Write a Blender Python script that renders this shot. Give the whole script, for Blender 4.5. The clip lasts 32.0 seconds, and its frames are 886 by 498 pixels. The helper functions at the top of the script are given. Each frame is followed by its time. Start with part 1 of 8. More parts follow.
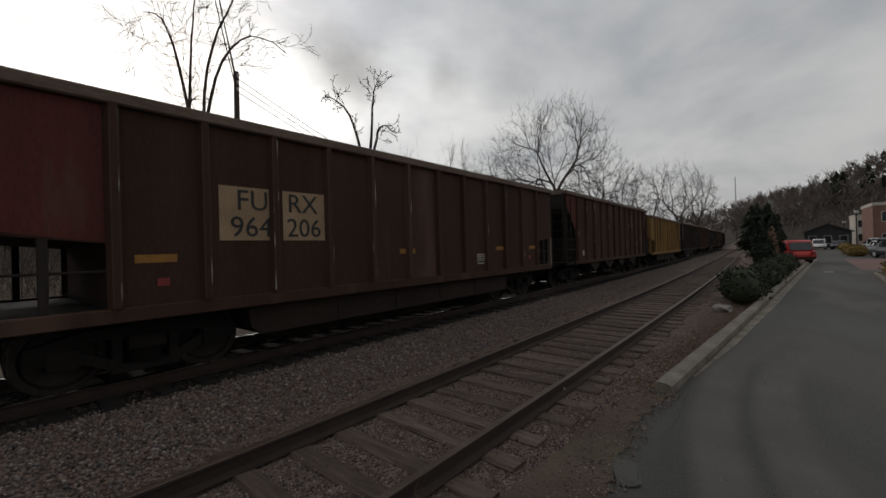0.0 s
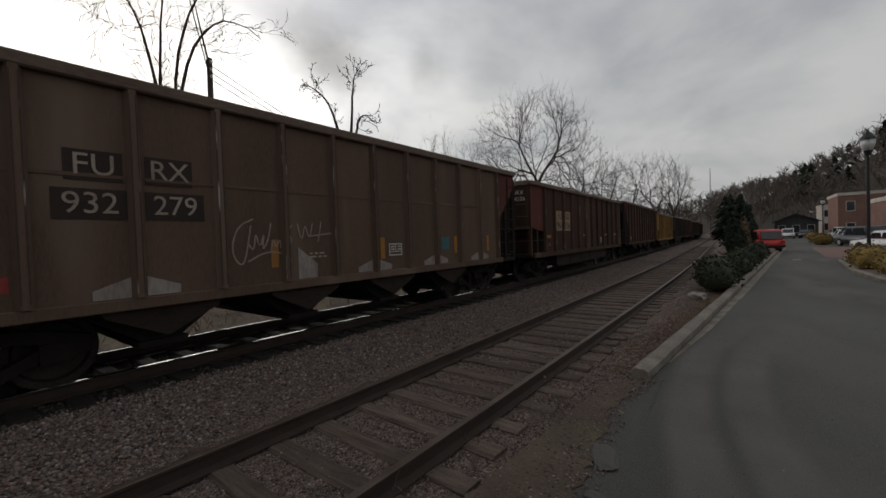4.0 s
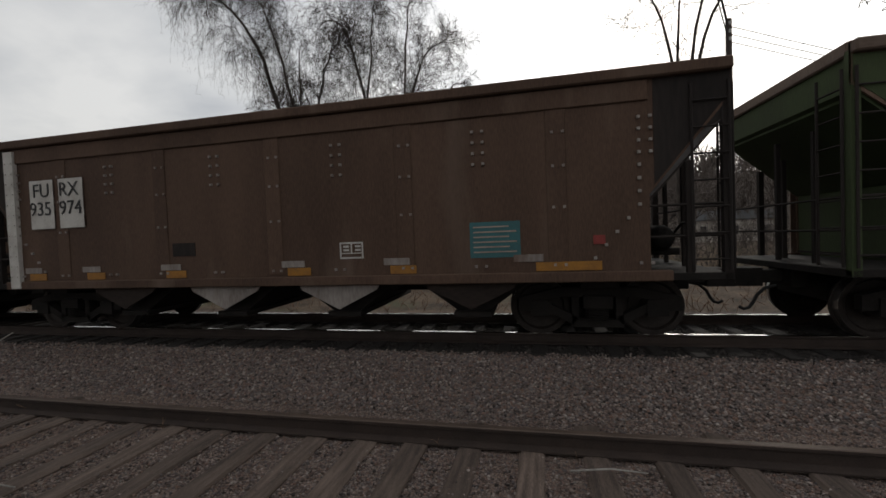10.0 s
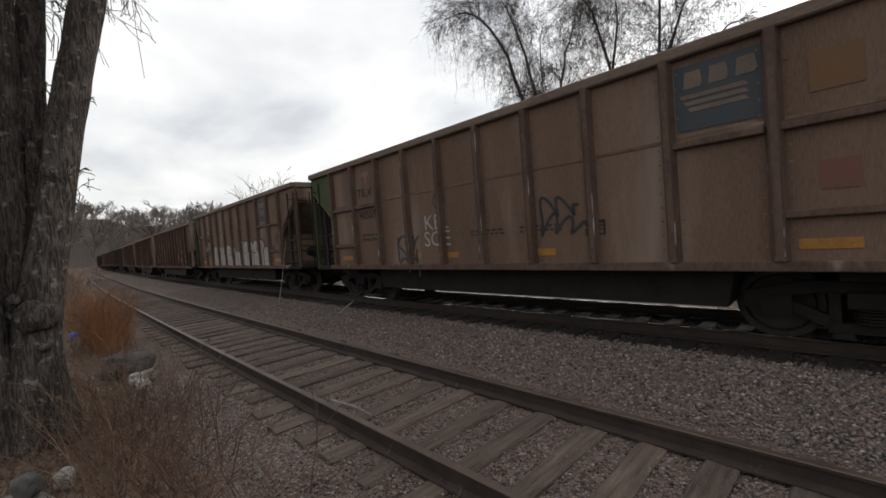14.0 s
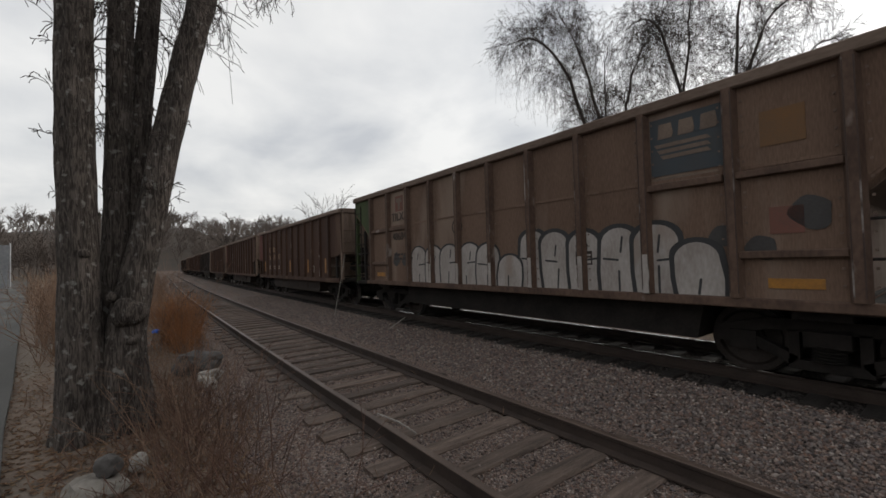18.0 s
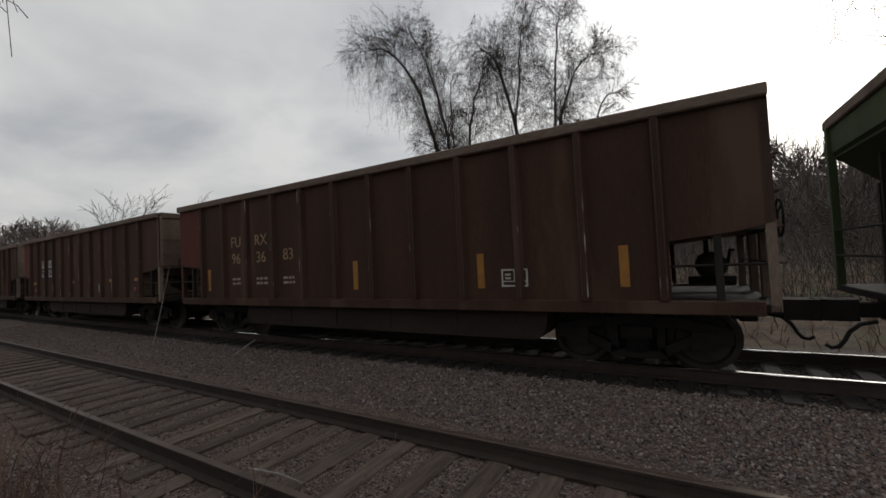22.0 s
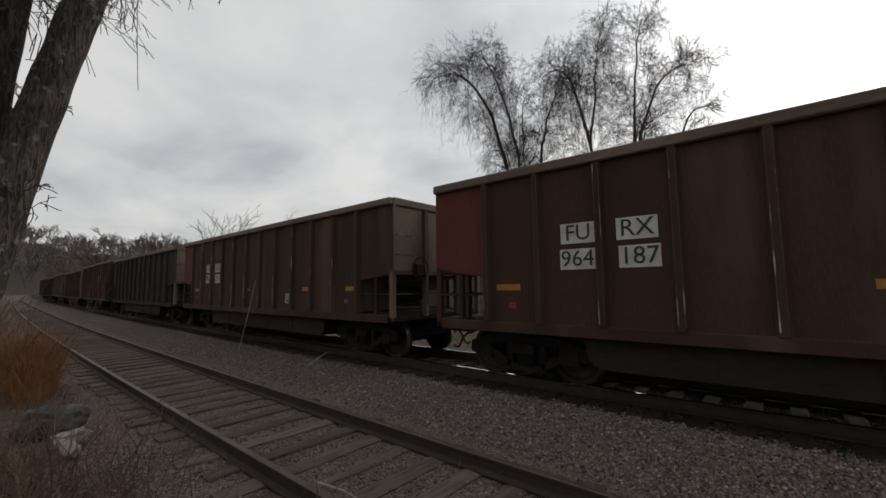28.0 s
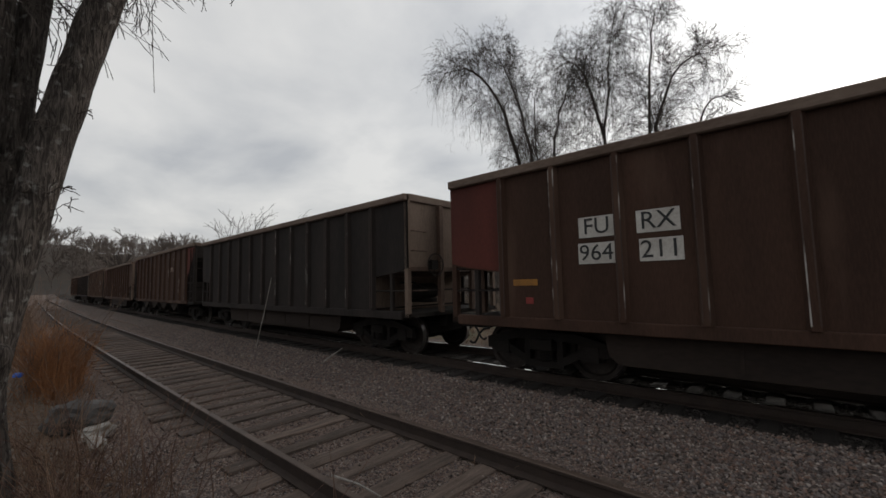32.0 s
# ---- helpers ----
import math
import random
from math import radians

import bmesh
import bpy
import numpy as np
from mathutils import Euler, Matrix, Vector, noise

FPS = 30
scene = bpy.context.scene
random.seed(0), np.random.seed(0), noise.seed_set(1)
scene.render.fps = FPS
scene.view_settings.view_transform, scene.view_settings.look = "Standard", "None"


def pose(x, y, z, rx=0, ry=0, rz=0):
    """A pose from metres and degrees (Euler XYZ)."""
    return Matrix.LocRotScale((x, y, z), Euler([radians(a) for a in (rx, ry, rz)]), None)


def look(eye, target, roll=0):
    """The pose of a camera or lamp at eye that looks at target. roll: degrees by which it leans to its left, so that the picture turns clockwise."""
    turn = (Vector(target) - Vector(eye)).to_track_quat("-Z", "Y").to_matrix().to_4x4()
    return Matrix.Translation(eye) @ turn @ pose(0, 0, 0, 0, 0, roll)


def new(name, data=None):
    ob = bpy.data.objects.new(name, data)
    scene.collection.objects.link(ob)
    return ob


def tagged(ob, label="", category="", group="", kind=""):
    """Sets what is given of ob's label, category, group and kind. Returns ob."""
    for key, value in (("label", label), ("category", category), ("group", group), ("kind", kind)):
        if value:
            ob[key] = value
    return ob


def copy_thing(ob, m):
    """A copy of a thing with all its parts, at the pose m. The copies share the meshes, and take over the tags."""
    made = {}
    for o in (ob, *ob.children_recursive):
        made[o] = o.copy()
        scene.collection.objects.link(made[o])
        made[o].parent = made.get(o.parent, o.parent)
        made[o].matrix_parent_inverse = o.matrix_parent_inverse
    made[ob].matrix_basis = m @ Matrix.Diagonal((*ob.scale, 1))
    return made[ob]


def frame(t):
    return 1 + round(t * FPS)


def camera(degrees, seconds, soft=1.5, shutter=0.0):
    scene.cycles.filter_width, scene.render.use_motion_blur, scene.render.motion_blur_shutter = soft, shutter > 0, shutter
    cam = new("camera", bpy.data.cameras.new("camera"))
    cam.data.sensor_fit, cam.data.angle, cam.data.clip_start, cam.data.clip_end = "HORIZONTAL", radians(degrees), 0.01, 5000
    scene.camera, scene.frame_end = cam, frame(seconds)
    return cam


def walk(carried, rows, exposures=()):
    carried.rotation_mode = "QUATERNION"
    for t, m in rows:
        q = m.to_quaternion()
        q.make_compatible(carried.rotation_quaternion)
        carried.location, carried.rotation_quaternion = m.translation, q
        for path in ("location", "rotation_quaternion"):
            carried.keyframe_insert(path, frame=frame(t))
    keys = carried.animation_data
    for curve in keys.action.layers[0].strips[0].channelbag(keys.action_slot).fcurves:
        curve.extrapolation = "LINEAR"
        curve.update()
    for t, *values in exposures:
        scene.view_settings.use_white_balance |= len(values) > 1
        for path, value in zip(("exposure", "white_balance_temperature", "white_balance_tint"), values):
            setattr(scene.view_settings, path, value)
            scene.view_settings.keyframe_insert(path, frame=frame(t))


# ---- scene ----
PATH = [
    (0, (0.051, -0.012, 1.850), (7.535, 6.621, 1.852), -1.56),
    (1, (0.098, -0.012, 1.831), (7.694, 6.492, 1.840), -1.98),
    (2, (0.101, -0.009, 1.833), (7.762, 6.417, 1.721), -2.30),
    (3, (0.102, -0.012, 1.830), (7.807, 6.359, 1.626), -2.27),
    (3.5, (0.098, -0.010, 1.833), (7.834, 6.324, 1.633), -2.29),
    (5.5, (0.097, -0.000, 1.827), (7.866, 6.286, 1.491), -0.69),
    (6, (0.099, 0.010, 1.818), (7.805, 6.373, 1.468), -0.63),
    (6.5, (0.079, 0.048, 1.810), (7.551, 6.677, 1.332), -0.20),
    (7, (0.047, 0.114, 1.794), (6.791, 7.468, 1.124), 0.08),
    (7.5, (0.110, 0.148, 1.809), (4.979, 8.868, 1.303), 0.15),
    (8, (0.173, 0.140, 1.802), (3.639, 9.513, 1.422), 1.00),
    (8.5, (0.139, 0.178, 1.800), (2.587, 9.866, 1.413), 0.26),
    (9, (0.093, 0.195, 1.792), (1.049, 10.139, 1.335), -0.81),
    (9.5, (0.063, 0.195, 1.793), (-0.790, 10.154, 1.474), -1.39),
    (10, (0.043, 0.187, 1.795), (-2.334, 9.896, 1.513), -2.20),
    (10.5, (0.007, 0.174, 1.789), (-3.718, 9.441, 1.297), -2.40),
    (11, (-0.148, 0.107, 1.826), (-4.613, 9.049, 1.505), -3.22),
    (11.5, (-0.228, 0.075, 1.829), (-5.582, 8.519, 1.686), -5.02),
    (12, (-0.246, 0.096, 1.826), (-6.429, 7.955, 1.746), -4.95),
    (13, (-0.234, 0.125, 1.809), (-7.204, 7.296, 1.890), -4.20),
    (14, (-0.302, 0.127, 1.809), (-7.584, 6.975, 1.512), -4.37),
    (15, (-0.299, 0.154, 1.806), (-8.259, 6.205, 1.619), -4.93),
    (15.5, (-0.293, 0.130, 1.814), (-8.471, 5.885, 1.738), -4.48),
    (17.5, (-0.277, 0.114, 1.813), (-8.430, 5.896, 2.128), -1.55),
    (18, (-0.281, 0.114, 1.813), (-8.386, 5.965, 2.087), -1.65),
    (19, (-0.301, 0.140, 1.805), (-7.958, 6.571, 1.744), -0.45),
    (20, (-0.435, 0.116, 1.808), (-7.745, 6.931, 1.461), -1.17),
    (20.5, (-0.510, 0.042, 1.811), (-7.301, 7.380, 1.646), -0.04),
    (21, (-0.633, -0.056, 1.840), (-6.655, 7.923, 1.592), -1.03),
    (21.5, (-0.831, -0.047, 1.867), (-6.062, 8.475, 1.796), -2.19),
    (22, (-0.893, -0.012, 1.883), (-6.195, 8.460, 2.227), -2.77),
    (23, (-0.918, 0.065, 1.879), (-6.896, 8.050, 2.583), -3.12),
    (24, (-0.986, 0.115, 1.866), (-7.284, 7.850, 2.583), -2.94),
    (25, (-0.984, 0.126, 1.865), (-7.468, 7.711, 2.519), -4.02),
    (26, (-0.992, 0.110, 1.867), (-7.470, 7.684, 2.680), -2.22),
    (26.5, (-0.995, 0.097, 1.870), (-7.547, 7.606, 2.704), -1.76),
    (28.5, (-0.979, 0.065, 1.869), (-7.584, 7.517, 2.788), -0.66),
    (29, (-0.980, 0.071, 1.875), (-7.602, 7.513, 2.755), -0.74),
    (30, (-0.984, 0.076, 1.867), (-7.835, 7.317, 2.654), -1.57),
    (31, (-0.986, 0.070, 1.869), (-7.919, 7.235, 2.645), -1.43),
    (32, (-0.983, 0.071, 1.863), (-7.829, 7.314, 2.686), -1.29),
]
cam = camera(95.5, 32.0, soft=1.6)
walk(cam, [(t, look(eye, target, roll)) for t, eye, target, roll in PATH],
     exposures=[(0, -0.57), (6, -0.52), (7, -0.16), (9, -0.16), (10, -0.11), (11, 0.28), (13, 0.18), (14, 0.48), (15, 0.56), (18, 0.2), (20, 0.5), (21, 0.3), (21.5, 0.02), (22, -0.25), (23, -0.22), (24, -0.15), (26, -0.1), (28, -0.12), (30, -0.12), (32, -0.1)])

# ---------------------------------------------------------------- light
SUN_AZ, SUN_EL = radians(15.0), radians(23.0)      # azimuth clockwise from +y, elevation
SUN_DIR = Vector((math.sin(SUN_AZ) * math.cos(SUN_EL), math.cos(SUN_AZ) * math.cos(SUN_EL), math.sin(SUN_EL)))


def build_world():
    world = bpy.data.worlds.new("sky")
    scene.world = world
    world.use_nodes = True
    nt = world.node_tree
    nt.nodes.clear()
    N, L = nt.nodes.new, nt.links.new
    out, bg = N("ShaderNodeOutputWorld"), N("ShaderNodeBackground")
    sky = N("ShaderNodeTexSky")
    sky.sky_type = "NISHITA"
    sky.sun_disc = False
    sky.sun_elevation, sky.sun_rotation = SUN_EL, SUN_AZ
    sky.air_density, sky.dust_density = 1.5, 3.0
    tc = N("ShaderNodeTexCoord")
    sep = N("ShaderNodeSeparateXYZ")
    L(tc.outputs["Generated"], sep.inputs[0])

    def math_node(op, a, b=None, clamp=False):
        m = N("ShaderNodeMath")
        m.operation, m.use_clamp = op, clamp
        for k, v in enumerate((a, b)):
            if v is None:
                continue
            if isinstance(v, (int, float)):
                m.inputs[k].default_value = v
            else:
                L(v, m.inputs[k])
        return m.outputs[0]

    # cloud deck: directions laid on a flat layer overhead
    height = math_node("ADD", math_node("MAXIMUM", sep.outputs[2], 0.0), 0.30)
    u, v = math_node("DIVIDE", sep.outputs[0], height), math_node("DIVIDE", sep.outputs[1], height)
    comb = N("ShaderNodeCombineXYZ")
    L(u, comb.inputs[0]), L(v, comb.inputs[1])
    big = N("ShaderNodeTexNoise")
    big.inputs["Scale"].default_value, big.inputs["Detail"].default_value = 1.7, 10.0
    big.inputs["Roughness"].default_value, big.inputs["Distortion"].default_value = 0.52, 0.25
    L(comb.outputs[0], big.inputs["Vector"])
    ramp = N("ShaderNodeValToRGB")
    el = ramp.color_ramp.elements
    el[0].position, el[0].color = 0.34, (0.52, 0.535, 0.565, 1)
    el[1].position, el[1].color = 0.64, (0.81, 0.805, 0.795, 1)
    mid = el.new(0.46)
    mid.color = (0.65, 0.657, 0.668, 1)
    L(big.outputs["Fac"], ramp.inputs[0])
    # brightening of the thin cloud round the hidden sun
    dot = N("ShaderNodeVectorMath")
    dot.operation = "DOT_PRODUCT"
    L(tc.outputs["Generated"], dot.inputs[0])
    dot.inputs[1].default_value = SUN_DIR
    near = math_node("POWER", math_node("MAXIMUM", dot.outputs["Value"], 0.0), 12.0)
    wide = math_node("POWER", math_node("MAXIMUM", dot.outputs["Value"], 0.0), 3.0)
    glow = math_node("ADD", math_node("MULTIPLY", near, 1.5), math_node("MULTIPLY", wide, 0.42))
    gain = math_node("ADD", math_node("MULTIPLY", glow, math_node("ADD", math_node("MULTIPLY", big.outputs["Fac"], 1.7), 0.1)), 1.0)
    cloud = N("ShaderNodeMix")
    cloud.data_type, cloud.blend_type = "RGBA", "MULTIPLY"
    cloud.inputs["Factor"].default_value = 1.0
    L(ramp.outputs[0], cloud.inputs["A"])
    # two low scraps of darker cloud: azimuth, elevation, reach in degrees, depth
    edge = N("ShaderNodeTexNoise")
    edge.inputs["Scale"].default_value, edge.inputs["Detail"].default_value = 9.0, 6.0
    L(tc.outputs["Generated"], edge.inputs["Vector"])
    shade = None
    for az, el, reach, depth in ((34.2, 24.6, 5.2, 0.34), (38.0, 23.2, 4.4, 0.30), (49.3, 22.9, 3.8, 0.30), (58.0, 21.5, 4.5, 0.10)):
        az, el = radians(az), radians(el)
        d = N("ShaderNodeVectorMath")
        d.operation = "DISTANCE"
        L(tc.outputs["Generated"], d.inputs[0])
        d.inputs[1].default_value = (math.sin(az) * math.cos(el), math.cos(az) * math.cos(el), math.sin(el))
        rag = math_node("ADD", d.outputs["Value"], math_node("MULTIPLY", math_node("SUBTRACT", edge.outputs["Fac"], 0.5), 0.10))
        q = N("ShaderNodeMapRange")
        q.interpolation_type = "SMOOTHSTEP"
        q.inputs["From Min"].default_value, q.inputs["From Max"].default_value = 0.0, radians(reach) * 1.35
        q.inputs["To Min"].default_value, q.inputs["To Max"].default_value = 1.0 - depth, 1.0
        L(rag, q.inputs["Value"])
        shade = q.outputs[0] if shade is None else math_node("MULTIPLY", shade, q.outputs[0])
    gain = math_node("MULTIPLY", gain, shade)
    L(gain, cloud.inputs["B"])
    mixed = N("ShaderNodeMix")
    mixed.data_type = "RGBA"
    mixed.inputs["Factor"].default_value = 0.9
    dim = N("ShaderNodeMix")
    dim.data_type, dim.blend_type = "RGBA", "MULTIPLY"
    dim.inputs["Factor"].default_value = 1.0
    L(sky.outputs[0], dim.inputs["A"])
    dim.inputs["B"].default_value = (0.1, 0.1, 0.1, 1)
    L(dim.outputs["Result"], mixed.inputs["A"])
    L(cloud.outputs["Result"], mixed.inputs["B"])
    L(mixed.outputs["Result"], bg.inputs[0])
    bg.inputs[1].default_value = 1.0
    L(bg.outputs[0], out.inputs[0])


build_world()
sun_data = bpy.data.lights.new("sun", "SUN")
sun_data.energy, sun_data.angle, sun_data.color = 0.7, radians(12), (1.0, 0.93, 0.84)
sun = new("sun", sun_data)
sun.matrix_world = look(SUN_DIR * 60, (0, 0, 0))


# ---------------------------------------------------------------- materials
def material(name, col, col2=None, rough=0.8, metal=0.0, scale=6.0, fine=60.0, bump=0.15, stretch=(1, 1, 1),
             spots=None, spot_scale=1.5, spot_at=0.58, vary=0.0, bump_scale=None, coords="Object", spec=0.4, depth=0.02):
    """Two colours mixed by a broad and a fine noise, optional blotches of a third, and relief."""
    m = bpy.data.materials.new(name)
    m.use_nodes = True
    nt = m.node_tree
    N, L = nt.nodes.new, nt.links.new
    bs = nt.nodes["Principled BSDF"]
    bs.inputs["Roughness"].default_value, bs.inputs["Metallic"].default_value = rough, metal
    bs.inputs["Specular IOR Level"].default_value = spec
    tc, info = N("ShaderNodeTexCoord"), N("ShaderNodeObjectInfo")
    mp = N("ShaderNodeMapping")
    mp.inputs["Scale"].default_value = stretch
    L(tc.outputs[coords], mp.inputs[0])
    shift = N("ShaderNodeVectorMath")
    shift.operation = "MULTIPLY_ADD"
    L(info.outputs["Random"], shift.inputs[0])
    shift.inputs[1].default_value = (37.0, 19.0, 11.0)
    L(mp.outputs[0], shift.inputs[2])
    a, b = N("ShaderNodeTexNoise"), N("ShaderNodeTexNoise")
    a.inputs["Scale"].default_value, a.inputs["Detail"].default_value = scale, 6
    b.inputs["Scale"].default_value, b.inputs["Detail"].default_value = fine, 4
    for n in (a, b):
        L(shift.outputs[0], n.inputs["Vector"])
    add = N("ShaderNodeMath")
    add.operation = "MULTIPLY_ADD"
    L(b.outputs["Fac"], add.inputs[0])
    add.inputs[1].default_value = 0.5
    half = N("ShaderNodeMath")
    half.operation = "MULTIPLY"
    L(a.outputs["Fac"], half.inputs[0])
    half.inputs[1].default_value = 0.7
    L(half.outputs[0], add.inputs[2])
    ramp = N("ShaderNodeValToRGB")
    e = ramp.color_ramp.elements
    col2 = col2 or tuple(c * 0.6 for c in col)
    e[0].position, e[0].color = 0.42, (*col2, 1)
    e[1].position, e[1].color = 0.78, (*col, 1)
    L(add.outputs[0], ramp.inputs[0])
    last = ramp.outputs[0]
    if spots:
        c = N("ShaderNodeTexNoise")
        c.inputs["Scale"].default_value, c.inputs["Detail"].default_value = spot_scale, 8
        L(shift.outputs[0], c.inputs["Vector"])
        r2 = N("ShaderNodeValToRGB")
        r2.color_ramp.elements[0].position, r2.color_ramp.elements[1].position = spot_at, spot_at + 0.12
        L(c.outputs["Fac"], r2.inputs[0])
        mix = N("ShaderNodeMix")
        mix.data_type = "RGBA"
        L(r2.outputs[0], mix.inputs["Factor"])
        L(last, mix.inputs["A"])
        mix.inputs["B"].default_value = (*spots, 1)
        last = mix.outputs["Result"]
    if vary:
        hsv = N("ShaderNodeHueSaturation")
        ma = N("ShaderNodeMapRange")
        ma.inputs["To Min"].default_value, ma.inputs["To Max"].default_value = 1 - vary, 1 + vary
        L(info.outputs["Random"], ma.inputs[0])
        L(ma.outputs[0], hsv.inputs["Value"])
        L(last, hsv.inputs["Color"])
        last = hsv.outputs[0]
    L(last, bs.inputs["Base Color"])
    if bump:
        bp = N("ShaderNodeBump")
        bp.inputs["Strength"].default_value, bp.inputs["Distance"].default_value = min(1, bump), depth
        if bump_scale:
            d = N("ShaderNodeTexNoise")
            d.inputs["Scale"].default_value, d.inputs["Detail"].default_value = bump_scale, 6
            L(shift.outputs[0], d.inputs["Vector"])
            L(d.outputs["Fac"], bp.inputs["Height"])
        else:
            L(add.outputs[0], bp.inputs["Height"])
        L(bp.outputs[0], bs.inputs["Normal"])
    return m


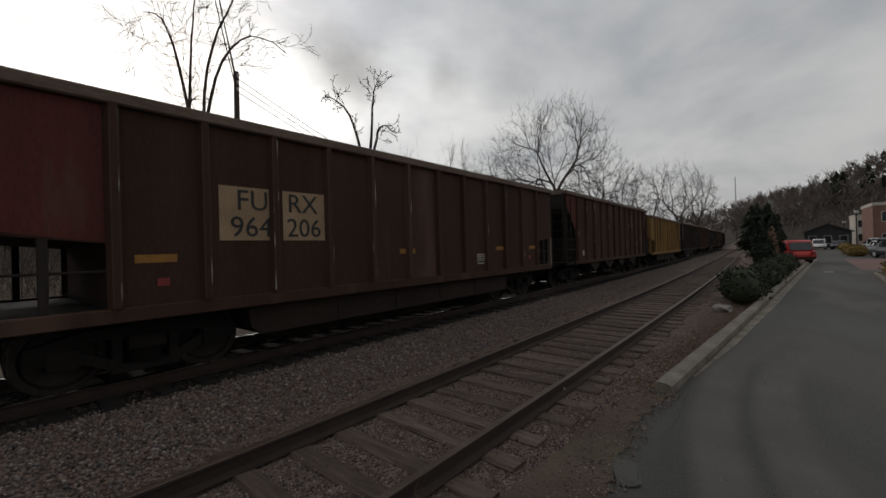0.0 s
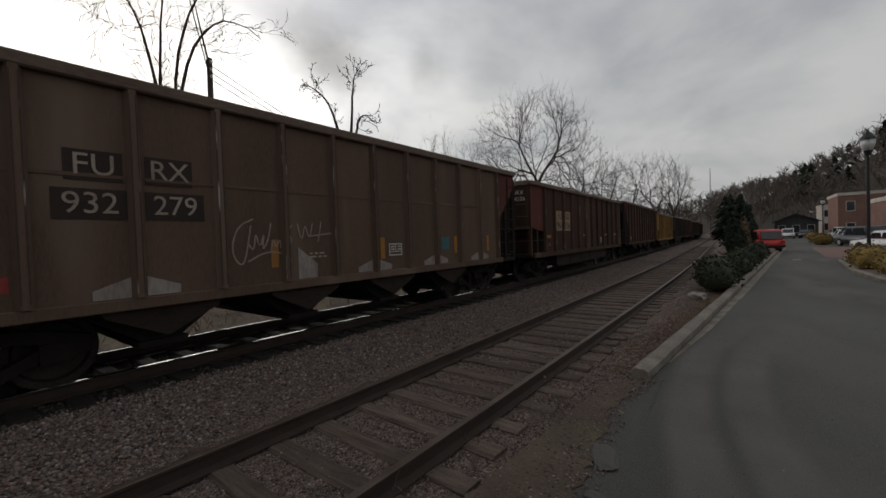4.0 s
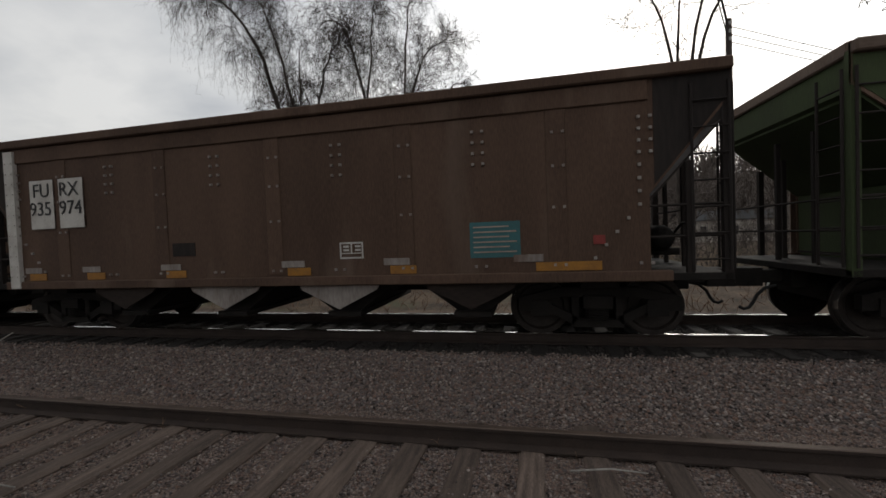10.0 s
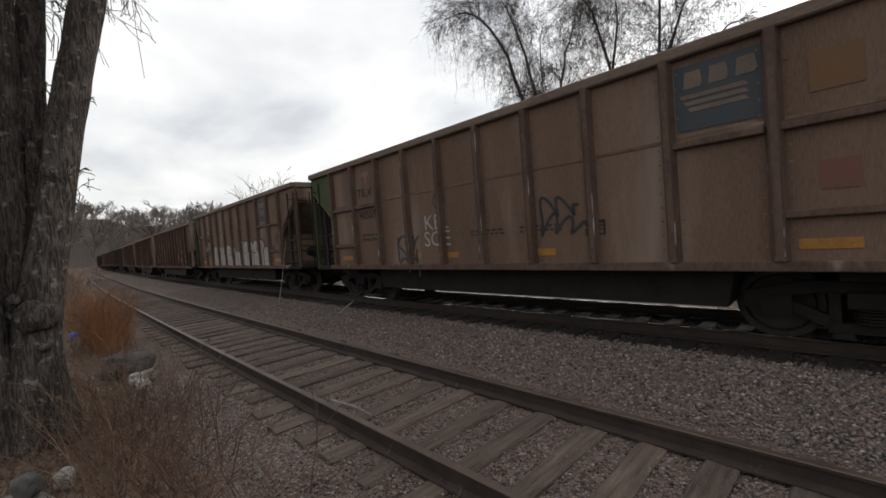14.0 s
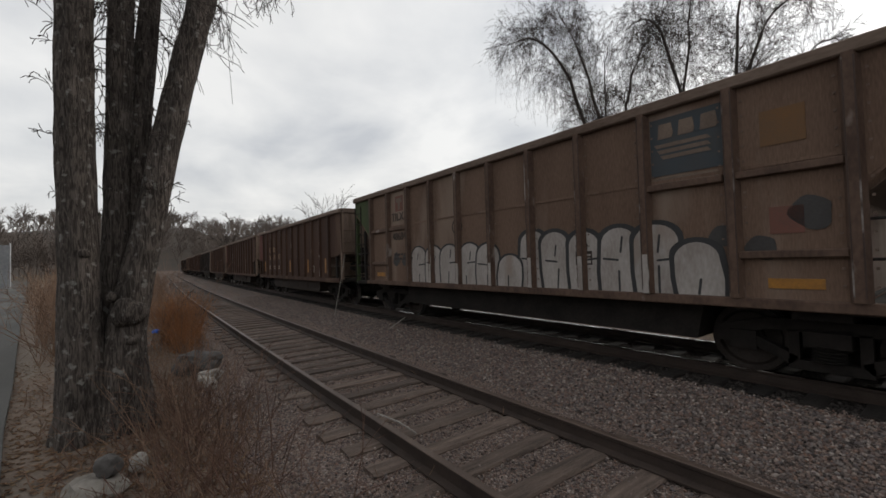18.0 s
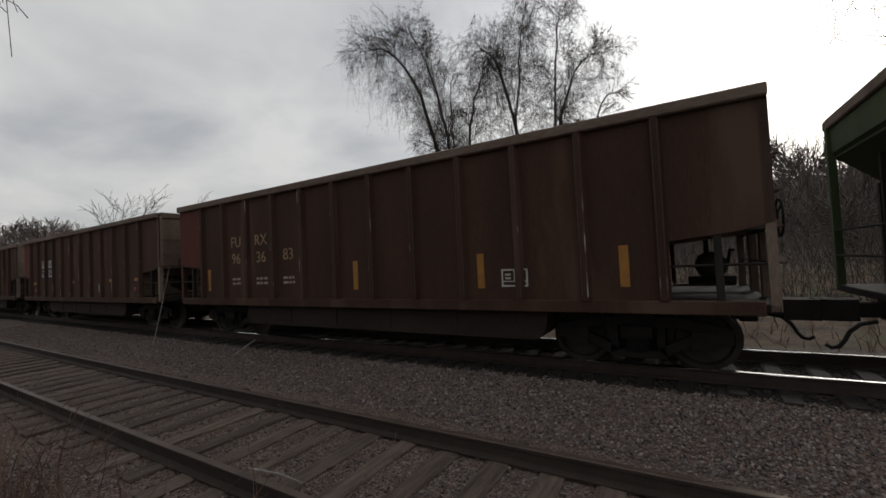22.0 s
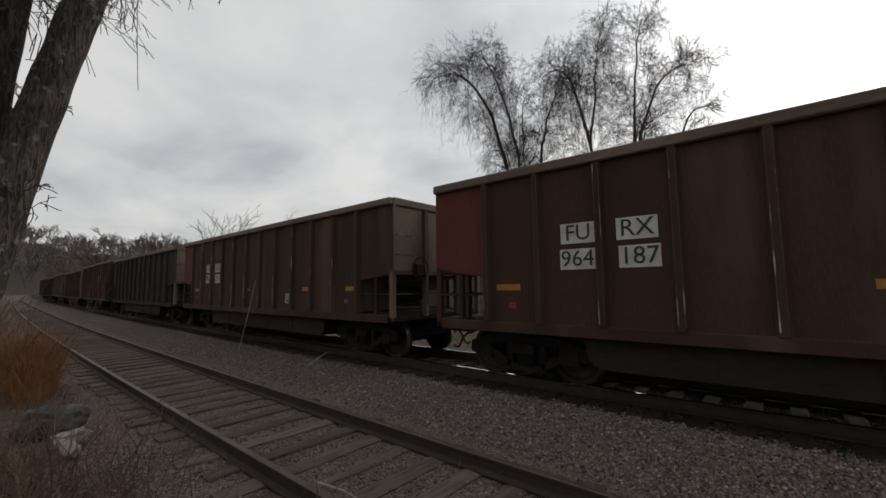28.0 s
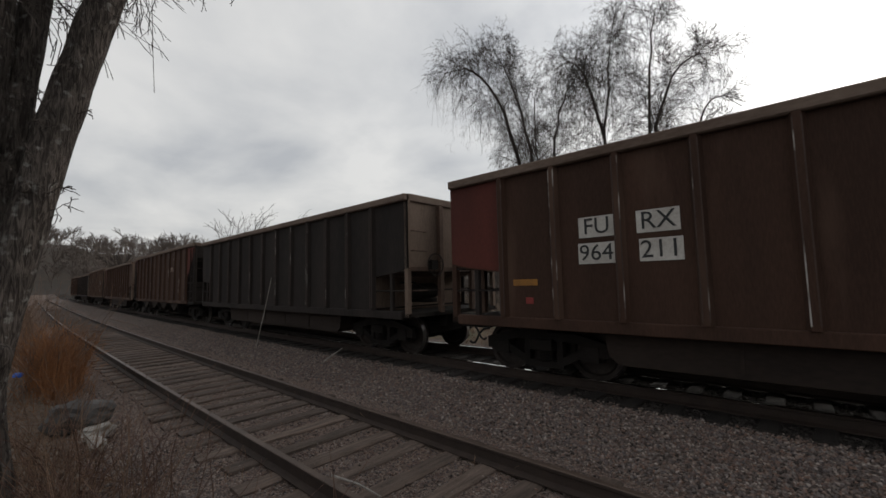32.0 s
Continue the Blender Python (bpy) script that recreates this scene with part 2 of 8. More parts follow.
STREAK = (1.0, 1.0, 0.18)
M = dict(
    side_brown=material("brown_painted_steel", (0.064, 0.033, 0.022), (0.032, 0.0165, 0.011), 0.85, 0, 1.3, 64, 0.05, STREAK, (0.084, 0.050, 0.035), 1.2, 0.56, spec=0.25),
    side_taupe=material("faded_taupe_steel", (0.165, 0.108, 0.078), (0.088, 0.054, 0.038), 0.85, 0, 1.1, 64, 0.05, STREAK, (0.20, 0.15, 0.118), 0.9, 0.57, spec=0.25),
    side_dusty=material("dusty_brown_steel", (0.108, 0.066, 0.046), (0.055, 0.033, 0.023), 0.85, 0, 1.2, 64, 0.05, STREAK, (0.135, 0.095, 0.072), 0.9, 0.57, spec=0.25),
    side_umber=material("dusty_umber_steel", (0.125, 0.082, 0.058), (0.075, 0.047, 0.033), 0.85, 0, 1.2, 64, 0.05, STREAK, (0.145, 0.102, 0.076), 0.9, 0.57, spec=0.25),
    side_red=material("dark_red_steel", (0.115, 0.030, 0.022), (0.06, 0.018, 0.014), 0.8, 0, 1.5, 64, 0.05, STREAK, (0.10, 0.06, 0.045), 1.4, 0.6, spec=0.25),
    side_yellow=material("faded_yellow_steel", (0.30, 0.17, 0.04), (0.13, 0.075, 0.03), 0.85, 0, 1.2, 64, 0.05, STREAK, (0.10, 0.06, 0.04), 1.1, 0.55, spec=0.25),
    # dark steel; on ladders, rails and struts it paints in the end shadow
    side_black=material("sooty_and_shaded_steel", (0.035, 0.028, 0.025), (0.018, 0.015, 0.014), 0.9, 0, 1.3, 20, 0.1, STREAK, spec=0.2),
    side_green=material("dull_green_steel", (0.058, 0.080, 0.034), (0.038, 0.046, 0.023), 0.85, 0, 1.2, 64, 0.05, STREAK, spec=0.25),
    tub=material("sooty_brown_steel", (0.034, 0.024, 0.019), (0.017, 0.012, 0.010), 0.88, 0, 1.3, 22, 0.08, (0.4, 1, 1), spec=0.25),
    blot=material("grey_black_spray", (0.05, 0.047, 0.046), (0.035, 0.032, 0.031), 0.8, 0, 4, 40, 0.02),
    logo_tan=material("faded_tan_shapes", (0.165, 0.122, 0.094), (0.10, 0.074, 0.058), 0.85, 0, 4, 40, 0.02),
    # end sheet paler than the sides: light on that face put into the colour
    end_lit=material("lit_end_sheet", (0.21, 0.155, 0.12), (0.10, 0.07, 0.054), 0.85, 0, 1.2, 64, 0.05, STREAK, (0.06, 0.04, 0.03), 1.5, 0.6, spec=0.25),
    scrape=material("rubbed_bright_edge", (0.06, 0.036, 0.026), (0.034, 0.02, 0.015), 0.7, 0, 3, 30, 0.1, (1, 1, 0.7), (0.36, 0.335, 0.31), 2.2, 0.59, spec=0.4),
    chord=material("worn_top_chord", (0.17, 0.125, 0.098), (0.09, 0.06, 0.045), 0.8, 0, 2.0, 30, 0.1, (0.3, 1, 1), spec=0.3),
    rib_worn=material("scraped_rib", (0.115, 0.072, 0.052), (0.055, 0.033, 0.024), 0.8, 0, 3.0, 25, 0.1, (1, 1, 0.5), (0.33, 0.29, 0.26), 2.2, 0.64, spec=0.3),
    under=material("grimy_black_steel", (0.022, 0.018, 0.016), (0.010, 0.009, 0.008), 0.9, 0, 3, 30, 0.2, spec=0.2),
    wheel=material("wheel_steel", (0.05, 0.04, 0.035), (0.02, 0.016, 0.014), 0.6, 0.6, 4, 30, 0.1),
    tread=material("polished_tread", (0.5, 0.49, 0.47), (0.35, 0.34, 0.33), 0.28, 1.0, 8, 60, 0.02),
    hopper_pale=material("pale_hopper_steel", (0.30, 0.27, 0.245), (0.16, 0.13, 0.115), 0.85, 0, 2.0, 25, 0.1, (1, 1, 0.3), (0.12, 0.08, 0.06), 2.2, 0.58, spec=0.3),
    white_paint=material("dirty_white_paint", (0.55, 0.53, 0.49), (0.36, 0.33, 0.30), 0.8, 0, 4, 40, 0.04),
    black_paint=material("black_paint", (0.03, 0.03, 0.032), (0.02, 0.02, 0.02), 0.7, 0, 4, 40, 0.03),
    beige_panel=material("faded_cream_panel", (0.38, 0.27, 0.165), (0.25, 0.165, 0.10), 0.85, 0, 2, 30, 0.04),
    letter_pale=material("faded_pale_lettering", (0.36, 0.30, 0.25), (0.2, 0.155, 0.125), 0.85, 0, 4, 40, 0.02),
    letter_tan=material("tan_lettering", (0.33, 0.225, 0.135), (0.2, 0.135, 0.085), 0.85, 0, 4, 40, 0.02),
    stain=material("dark_paint_patch", (0.032, 0.022, 0.018), (0.022, 0.016, 0.013), 0.85, 0, 3, 30, 0.03),
    letter_dark=material("faded_dark_lettering", (0.022, 0.018, 0.017), (0.045, 0.033, 0.027), 0.85, 0, 4, 40, 0.02),
    reflector=material("yellow_reflector", (0.33, 0.145, 0.016), (0.2, 0.09, 0.018), 0.5, 0, 5, 40, 0.02),
    red_spot=material("red_reflector", (0.26, 0.03, 0.026), (0.16, 0.025, 0.02), 0.5, 0, 5, 40, 0.02),
    red_faded=material("faded_red_mark", (0.15, 0.058, 0.042), (0.11, 0.055, 0.042), 0.8, 0, 4, 40, 0.02),
    orange_faded=material("faded_orange_patch", (0.15, 0.075, 0.028), (0.115, 0.068, 0.038), 0.85, 0, 3, 40, 0.02),
    teal=material("teal_label", (0.04, 0.135, 0.145), (0.035, 0.10, 0.105), 0.7, 0, 4, 40, 0.02),
    navy=material("faded_navy_logo", (0.037, 0.049, 0.060), (0.05, 0.05, 0.05), 0.8, 0, 3, 40, 0.02),
    spray_white=material("silver_spray_paint", (0.35, 0.32, 0.30), (0.22, 0.19, 0.172), 0.6, 0, 3, 30, 0.02, (1, 1, 0.4), (0.23, 0.18, 0.15), 2.0, 0.6),
    rust_rail=material("rusty_rail", (0.048, 0.033, 0.026), (0.026, 0.018, 0.015), 0.8, 0.2, 5, 60, 0.15),
    rail_top=material("worn_rail_head", (0.115, 0.082, 0.064), (0.06, 0.042, 0.033), 0.5, 0.35, 3, 60, 0.05),
    rail_bright=material("polished_rail_head", (0.80, 0.79, 0.77), (0.68, 0.66, 0.64), 0.13, 1.0, 6, 60, 0.0),
    tie=material("weathered_tie_wood", (0.135, 0.099, 0.079), (0.036, 0.026, 0.021), 0.9, 0, 3, 40, 0.6, (7, 0.7, 7), vary=0.3, coords="Object", bump_scale=6),
    # creosoted wood, its colour darkened further for the shade under the train
    tie_dark=material("shaded_creosoted_tie_wood", (0.024, 0.019, 0.016), (0.011, 0.009, 0.008), 0.9, 0, 3, 40, 0.4, (7, 0.7, 7), vary=0.2),
    ballast=material("crushed_stone_bed", (0.19, 0.168, 0.158), (0.075, 0.064, 0.060), 0.95, 0, 1.0, 24, 1.0, (1, 1, 1), (0.165, 0.115, 0.095), 0.35, 0.5, bump_scale=26),
    bed_dark=material("oily_shaded_track_bed", (0.05, 0.043, 0.038), (0.022, 0.019, 0.017), 0.95, 0, 1.0, 24, 1.0, bump_scale=26),
    dirt=material("leaf_strewn_dirt", (0.165, 0.122, 0.092), (0.075, 0.056, 0.044), 0.95, 0, 0.6, 14, 0.8, (1, 1, 1), (0.15, 0.125, 0.10), 0.5, 0.52, bump_scale=18),
    packed_dirt=material("packed_brown_dirt", (0.11, 0.079, 0.056), (0.045, 0.033, 0.025), 0.95, 0, 1.6, 30, 0.8, (1, 1, 1), (0.095, 0.082, 0.05), 1.2, 0.56, bump_scale=30),
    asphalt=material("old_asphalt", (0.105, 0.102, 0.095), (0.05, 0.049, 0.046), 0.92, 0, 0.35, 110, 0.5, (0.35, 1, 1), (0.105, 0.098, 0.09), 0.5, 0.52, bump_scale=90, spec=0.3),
    concrete=material("weathered_concrete", (0.23, 0.205, 0.172), (0.095, 0.082, 0.068), 0.9, 0, 2.2, 35, 0.5, spots=(0.10, 0.085, 0.068), spot_scale=2.5, spot_at=0.6),
    grass=material("leafy_river_bank", (0.16, 0.112, 0.072), (0.035, 0.025, 0.018), 0.95, 0, 1.4, 14, 1.0, (1, 1, 1), (0.085, 0.08, 0.045), 0.6, 0.54, bump_scale=12),
    hill=material("winter_hillside", (0.055, 0.040, 0.028), (0.028, 0.021, 0.016), 0.95, 0, 0.06, 0.8, 1.0),
    water=material("river_water", (0.06, 0.062, 0.058), (0.045, 0.047, 0.044), 0.06, 0, 0.5, 4, 0.12, (1, 0.4, 1), spec=0.6),
    bark=material("grey_brown_bark", (0.085, 0.070, 0.060), (0.024, 0.019, 0.016), 0.95, 0, 8, 30, 1.0, (2.2, 2.2, 0.3), (0.19, 0.18, 0.165), 1.6, 0.64, bump_scale=8, depth=0.06),
    twig=material("bare_twigs", (0.066, 0.052, 0.044), (0.036, 0.028, 0.024), 0.9, 0, 3, 20, 0.2),
    # distant twigs made paler than near ones: haze put into the colour
    twig_far=material("hazed_far_twigs", (0.13, 0.105, 0.09), (0.08, 0.065, 0.056), 0.9, 0, 1, 10, 0),
    dead_stem=material("dry_brown_stems", (0.25, 0.158, 0.105), (0.095, 0.06, 0.042), 0.95, 0, 2, 20, 0.1),
    briar=material("red_brown_canes", (0.15, 0.082, 0.058), (0.06, 0.034, 0.026), 0.9, 0, 2, 20, 0.1),
    sedge=material("orange_dry_grass", (0.34, 0.15, 0.06), (0.17, 0.075, 0.032), 0.9, 0, 2, 20, 0.1),
    evergreen=material("dark_evergreen", (0.022, 0.032, 0.017), (0.010, 0.015, 0.009), 0.9, 0, 2, 12, 0.3),
    box_green=material("clipped_evergreen_leaves", (0.036, 0.045, 0.021), (0.015, 0.019, 0.010), 0.85, 0, 3, 14, 0.3),
    gold_shrub=material("golden_shrub_leaves", (0.24, 0.15, 0.035), (0.11, 0.08, 0.025), 0.85, 0, 3, 14, 0.3),
    stone=material("grey_boulder", (0.34, 0.32, 0.29), (0.16, 0.145, 0.13), 0.9, 0, 3, 25, 0.6),
    stone_mid=material("weathered_slab", (0.22, 0.20, 0.175), (0.10, 0.088, 0.075), 0.92, 0, 3, 25, 0.6),
    stone_dark=material("dark_block", (0.09, 0.083, 0.078), (0.045, 0.04, 0.038), 0.9, 0, 3, 25, 0.5),
    brick=material("red_brick_wall", (0.23, 0.125, 0.098), (0.15, 0.082, 0.066), 0.9, 0, 1, 20, 0.2),
    stucco=material("pale_stucco", (0.55, 0.50, 0.45), (0.38, 0.34, 0.30), 0.9, 0, 1, 20, 0.1),
    roof_dark=material("dark_shingle_roof", (0.045, 0.048, 0.052), (0.028, 0.03, 0.032), 0.85, 0, 1, 14, 0.2),
    glass_dark=material("dark_window_glass", (0.03, 0.035, 0.04), (0.02, 0.022, 0.025), 0.08, 0, 1, 5, 0.0, spec=0.6),
    car_red=material("red_car_paint", (0.48, 0.025, 0.02), (0.40, 0.02, 0.018), 0.3, 0, 1, 5, 0.0, spec=0.6),
    car_white=material("white_car_paint", (0.75, 0.75, 0.75), (0.66, 0.66, 0.66), 0.3, 0, 1, 5, 0.0, spec=0.6),
    car_dark=material("dark_car_paint", (0.03, 0.035, 0.045), (0.025, 0.028, 0.035), 0.3, 0, 1, 5, 0.0, spec=0.6),
    car_silver=material("silver_car_paint", (0.42, 0.43, 0.44), (0.36, 0.37, 0.38), 0.35, 0.4, 1, 5, 0.0, spec=0.6),
    tyre=material("tyre_rubber", (0.02, 0.02, 0.02), (0.012, 0.012, 0.012), 0.9, 0, 4, 30, 0.1),
    lamp_black=material("black_lamp_iron", (0.022, 0.024, 0.024), (0.014, 0.015, 0.015), 0.5, 0.3, 4, 30, 0.05),
    lamp_glass=material("frosted_lamp_glass", (0.62, 0.62, 0.60), (0.5, 0.5, 0.48), 0.4, 0, 4, 30, 0.0),
    wire=material("dark_cable", (0.02, 0.02, 0.02), (0.015, 0.015, 0.015), 0.7, 0, 4, 30, 0.0),
    pole_wood=material("utility_pole_wood", (0.085, 0.068, 0.055), (0.045, 0.035, 0.03), 0.9, 0, 3, 20, 0.4, (3, 3, 0.3)),
    paver=material("brick_red_paving", (0.19, 0.11, 0.095), (0.12, 0.07, 0.06), 0.9, 0, 1, 20, 0.2),
    gate_steel=material("galvanised_gate", (0.42, 0.43, 0.44), (0.30, 0.31, 0.32), 0.5, 0.6, 3, 20, 0.05),
    blue_scrap=material("blue_plastic_scrap", (0.05, 0.14, 0.55), (0.04, 0.10, 0.42), 0.5, 0, 3, 20, 0.0),
)


def bark_material(name, ridge, furrow_shade, lichen):
    """Furrowed bark: long ridges, clefts with their shade painted dark, patches of pale lichen."""
    m = bpy.data.materials.new(name)
    m.use_nodes = True
    nt = m.node_tree
    N, L = nt.nodes.new, nt.links.new
    bs = nt.nodes["Principled BSDF"]
    bs.inputs["Roughness"].default_value, bs.inputs["Specular IOR Level"].default_value = 0.95, 0.2
    tc, mp = N("ShaderNodeTexCoord"), N("ShaderNodeMapping")
    mp.inputs["Scale"].default_value = (1, 1, 0.16)
    L(tc.outputs["Object"], mp.inputs[0])
    a, b, c = N("ShaderNodeTexNoise"), N("ShaderNodeTexNoise"), N("ShaderNodeTexNoise")
    for n, sc, de, src in ((a, 36.0, 6, mp), (b, 3.0, 4, tc), (c, 11.0, 8, tc)):
        n.inputs["Scale"].default_value, n.inputs["Detail"].default_value = sc, de
        L(src.outputs["Object"] if src is tc else mp.outputs[0], n.inputs["Vector"])
    a.inputs["Distortion"].default_value = 1.2
    r = N("ShaderNodeValToRGB")
    e = r.color_ramp.elements
    e[0].position, e[0].color = 0.40, (*furrow_shade, 1)
    e[1].position, e[1].color = 0.60, (*ridge, 1)
    L(a.outputs["Fac"], r.inputs[0])
    r2 = N("ShaderNodeValToRGB")
    r2.color_ramp.elements[0].position, r2.color_ramp.elements[1].position = 0.60, 0.68
    L(c.outputs["Fac"], r2.inputs[0])
    mix = N("ShaderNodeMix")
    mix.data_type = "RGBA"
    L(r2.outputs[0], mix.inputs["Factor"])
    L(r.outputs[0], mix.inputs["A"])
    mix.inputs["B"].default_value = (*lichen, 1)
    hs, ra = N("ShaderNodeHueSaturation"), N("ShaderNodeMapRange")
    ra.inputs["From Min"].default_value, ra.inputs["From Max"].default_value = 0.3, 0.7
    ra.inputs["To Min"].default_value, ra.inputs["To Max"].default_value = 0.65, 1.25
    L(b.outputs["Fac"], ra.inputs[0])
    L(ra.outputs[0], hs.inputs["Value"])
    L(mix.outputs["Result"], hs.inputs["Color"])
    L(hs.outputs[0], bs.inputs["Base Color"])
    bp = N("ShaderNodeBump")
    bp.inputs["Strength"].default_value, bp.inputs["Distance"].default_value = 1.0, 0.05
    L(a.outputs["Fac"], bp.inputs["Height"])
    L(bp.outputs[0], bs.inputs["Normal"])
    return m


M["bark_rough"] = bark_material("furrowed_bark", (0.115, 0.097, 0.085), (0.038, 0.031, 0.027), (0.20, 0.19, 0.175))


def gravel_material(name, cols, scale, patch, patch_scale):
    """Interlocked crushed stone: every cell its own tone, crevice shade painted between, broad rusty patches."""
    m = bpy.data.materials.new(name)
    m.use_nodes = True
    nt = m.node_tree
    N, L = nt.nodes.new, nt.links.new
    bs = nt.nodes["Principled BSDF"]
    bs.inputs["Roughness"].default_value, bs.inputs["Specular IOR Level"].default_value = 0.95, 0.25
    tc, vo, ed = N("ShaderNodeTexCoord"), N("ShaderNodeTexVoronoi"), N("ShaderNodeTexVoronoi")
    ed.feature = "DISTANCE_TO_EDGE"
    for n in (vo, ed):
        n.inputs["Scale"].default_value = scale
        L(tc.outputs["Object"], n.inputs["Vector"])
    r = N("ShaderNodeValToRGB")
    e = r.color_ramp.elements
    for k, c in enumerate(cols):
        q = e[k] if k < 2 else e.new(k / (len(cols) - 1))
        q.position, q.color = k / (len(cols) - 1), (*c, 1)
    sep = N("ShaderNodeSeparateColor")
    L(vo.outputs["Color"], sep.inputs[0])
    L(sep.outputs[0], r.inputs[0])
    big = N("ShaderNodeTexNoise")
    big.inputs["Scale"].default_value, big.inputs["Detail"].default_value = patch_scale, 6
    L(tc.outputs["Object"], big.inputs["Vector"])
    ra = N("ShaderNodeMapRange")
    ra.inputs["From Min"].default_value, ra.inputs["From Max"].default_value, ra.inputs["To Max"].default_value = 0.45, 0.7, 0.65
    L(big.outputs["Fac"], ra.inputs[0])
    mix = N("ShaderNodeMix")
    mix.data_type = "RGBA"
    L(ra.outputs[0], mix.inputs["Factor"])
    L(r.outputs[0], mix.inputs["A"])
    mix.inputs["B"].default_value = (*patch, 1)
    # colour darkened towards cell edges, as shade in the crevices
    cleft_shade = N("ShaderNodeMapRange")
    cleft_shade.inputs["From Max"].default_value, cleft_shade.inputs["To Min"].default_value = 0.16, 0.35
    L(ed.outputs["Distance"], cleft_shade.inputs[0])
    mul = N("ShaderNodeMix")
    mul.data_type, mul.blend_type = "RGBA", "MULTIPLY"
    mul.inputs["Factor"].default_value = 1.0
    L(mix.outputs["Result"], mul.inputs["A"])
    L(cleft_shade.outputs[0], mul.inputs["B"])
    L(mul.outputs["Result"], bs.inputs["Base Color"])
    bp = N("ShaderNodeBump")
    bp.inputs["Strength"].default_value, bp.inputs["Distance"].default_value = 1.0, 0.02
    h = N("ShaderNodeMath")
    h.operation = "MULTIPLY_ADD"
    L(ed.outputs["Distance"], h.inputs[0])
    h.inputs[1].default_value = 1.5
    L(sep.outputs[1], h.inputs[2])
    L(h.outputs[0], bp.inputs["Height"])
    L(bp.outputs[0], bs.inputs["Normal"])
    return m


M["ballast"] = gravel_material("crushed_stone_bed", [(0.054, 0.042, 0.038), (0.130, 0.104, 0.095), (0.216, 0.181, 0.166), (0.178, 0.120, 0.098), (0.324, 0.274, 0.246)], 30.0, (0.162, 0.116, 0.093), 0.6)
M["siding_gravel"] = gravel_material("fine_pinkish_gravel", [(0.08, 0.058, 0.05), (0.178, 0.134, 0.117), (0.265, 0.213, 0.188), (0.23, 0.152, 0.12), (0.37, 0.31, 0.275)], 46.0, (0.215, 0.148, 0.117), 0.5)
# oil stain and the train's shade, both put into the gravel colour
M["bed_dark"] = gravel_material("oily_shaded_track_bed", [(0.016, 0.014, 0.012), (0.04, 0.034, 0.03), (0.065, 0.055, 0.05), (0.03, 0.025, 0.022)], 30.0, (0.03, 0.025, 0.022), 0.8)


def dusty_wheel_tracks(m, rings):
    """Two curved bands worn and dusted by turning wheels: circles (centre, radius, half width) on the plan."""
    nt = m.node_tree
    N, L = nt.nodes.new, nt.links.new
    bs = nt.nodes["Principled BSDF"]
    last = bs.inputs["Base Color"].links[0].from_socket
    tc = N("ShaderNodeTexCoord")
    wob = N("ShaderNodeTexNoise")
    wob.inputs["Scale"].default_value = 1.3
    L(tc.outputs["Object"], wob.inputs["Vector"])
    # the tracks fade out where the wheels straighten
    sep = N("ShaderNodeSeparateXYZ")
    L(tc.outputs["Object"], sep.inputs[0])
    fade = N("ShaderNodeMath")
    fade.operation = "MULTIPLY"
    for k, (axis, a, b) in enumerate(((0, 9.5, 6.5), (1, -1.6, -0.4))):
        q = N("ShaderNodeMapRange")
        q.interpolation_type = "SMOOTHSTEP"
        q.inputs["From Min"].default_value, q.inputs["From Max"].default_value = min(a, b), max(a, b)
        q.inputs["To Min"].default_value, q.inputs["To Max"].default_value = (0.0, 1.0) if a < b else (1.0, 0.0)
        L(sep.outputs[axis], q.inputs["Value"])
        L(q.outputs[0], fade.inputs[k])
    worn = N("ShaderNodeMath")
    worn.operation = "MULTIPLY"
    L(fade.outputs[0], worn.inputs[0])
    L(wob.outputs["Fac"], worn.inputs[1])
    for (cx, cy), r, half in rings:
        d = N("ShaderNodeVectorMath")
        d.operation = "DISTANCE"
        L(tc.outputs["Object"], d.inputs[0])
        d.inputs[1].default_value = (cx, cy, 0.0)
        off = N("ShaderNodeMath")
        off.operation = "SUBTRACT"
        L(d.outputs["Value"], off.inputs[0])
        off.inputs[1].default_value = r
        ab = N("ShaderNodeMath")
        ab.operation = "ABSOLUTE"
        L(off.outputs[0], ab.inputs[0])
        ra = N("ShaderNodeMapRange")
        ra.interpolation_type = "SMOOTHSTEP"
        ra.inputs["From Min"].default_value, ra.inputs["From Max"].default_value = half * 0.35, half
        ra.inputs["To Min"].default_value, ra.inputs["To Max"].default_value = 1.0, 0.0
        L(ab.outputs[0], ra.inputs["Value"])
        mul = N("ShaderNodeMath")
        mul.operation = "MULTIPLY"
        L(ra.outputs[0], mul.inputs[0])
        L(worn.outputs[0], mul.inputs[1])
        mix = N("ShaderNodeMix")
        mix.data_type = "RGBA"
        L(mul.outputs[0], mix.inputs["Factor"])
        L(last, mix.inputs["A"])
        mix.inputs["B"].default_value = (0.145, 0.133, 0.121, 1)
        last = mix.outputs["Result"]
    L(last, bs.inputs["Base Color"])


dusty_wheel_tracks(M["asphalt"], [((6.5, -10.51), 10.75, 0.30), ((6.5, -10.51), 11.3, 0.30)])


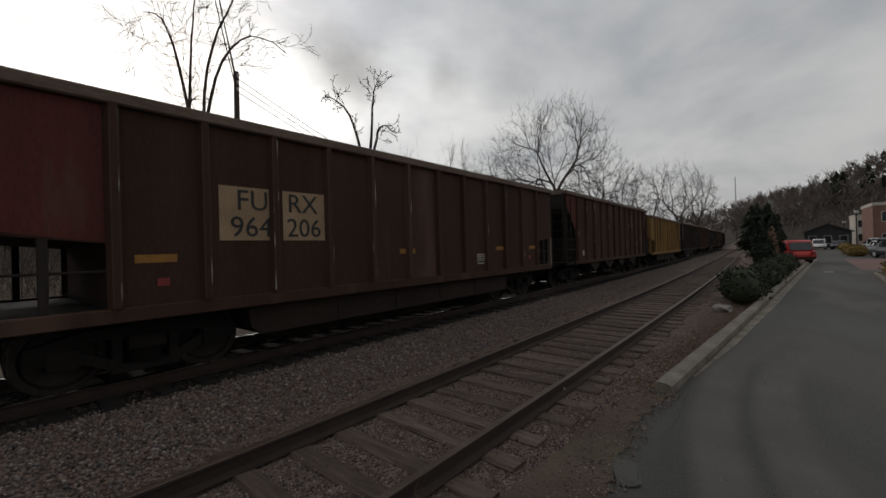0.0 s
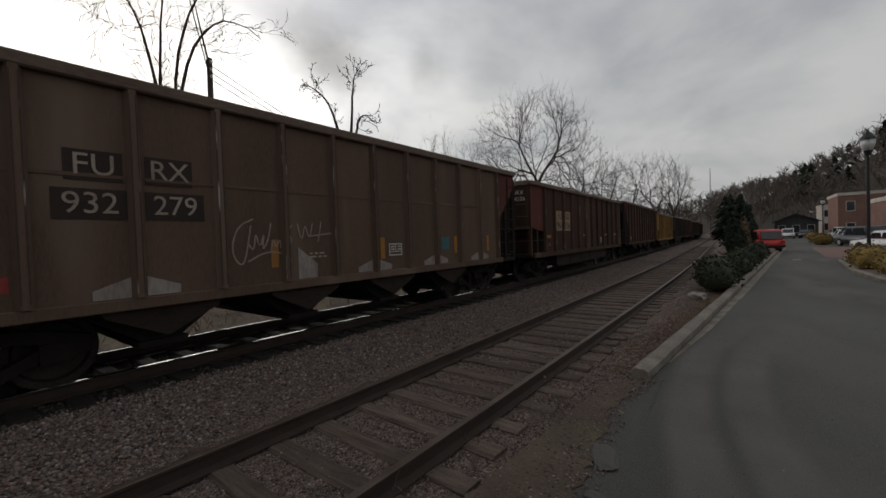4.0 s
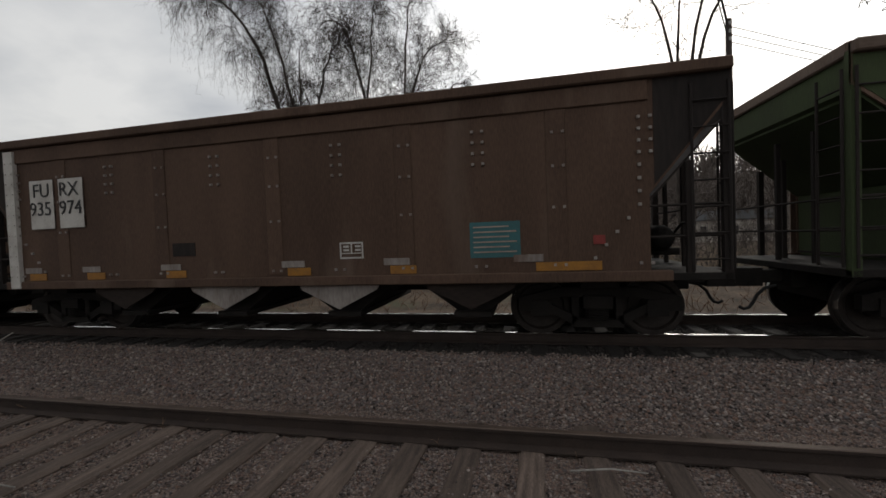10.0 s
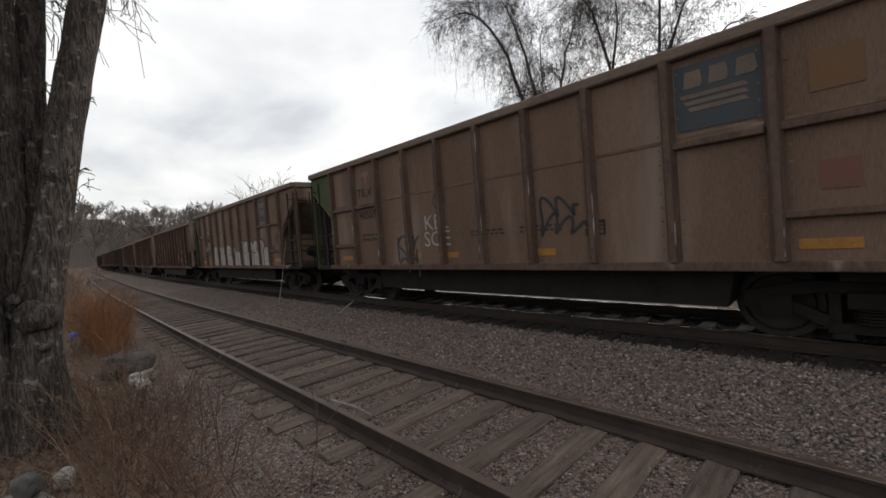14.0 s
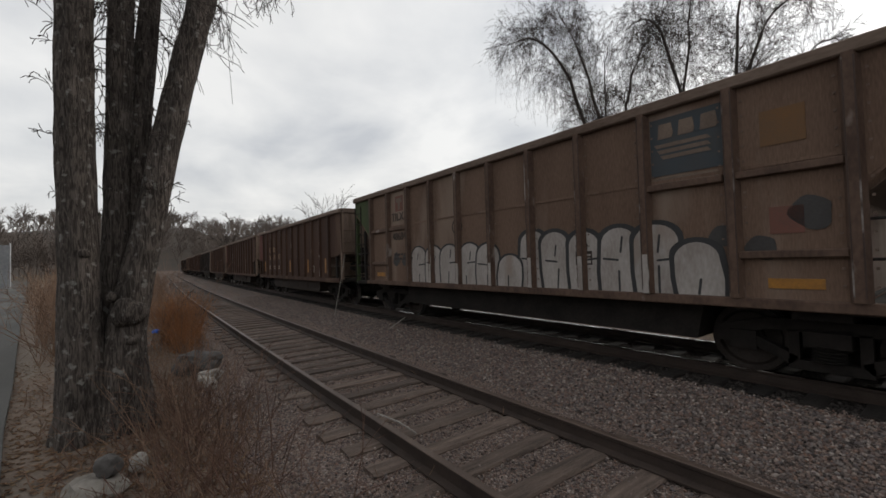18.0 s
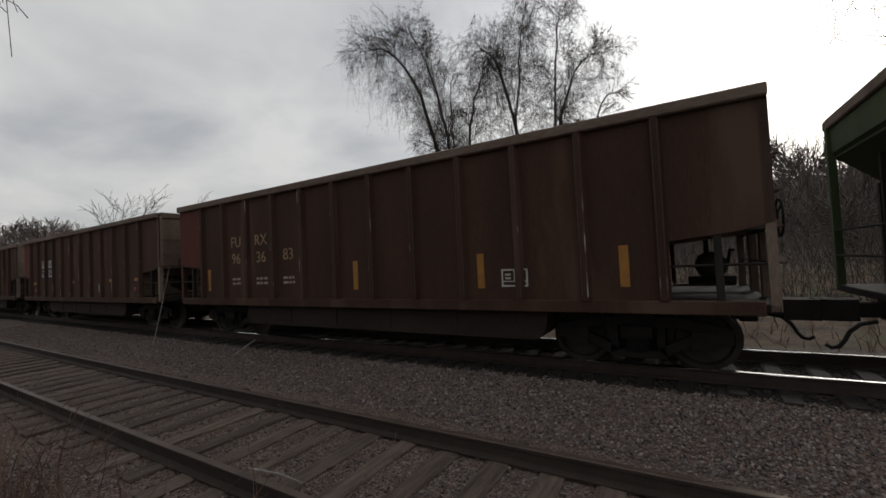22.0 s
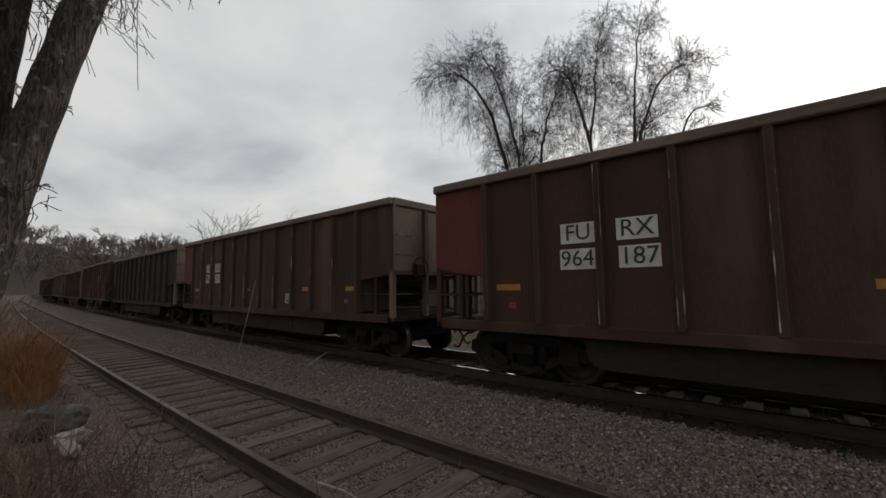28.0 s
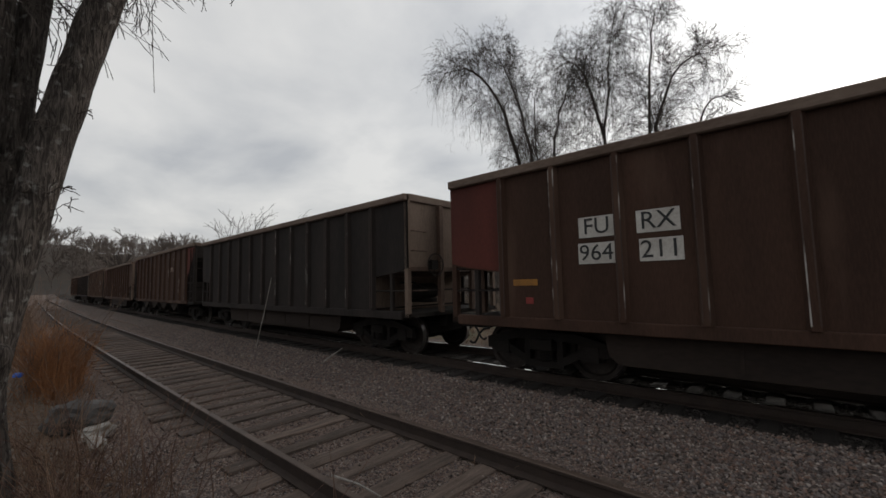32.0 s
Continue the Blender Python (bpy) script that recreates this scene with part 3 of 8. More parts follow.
# ---------------------------------------------------------------- mesh helpers
def mesh_of(name, verts, faces, mat, smooth=False):
    me = bpy.data.meshes.new(name)
    V, F = np.asarray(verts, np.float32), np.asarray(faces, np.int32)
    me.vertices.add(len(V)), me.vertices.foreach_set("co", V.ravel())
    me.loops.add(F.size), me.loops.foreach_set("vertex_index", F.ravel())
    me.polygons.add(len(F)), me.polygons.foreach_set("loop_start", np.arange(len(F), dtype=np.int32) * F.shape[1])
    me.update(calc_edges=True)
    me.materials.append(mat)
    if smooth:
        me.shade_smooth()
    return me


def part(name, bm, mat, parent, label="", smooth=False):
    """Links a bmesh as one mesh object under a thing or a part."""
    me = bpy.data.meshes.new(name)
    bmesh.ops.recalc_face_normals(bm, faces=bm.faces)
    bm.to_mesh(me)
    bm.free()
    me.materials.append(mat)
    if smooth:
        me.shade_smooth()
    ob = new(name, me)
    ob.parent = parent
    return tagged(ob, label)


def part_mesh(name, me, parent, label="", m=None):
    ob = new(name, me)
    ob.parent = parent
    if m is not None:
        ob.matrix_basis = m
    return tagged(ob, label)


def thing(name, label, category, m=None, group="", kind=""):
    ob = new(name)
    ob.empty_display_size = 0.2
    if m is not None:
        ob.matrix_basis = m
    return tagged(ob, label, category, group, kind)


def box(bm, x0, x1, y0, y1, z0, z1, m=None, bevel=0.0):
    c = [(x, y, z) for z in (z0, z1) for y in (y0, y1) for x in (x0, x1)]
    v = [bm.verts.new(m @ Vector(p) if m is not None else p) for p in c]
    fs = [bm.faces.new([v[i] for i in f]) for f in ((0, 2, 3, 1), (4, 5, 7, 6), (0, 1, 5, 4), (2, 6, 7, 3), (0, 4, 6, 2), (1, 3, 7, 5))]
    if bevel:
        edges = list({e for f in fs for e in f.edges})
        bmesh.ops.bevel(bm, geom=edges, offset=bevel, segments=1, affect="EDGES")
    return v


def prism(bm, pts, axis, a, b):
    """Polygon pts in the plane across the axis ('x': (y, z), 'y': (x, z), 'z': (x, y)), drawn out from a to b."""
    def at(p, t):
        return {"x": (t, p[0], p[1]), "y": (p[0], t, p[1]), "z": (p[0], p[1], t)}[axis]
    lo, hi = [bm.verts.new(at(p, a)) for p in pts], [bm.verts.new(at(p, b)) for p in pts]
    bm.faces.new(lo), bm.faces.new(hi[::-1])
    for i in range(len(pts)):
        j = (i + 1) % len(pts)
        bm.faces.new((lo[i], hi[i], hi[j], lo[j]))


def tube(bm, pts, radii, n=8, cap=True):
    pts = [Vector(p) for p in pts]
    if isinstance(radii, (int, float)):
        radii = [radii] * len(pts)
    rings = []
    for i, p in enumerate(pts):
        d = (pts[min(i + 1, len(pts) - 1)] - pts[max(i - 1, 0)]).normalized()
        s = d.orthogonal().normalized() if i == 0 else (s - d * s.dot(d)).normalized()
        w = d.cross(s)
        rings.append([bm.verts.new(p + (s * math.cos(k * math.tau / n) + w * math.sin(k * math.tau / n)) * radii[i]) for k in range(n)])
    for a, b in zip(rings, rings[1:]):
        for k in range(n):
            bm.faces.new((a[k], a[(k + 1) % n], b[(k + 1) % n], b[k]))
    if cap:
        bm.faces.new(rings[0][::-1]), bm.faces.new(rings[-1])


def disc(bm, cx, cy, cz, r, axis, a, b, n=20):
    pts = [(r * math.cos(k * math.tau / n), r * math.sin(k * math.tau / n)) for k in range(n)]
    off = {"x": (cy, cz), "y": (cx, cz), "z": (cx, cy)}[axis]
    prism(bm, [(p[0] + off[0], p[1] + off[1]) for p in pts], axis, a, b)


def tubes_np(lines, n):
    """Many tapered tubes at once; lines: lists of (point, radius). Returns verts and four-cornered faces as arrays."""
    groups = {}
    for line in lines:
        groups.setdefault(len(line), []).append(line)
    ang = np.arange(n) * math.tau / n
    verts, faces, base = [], [], 0
    for count, some in groups.items():
        p = np.array([[q[0] for q in line] for line in some], float)
        r = np.array([[q[1] for q in line] for line in some], float)
        d = np.gradient(p, axis=1)
        d /= np.linalg.norm(d, axis=2, keepdims=True) + 1e-9
        ref = np.where(np.abs(d[:, :1, 2:3]) < 0.9, np.array([0.0, 0, 1]), np.array([1.0, 0, 0]))
        s = np.cross(d, np.broadcast_to(ref, d.shape))
        s /= np.linalg.norm(s, axis=2, keepdims=True) + 1e-9
        w = np.cross(d, s)
        ring = p[:, :, None] + r[:, :, None, None] * (np.cos(ang)[:, None] * s[:, :, None] + np.sin(ang)[:, None] * w[:, :, None])
        verts.append(ring.reshape(-1, 3))
        i, k = np.meshgrid(np.arange(count - 1), np.arange(n), indexing="ij")
        a, b = (i * n + k).ravel(), (i * n + (k + 1) % n).ravel()
        f = np.stack([a, b, b + n, a + n], 1)
        faces.append((f[None] + (base + np.arange(len(some)) * count * n)[:, None, None]).reshape(-1, 4))
        base += len(some) * count * n
    return np.concatenate(verts), np.concatenate(faces)


def text_mesh(body, size, mat, depth=0.003):
    cu = bpy.data.curves.new("lettering", "FONT")
    cu.body, cu.size, cu.align_x, cu.align_y, cu.extrude = body, size, "CENTER", "CENTER", depth
    cu.resolution_u = 3
    ob = bpy.data.objects.new("lettering", cu)
    me = bpy.data.meshes.new_from_object(ob)
    bpy.data.objects.remove(ob)
    bpy.data.curves.remove(cu)
    me.materials.clear()
    me.materials.append(mat)
    return me


# ---------------------------------------------------------------- plan of the tracks
def bend(x):
    """Lateral drift of both tracks along x: straight past the camera, easing to +y at either end."""
    if x > 34:
        return 0.027 * x + 0.694 + 0.0408 * (x - 34)
    if x < -45:
        return 0.027 * x + 0.911 - 0.0405 * (x + 45)
    return 0.027 * x + (0.0006 if x > 0 else 0.00045) * x * x


SIDING_Y, MAIN_Y, SIDING_TOP, MAIN_TOP, GAUGE = 2.92, 7.38, 0.12, 0.25, 1.50


def track_point(x, y0):
    return Vector((x, y0 + bend(x), 0.0))


def track_heading(x):
    return math.atan2(bend(x + 0.5) - bend(x - 0.5), 1.0)


# ---------------------------------------------------------------- ground
def land(x, y):
    """Height of the ground."""
    v = y - bend(max(-300, min(300, x)))
    z = float(np.interp(v, [-3.0, 1.2, 1.6, 4.2, 4.6, 5.7, 6.0, 8.9, 9.2, 10.6, 13.5, 17.0, 23.5, 52.0, 57.0, 64.0],
                        [-0.06, -0.05, -0.078, -0.078, -0.03, 0.06, 0.055, 0.055, 0.06, -0.2, 0.08, 0.12, -3.6, -3.6, -1.2, -0.6]))
    # hills: beyond the river, behind the street, and down the valley
    away = lambda d, a, b: max(0.0, min(1.0, (d - a) / (b - a)))
    z += 9 * math.exp(-(((y - 175) / 55) ** 2) - (x / 120) ** 2) * away(y, 75, 130)
    z += 20 * math.exp(-(((y - 210) / 75) ** 2)) * (0.8 + 0.25 * math.sin(x * 0.011 + 1)) * away(y, 75, 130)
    z += 46 * math.exp(-(((x - 260) / 95) ** 2) - ((y + 75) / 62) ** 2) * away(x, 95, 180)
    z += 14 * math.exp(-(((x - 330) / 90) ** 2) - ((y - 30) / 60) ** 2) * away(x, 120, 230)
    z += 26 * math.exp(-(((x + 300) / 90) ** 2) - ((y - 10) / 170) ** 2) * away(-x, 110, 220)
    if y < -60:
        z += min(30.0, (-60 - y) * 0.10)
    z += 0.015 * math.sin(x * 1.7) * math.sin(y * 1.3) if abs(x) < 60 and v < 2 else 0
    return z


def axis_steps(near, reach, fine, grow):
    out, d, s = [0.0], 0.0, fine
    while d < reach:
        if d > near:
            s *= grow
        d += s
        out.append(d)
    return out


def build_ground():
    xs = axis_steps(14, 1900, 1.2, 1.13)
    xs = sorted({-x for x in xs} | set(xs))
    ys = sorted({-y for y in axis_steps(4, 1900, 0.8, 1.17)} | {0.3 * k for k in range(1, 37)} | {12 + 1.2 * k for k in range(6)} | {19.5 + y for y in axis_steps(30, 1900, 2.0, 1.16)})
    verts = [(x, y, land(x, y)) for y in ys for x in xs]
    w = len(xs)
    faces = [(j * w + i, j * w + i + 1, (j + 1) * w + i + 1, (j + 1) * w + i) for j in range(len(ys) - 1) for i in range(w - 1)]
    ground = new("ground", mesh_of("ground", verts, faces, M["dirt"], True))
    me = ground.data
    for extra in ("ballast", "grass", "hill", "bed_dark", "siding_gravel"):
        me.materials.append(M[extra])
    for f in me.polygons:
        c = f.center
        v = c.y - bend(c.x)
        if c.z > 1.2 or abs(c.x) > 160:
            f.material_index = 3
        # painted-dark bed: oil plus the shade below the cars
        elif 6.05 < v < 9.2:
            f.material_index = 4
        elif 0.75 < v < 4.35:
            f.material_index = 5
        elif 0.75 < v < 10.6:
            f.material_index = 1
        elif v > 10.6 or c.y < -9:
            f.material_index = 2
    tagged(ground, "leaf-strewn dirt and dormant grass beside the railway", "ground", kind="structure")


build_ground()


def strip(name, mat, edges, z, label, category="ground"):
    """A flat sheet between two edge lines, each a list of (x, y), with a little thickness."""
    a, b = edges
    bm = bmesh.new()
    top = [[bm.verts.new((x, y, z)) for x, y in e] for e in (a, b)]
    low = [[bm.verts.new((x, y, z - 0.12)) for x, y in e] for e in (a, b)]
    for i in range(len(a) - 1):
        bm.faces.new((top[0][i], top[0][i + 1], top[1][i + 1], top[1][i]))
        for s in (0, 1):
            bm.faces.new((top[s][i], low[s][i], low[s][i + 1], top[s][i + 1]))
    me = bpy.data.meshes.new(name)
    bmesh.ops.recalc_face_normals(bm, faces=bm.faces)
    bm.to_mesh(me)
    bm.free()
    me.materials.append(mat)
    ob = new(name, me)
    return tagged(ob, label, category, kind="structure")


# street: its edge on the railway side runs from beyond the multi-stemmed tree to the kerb
EDGE = [(-120, -21.0), (-60, -10.6), (-45, -7.9), (-24, -4.28), (-14.5, -2.6), (-9.5, -1.7), (-7.1, -1.3), (-3.0, -0.5), (0.5, 0.75), (2.2, 1.28), (3.1, 1.42), (4.3, 1.34), (5.5, 1.17), (8.9, 1.0), (15.0, 0.72), (25, 0.25), (40, -0.48), (52, -1.05), (60, -0.6), (70, 0.6), (120, 3.0)]
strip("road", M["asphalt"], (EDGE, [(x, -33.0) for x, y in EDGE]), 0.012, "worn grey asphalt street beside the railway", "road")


def kerb_line(name, pts, width, height, mat, label):
    bm = bmesh.new()
    rng = random.Random(4)
    prof = [(0, -0.1), (0, height * 0.8), (0.05, height), (width - 0.04, height), (width, height * 0.85), (width, -0.1)]
    rings = []
    for i, (x, y) in enumerate(pts):
        a, b = pts[max(i - 1, 0)], pts[min(i + 1, len(pts) - 1)]
        d = Vector((b[0] - a[0], b[1] - a[1])).normalized()
        nrm = Vector((-d.y, d.x))
        rings.append([bm.verts.new((x + nrm.x * o, y + nrm.y * o, z + (rng.uniform(-0.008, 0.008) if z > 0 else 0))) for o, z in prof])
    for a, b in zip(rings, rings[1:]):
        for k in range(len(prof) - 1):
            bm.faces.new((a[k], b[k], b[k + 1], a[k + 1]))
    bm.faces.new(rings[0]), bm.faces.new(rings[-1][::-1])
    me = bpy.data.meshes.new(name)
    bmesh.ops.recalc_face_normals(bm, faces=bm.faces)
    bm.to_mesh(me)
    bm.free()
    me.materials.append(mat)
    return tagged(new(name, me), label, "kerb", kind="structure")


def along(pts, step):
    """Points every step metres along a broken line."""
    out = []
    for (x0, y0), (x1, y1) in zip(pts, pts[1:]):
        n = max(1, int(math.hypot(x1 - x0, y1 - y0) / step))
        out += [(x0 + (x1 - x0) * k / n, y0 + (y1 - y0) * k / n) for k in range(n)]
    return out + [pts[-1]]


kerb_line("kerb", along([(5.5, 1.18), (8.9, 1.01), (15.0, 0.73), (25, 0.26), (40, -0.47), (52, -1.04)], 0.5), 0.20, 0.14, M["concrete"], "weathered concrete kerb with a broken end")
# gutter pan along the kerb
strip("gutter", M["concrete"], ([(6.4, 1.12), (8.9, 0.99), (15.0, 0.71), (25, 0.24), (40, -0.49), (52, -1.06)], [(6.4, 1.09), (8.9, 0.86), (15.0, 0.50), (25, 0.02), (40, -0.72), (52, -1.30)]), 0.018, "pale concrete gutter along the kerb", "gutter")
# dirt apron that spills over the asphalt edge by the camera
def ragged(pts, step, amp, seed):
    """A broken line with a crumbled edge."""
    rng = random.Random(seed)
    return [(x + rng.gauss(0, amp * 0.4), y + rng.gauss(0, amp) + 2.2 * amp * noise.noise(Vector((x * 2.1, seed, 0)))) for x, y in along(pts, step)]


A1, A2 = ragged([(0.6, 1.75), (5.8, 1.55)], 0.07, 0.012, 1), ragged([(0.9, 0.80), (2.2, 0.95), (3.0, 1.10), (4.3, 1.26), (5.5, 1.2)], 0.07, 0.03, 2)
n = min(len(A1), len(A2))
strip("apron", M["packed_dirt"], (A1[:n], A2[:n]), 0.024, "packed brown dirt over a broken asphalt edge", "dirt")
EDGE_CHIPS = [(x, y - 0.02) for x, y in A2]


def rail(name, y0, top, side, head_mat, label):
    prof = [(-0.07, -0.17), (-0.07, -0.155), (-0.012, -0.13), (-0.012, -0.045), (-0.035, -0.03), (-0.035, -0.006), (-0.028, 0.0), (0.028, 0.0), (0.035, -0.006), (0.035, -0.03), (0.012, -0.045), (0.012, -0.13), (0.07, -0.155), (0.07, -0.17)]
    xs = [k * 2.0 for k in range(-75, 76)]
    bm = bmesh.new()
    rings = []
    for x in xs:
        h = track_heading(x)
        c = track_point(x, y0) + Vector((-math.sin(h), math.cos(h), 0)) * side * GAUGE / 2
        rings.append([bm.verts.new((c.x - math.sin(h) * o, c.y + math.cos(h) * o, top + z)) for o, z in prof])
    heads = []
    for a, b in zip(rings, rings[1:]):
        for k in range(len(prof) - 1):
            f = bm.faces.new((a[k], b[k], b[k + 1], a[k + 1]))
            if k in (5, 6, 7):
                heads.append(f)
    for f in heads:
        f.material_index = 1
    bm.faces.new(rings[0]), bm.faces.new(rings[-1][::-1])
    me = bpy.data.meshes.new(name)
    bmesh.ops.recalc_face_normals(bm, faces=bm.faces)
    bm.to_mesh(me)
    bm.free()
    me.materials.append(M["rust_rail"]), me.materials.append(head_mat)
    return tagged(new(name, me), label, "rail", group="rails", kind="structure")


for side in (-1, 1):
    rail("rail", SIDING_Y, SIDING_TOP, side, M["rail_top"], "rusty steel rail of the unused siding")
    rail("rail", MAIN_Y, MAIN_TOP, side, M["rail_bright"], "steel rail with a polished running head under the train")

TRACK_SIDING = thing("siding_track", "weathered wooden sleepers of the siding in crushed stone", "railway track", kind="structure")
TRACK_MAIN = thing("main_track", "creosoted sleepers of the main line, darkened for shade, in crushed stone", "railway track", kind="structure")


def tie_mesh(seed, mat, length=2.55, width=0.22, height=0.17):
    rng = random.Random(seed)
    bm = bmesh.new()
    nx = 7
    rings = []
    for i in range(nx):
        y = (i / (nx - 1) - 0.5) * length
        j = lambda s: rng.uniform(-s, s)
        w, h = width / 2, height
        rings.append([bm.verts.new(p) for p in ((-w + j(.008), y, -h), (-w + j(.012), y, -0.02 + j(.008)), (-w + 0.025 + j(.01), y, j(.006)), (w - 0.025 + j(.01), y, j(.006)), (w + j(.012), y, -0.02 + j(.008)), (w + j(.008), y, -h))])
    for a, b in zip(rings, rings[1:]):
        for k in range(5):
            bm.faces.new((a[k], a[k + 1], b[k + 1], b[k]))
    bm.faces.new(rings[0]), bm.faces.new(rings[-1][::-1])
    bmesh.ops.recalc_face_normals(bm, faces=bm.faces)
    me = bpy.data.meshes.new("sleeper")
    bm.to_mesh(me)
    bm.free()
    me.materials.append(mat)
    return me


def lay_ties(parent, y0, top, mat, x0, x1, step, seed, sink, length):
    rng = random.Random(seed)
    meshes = [tie_mesh(seed + k, mat, length) for k in range(6)]
    x = x0
    while x < x1:
        p = track_point(x, y0)
        m = Matrix.Translation((p.x, p.y + rng.uniform(-0.08, 0.08), top - 0.16 - rng.uniform(0, sink))) @ Euler((0, 0, track_heading(x) + rng.uniform(-0.03, 0.03))).to_matrix().to_4x4()
        part_mesh("sleeper", rng.choice(meshes), parent, m=m)
        x += step * rng.uniform(0.92, 1.08)


lay_ties(TRACK_SIDING, SIDING_Y, SIDING_TOP, M["tie"], -62, 58, 0.52, 10, 0.012, 2.34)
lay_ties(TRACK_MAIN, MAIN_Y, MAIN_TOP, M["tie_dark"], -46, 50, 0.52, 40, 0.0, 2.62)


def scatter(name, mat, places, seed, label, category):
    """Small angular stones (or leaves) as one mesh; places: rows of x, y, z, size, flatness."""
    rng = np.random.RandomState(seed)
    n = len(places)
    base = np.array([(1, 0, 0), (-1, 0, 0), (0, 1, 0), (0, -1, 0), (0, 0, 1), (0, 0, -0.6)], float)
    tri = np.array([(0, 2, 4), (2, 1, 4), (1, 3, 4), (3, 0, 4), (2, 0, 5), (1, 2, 5), (3, 1, 5), (0, 3, 5)])
    places = np.asarray(places, float)
    v = base[None] * rng.uniform(0.6, 1.35, (n, 6, 1)) * places[:, None, 3:4]
    v[:, :, 2] *= places[:, None, 4]
    a = rng.uniform(0, math.tau, n)
    t = rng.uniform(-0.6, 0.6, n) * (places[:, 4] > 0.3)
    x, y, z = v[:, :, 0].copy(), v[:, :, 1].copy(), v[:, :, 2].copy()
    y, z = y * np.cos(t)[:, None] - z * np.sin(t)[:, None], y * np.sin(t)[:, None] + z * np.cos(t)[:, None]
    v[:, :, 0] = x * np.cos(a)[:, None] - y * np.sin(a)[:, None] + places[:, None, 0]
    v[:, :, 1] = x * np.sin(a)[:, None] + y * np.cos(a)[:, None] + places[:, None, 1]
    v[:, :, 2] = z + places[:, None, 2]
    f = (tri[None] + (np.arange(n) * 6)[:, None, None]).reshape(-1, 3)
    return tagged(new(name, mesh_of(name, v.reshape(-1, 3), f, mat)), label, category, kind="stuff")


def island_material(name, cols, rough=0.9):
    """Each loose piece takes its own shade."""
    m = bpy.data.materials.new(name)
    m.use_nodes = True
    nt = m.node_tree
    bs = nt.nodes["Principled BSDF"]
    bs.inputs["Roughness"].default_value = rough
    bs.inputs["Specular IOR Level"].default_value = 0.3
    g, r = nt.nodes.new("ShaderNodeNewGeometry"), nt.nodes.new("ShaderNodeValToRGB")
    e = r.color_ramp.elements
    for k, c in enumerate(cols):
        q = e[k] if k < 2 else e.new(k / (len(cols) - 1))
        q.position = k / (len(cols) - 1)
        q.color = (*c, 1)
    nt.links.new(g.outputs["Random Per Island"], r.inputs[0])
    nt.links.new(r.outputs[0], bs.inputs["Base Color"])
    return m


def build_stones():
    rng = np.random.RandomState(3)
    grey = island_material("crushed_stone", [(0.03, 0.024, 0.022), (0.11, 0.088, 0.08), (0.19, 0.165, 0.155), (0.18, 0.112, 0.085), (0.095, 0.085, 0.086), (0.15, 0.10, 0.08), (0.33, 0.285, 0.255)])
    leaf = island_material("fallen_leaf_litter", [(0.06, 0.035, 0.022), (0.17, 0.095, 0.05), (0.11, 0.06, 0.035), (0.22, 0.15, 0.09)])
    rows = []
    for _ in range(150000):
        far = rng.rand() < 0.45
        x = rng.uniform(-26, 30) if far else rng.normal(-0.5, 5.0)
        v = rng.uniform(0.8, 6.25)
        y = v + bend(x)
        dv = abs(v - SIDING_Y)
        z = land(x, y)
        if min(abs(dv - GAUGE / 2), 9) < 0.09 or (dv < 1.3 and rng.rand() < 0.2):
            continue
        if v > 6.0 + 0.22 * rng.rand():
            continue
        size = rng.uniform(0.008, 0.019) if v < 4.3 else rng.uniform(0.013, 0.029)
        rows.append((x, y, z + (rng.uniform(0.004, 0.028) if dv < 1.2 and rng.rand() < 0.22 else 0.004), size, rng.uniform(0.5, 0.9)))
    scatter("ballast_stone", grey, rows, 5, "grey and rust-tinted crushed stone ballast", "ballast")
    # stones coloured dark for oil and for the shade of the train
    shaded_bed = island_material("shaded_oily_crushed_stone", [(0.014, 0.012, 0.011), (0.04, 0.034, 0.03), (0.065, 0.055, 0.05), (0.03, 0.025, 0.022)])
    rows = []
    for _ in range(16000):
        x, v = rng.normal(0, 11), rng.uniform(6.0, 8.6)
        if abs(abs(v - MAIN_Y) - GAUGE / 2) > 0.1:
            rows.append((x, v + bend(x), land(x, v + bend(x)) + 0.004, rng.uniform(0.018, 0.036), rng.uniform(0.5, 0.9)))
    scatter("sooty_stone", shaded_bed, rows, 8, "oily crushed stone darkened for the shade under the train", "ballast")
    rows = []
    for _ in range(2600):
        x, y = EDGE_CHIPS[rng.randint(len(EDGE_CHIPS))]
        y += abs(rng.normal(0, 0.35)) - 0.10
        rows.append((x + rng.normal(0, 0.08), y, 0.026 if y < 1.7 else land(x, y) + 0.004, rng.uniform(0.004, 0.015), 0.7))
    scatter("edge_gravel", grey, rows, 15, "small loose gravel along the crumbled asphalt edge", "gravel")
    rows = []
    for _ in range(3600):
        x, y = rng.uniform(1.0, 11), rng.uniform(-3.5, 1.2)
        if y < float(np.interp(x, [p[0] for p in EDGE], [p[1] for p in EDGE])) - 0.15:
            rows.append((x, y, 0.013, rng.uniform(0.003, 0.007), 0.7))
    scatter("road_grit", grey, rows, 25, "pale grit loose on the asphalt", "gravel")
    rows = []
    for _ in range(9000):
        x = rng.uniform(-12, 5)
        lo = float(np.interp(x, [p[0] for p in EDGE], [p[1] for p in EDGE]))
        y = lo + (0.95 + bend(x) - lo) * rng.rand() ** 1.1
        rows.append((x, y, land(x, y) + 0.012, rng.uniform(0.012, 0.03), 0.18))
    for _ in range(1500):
        x = rng.uniform(5.8, 18)
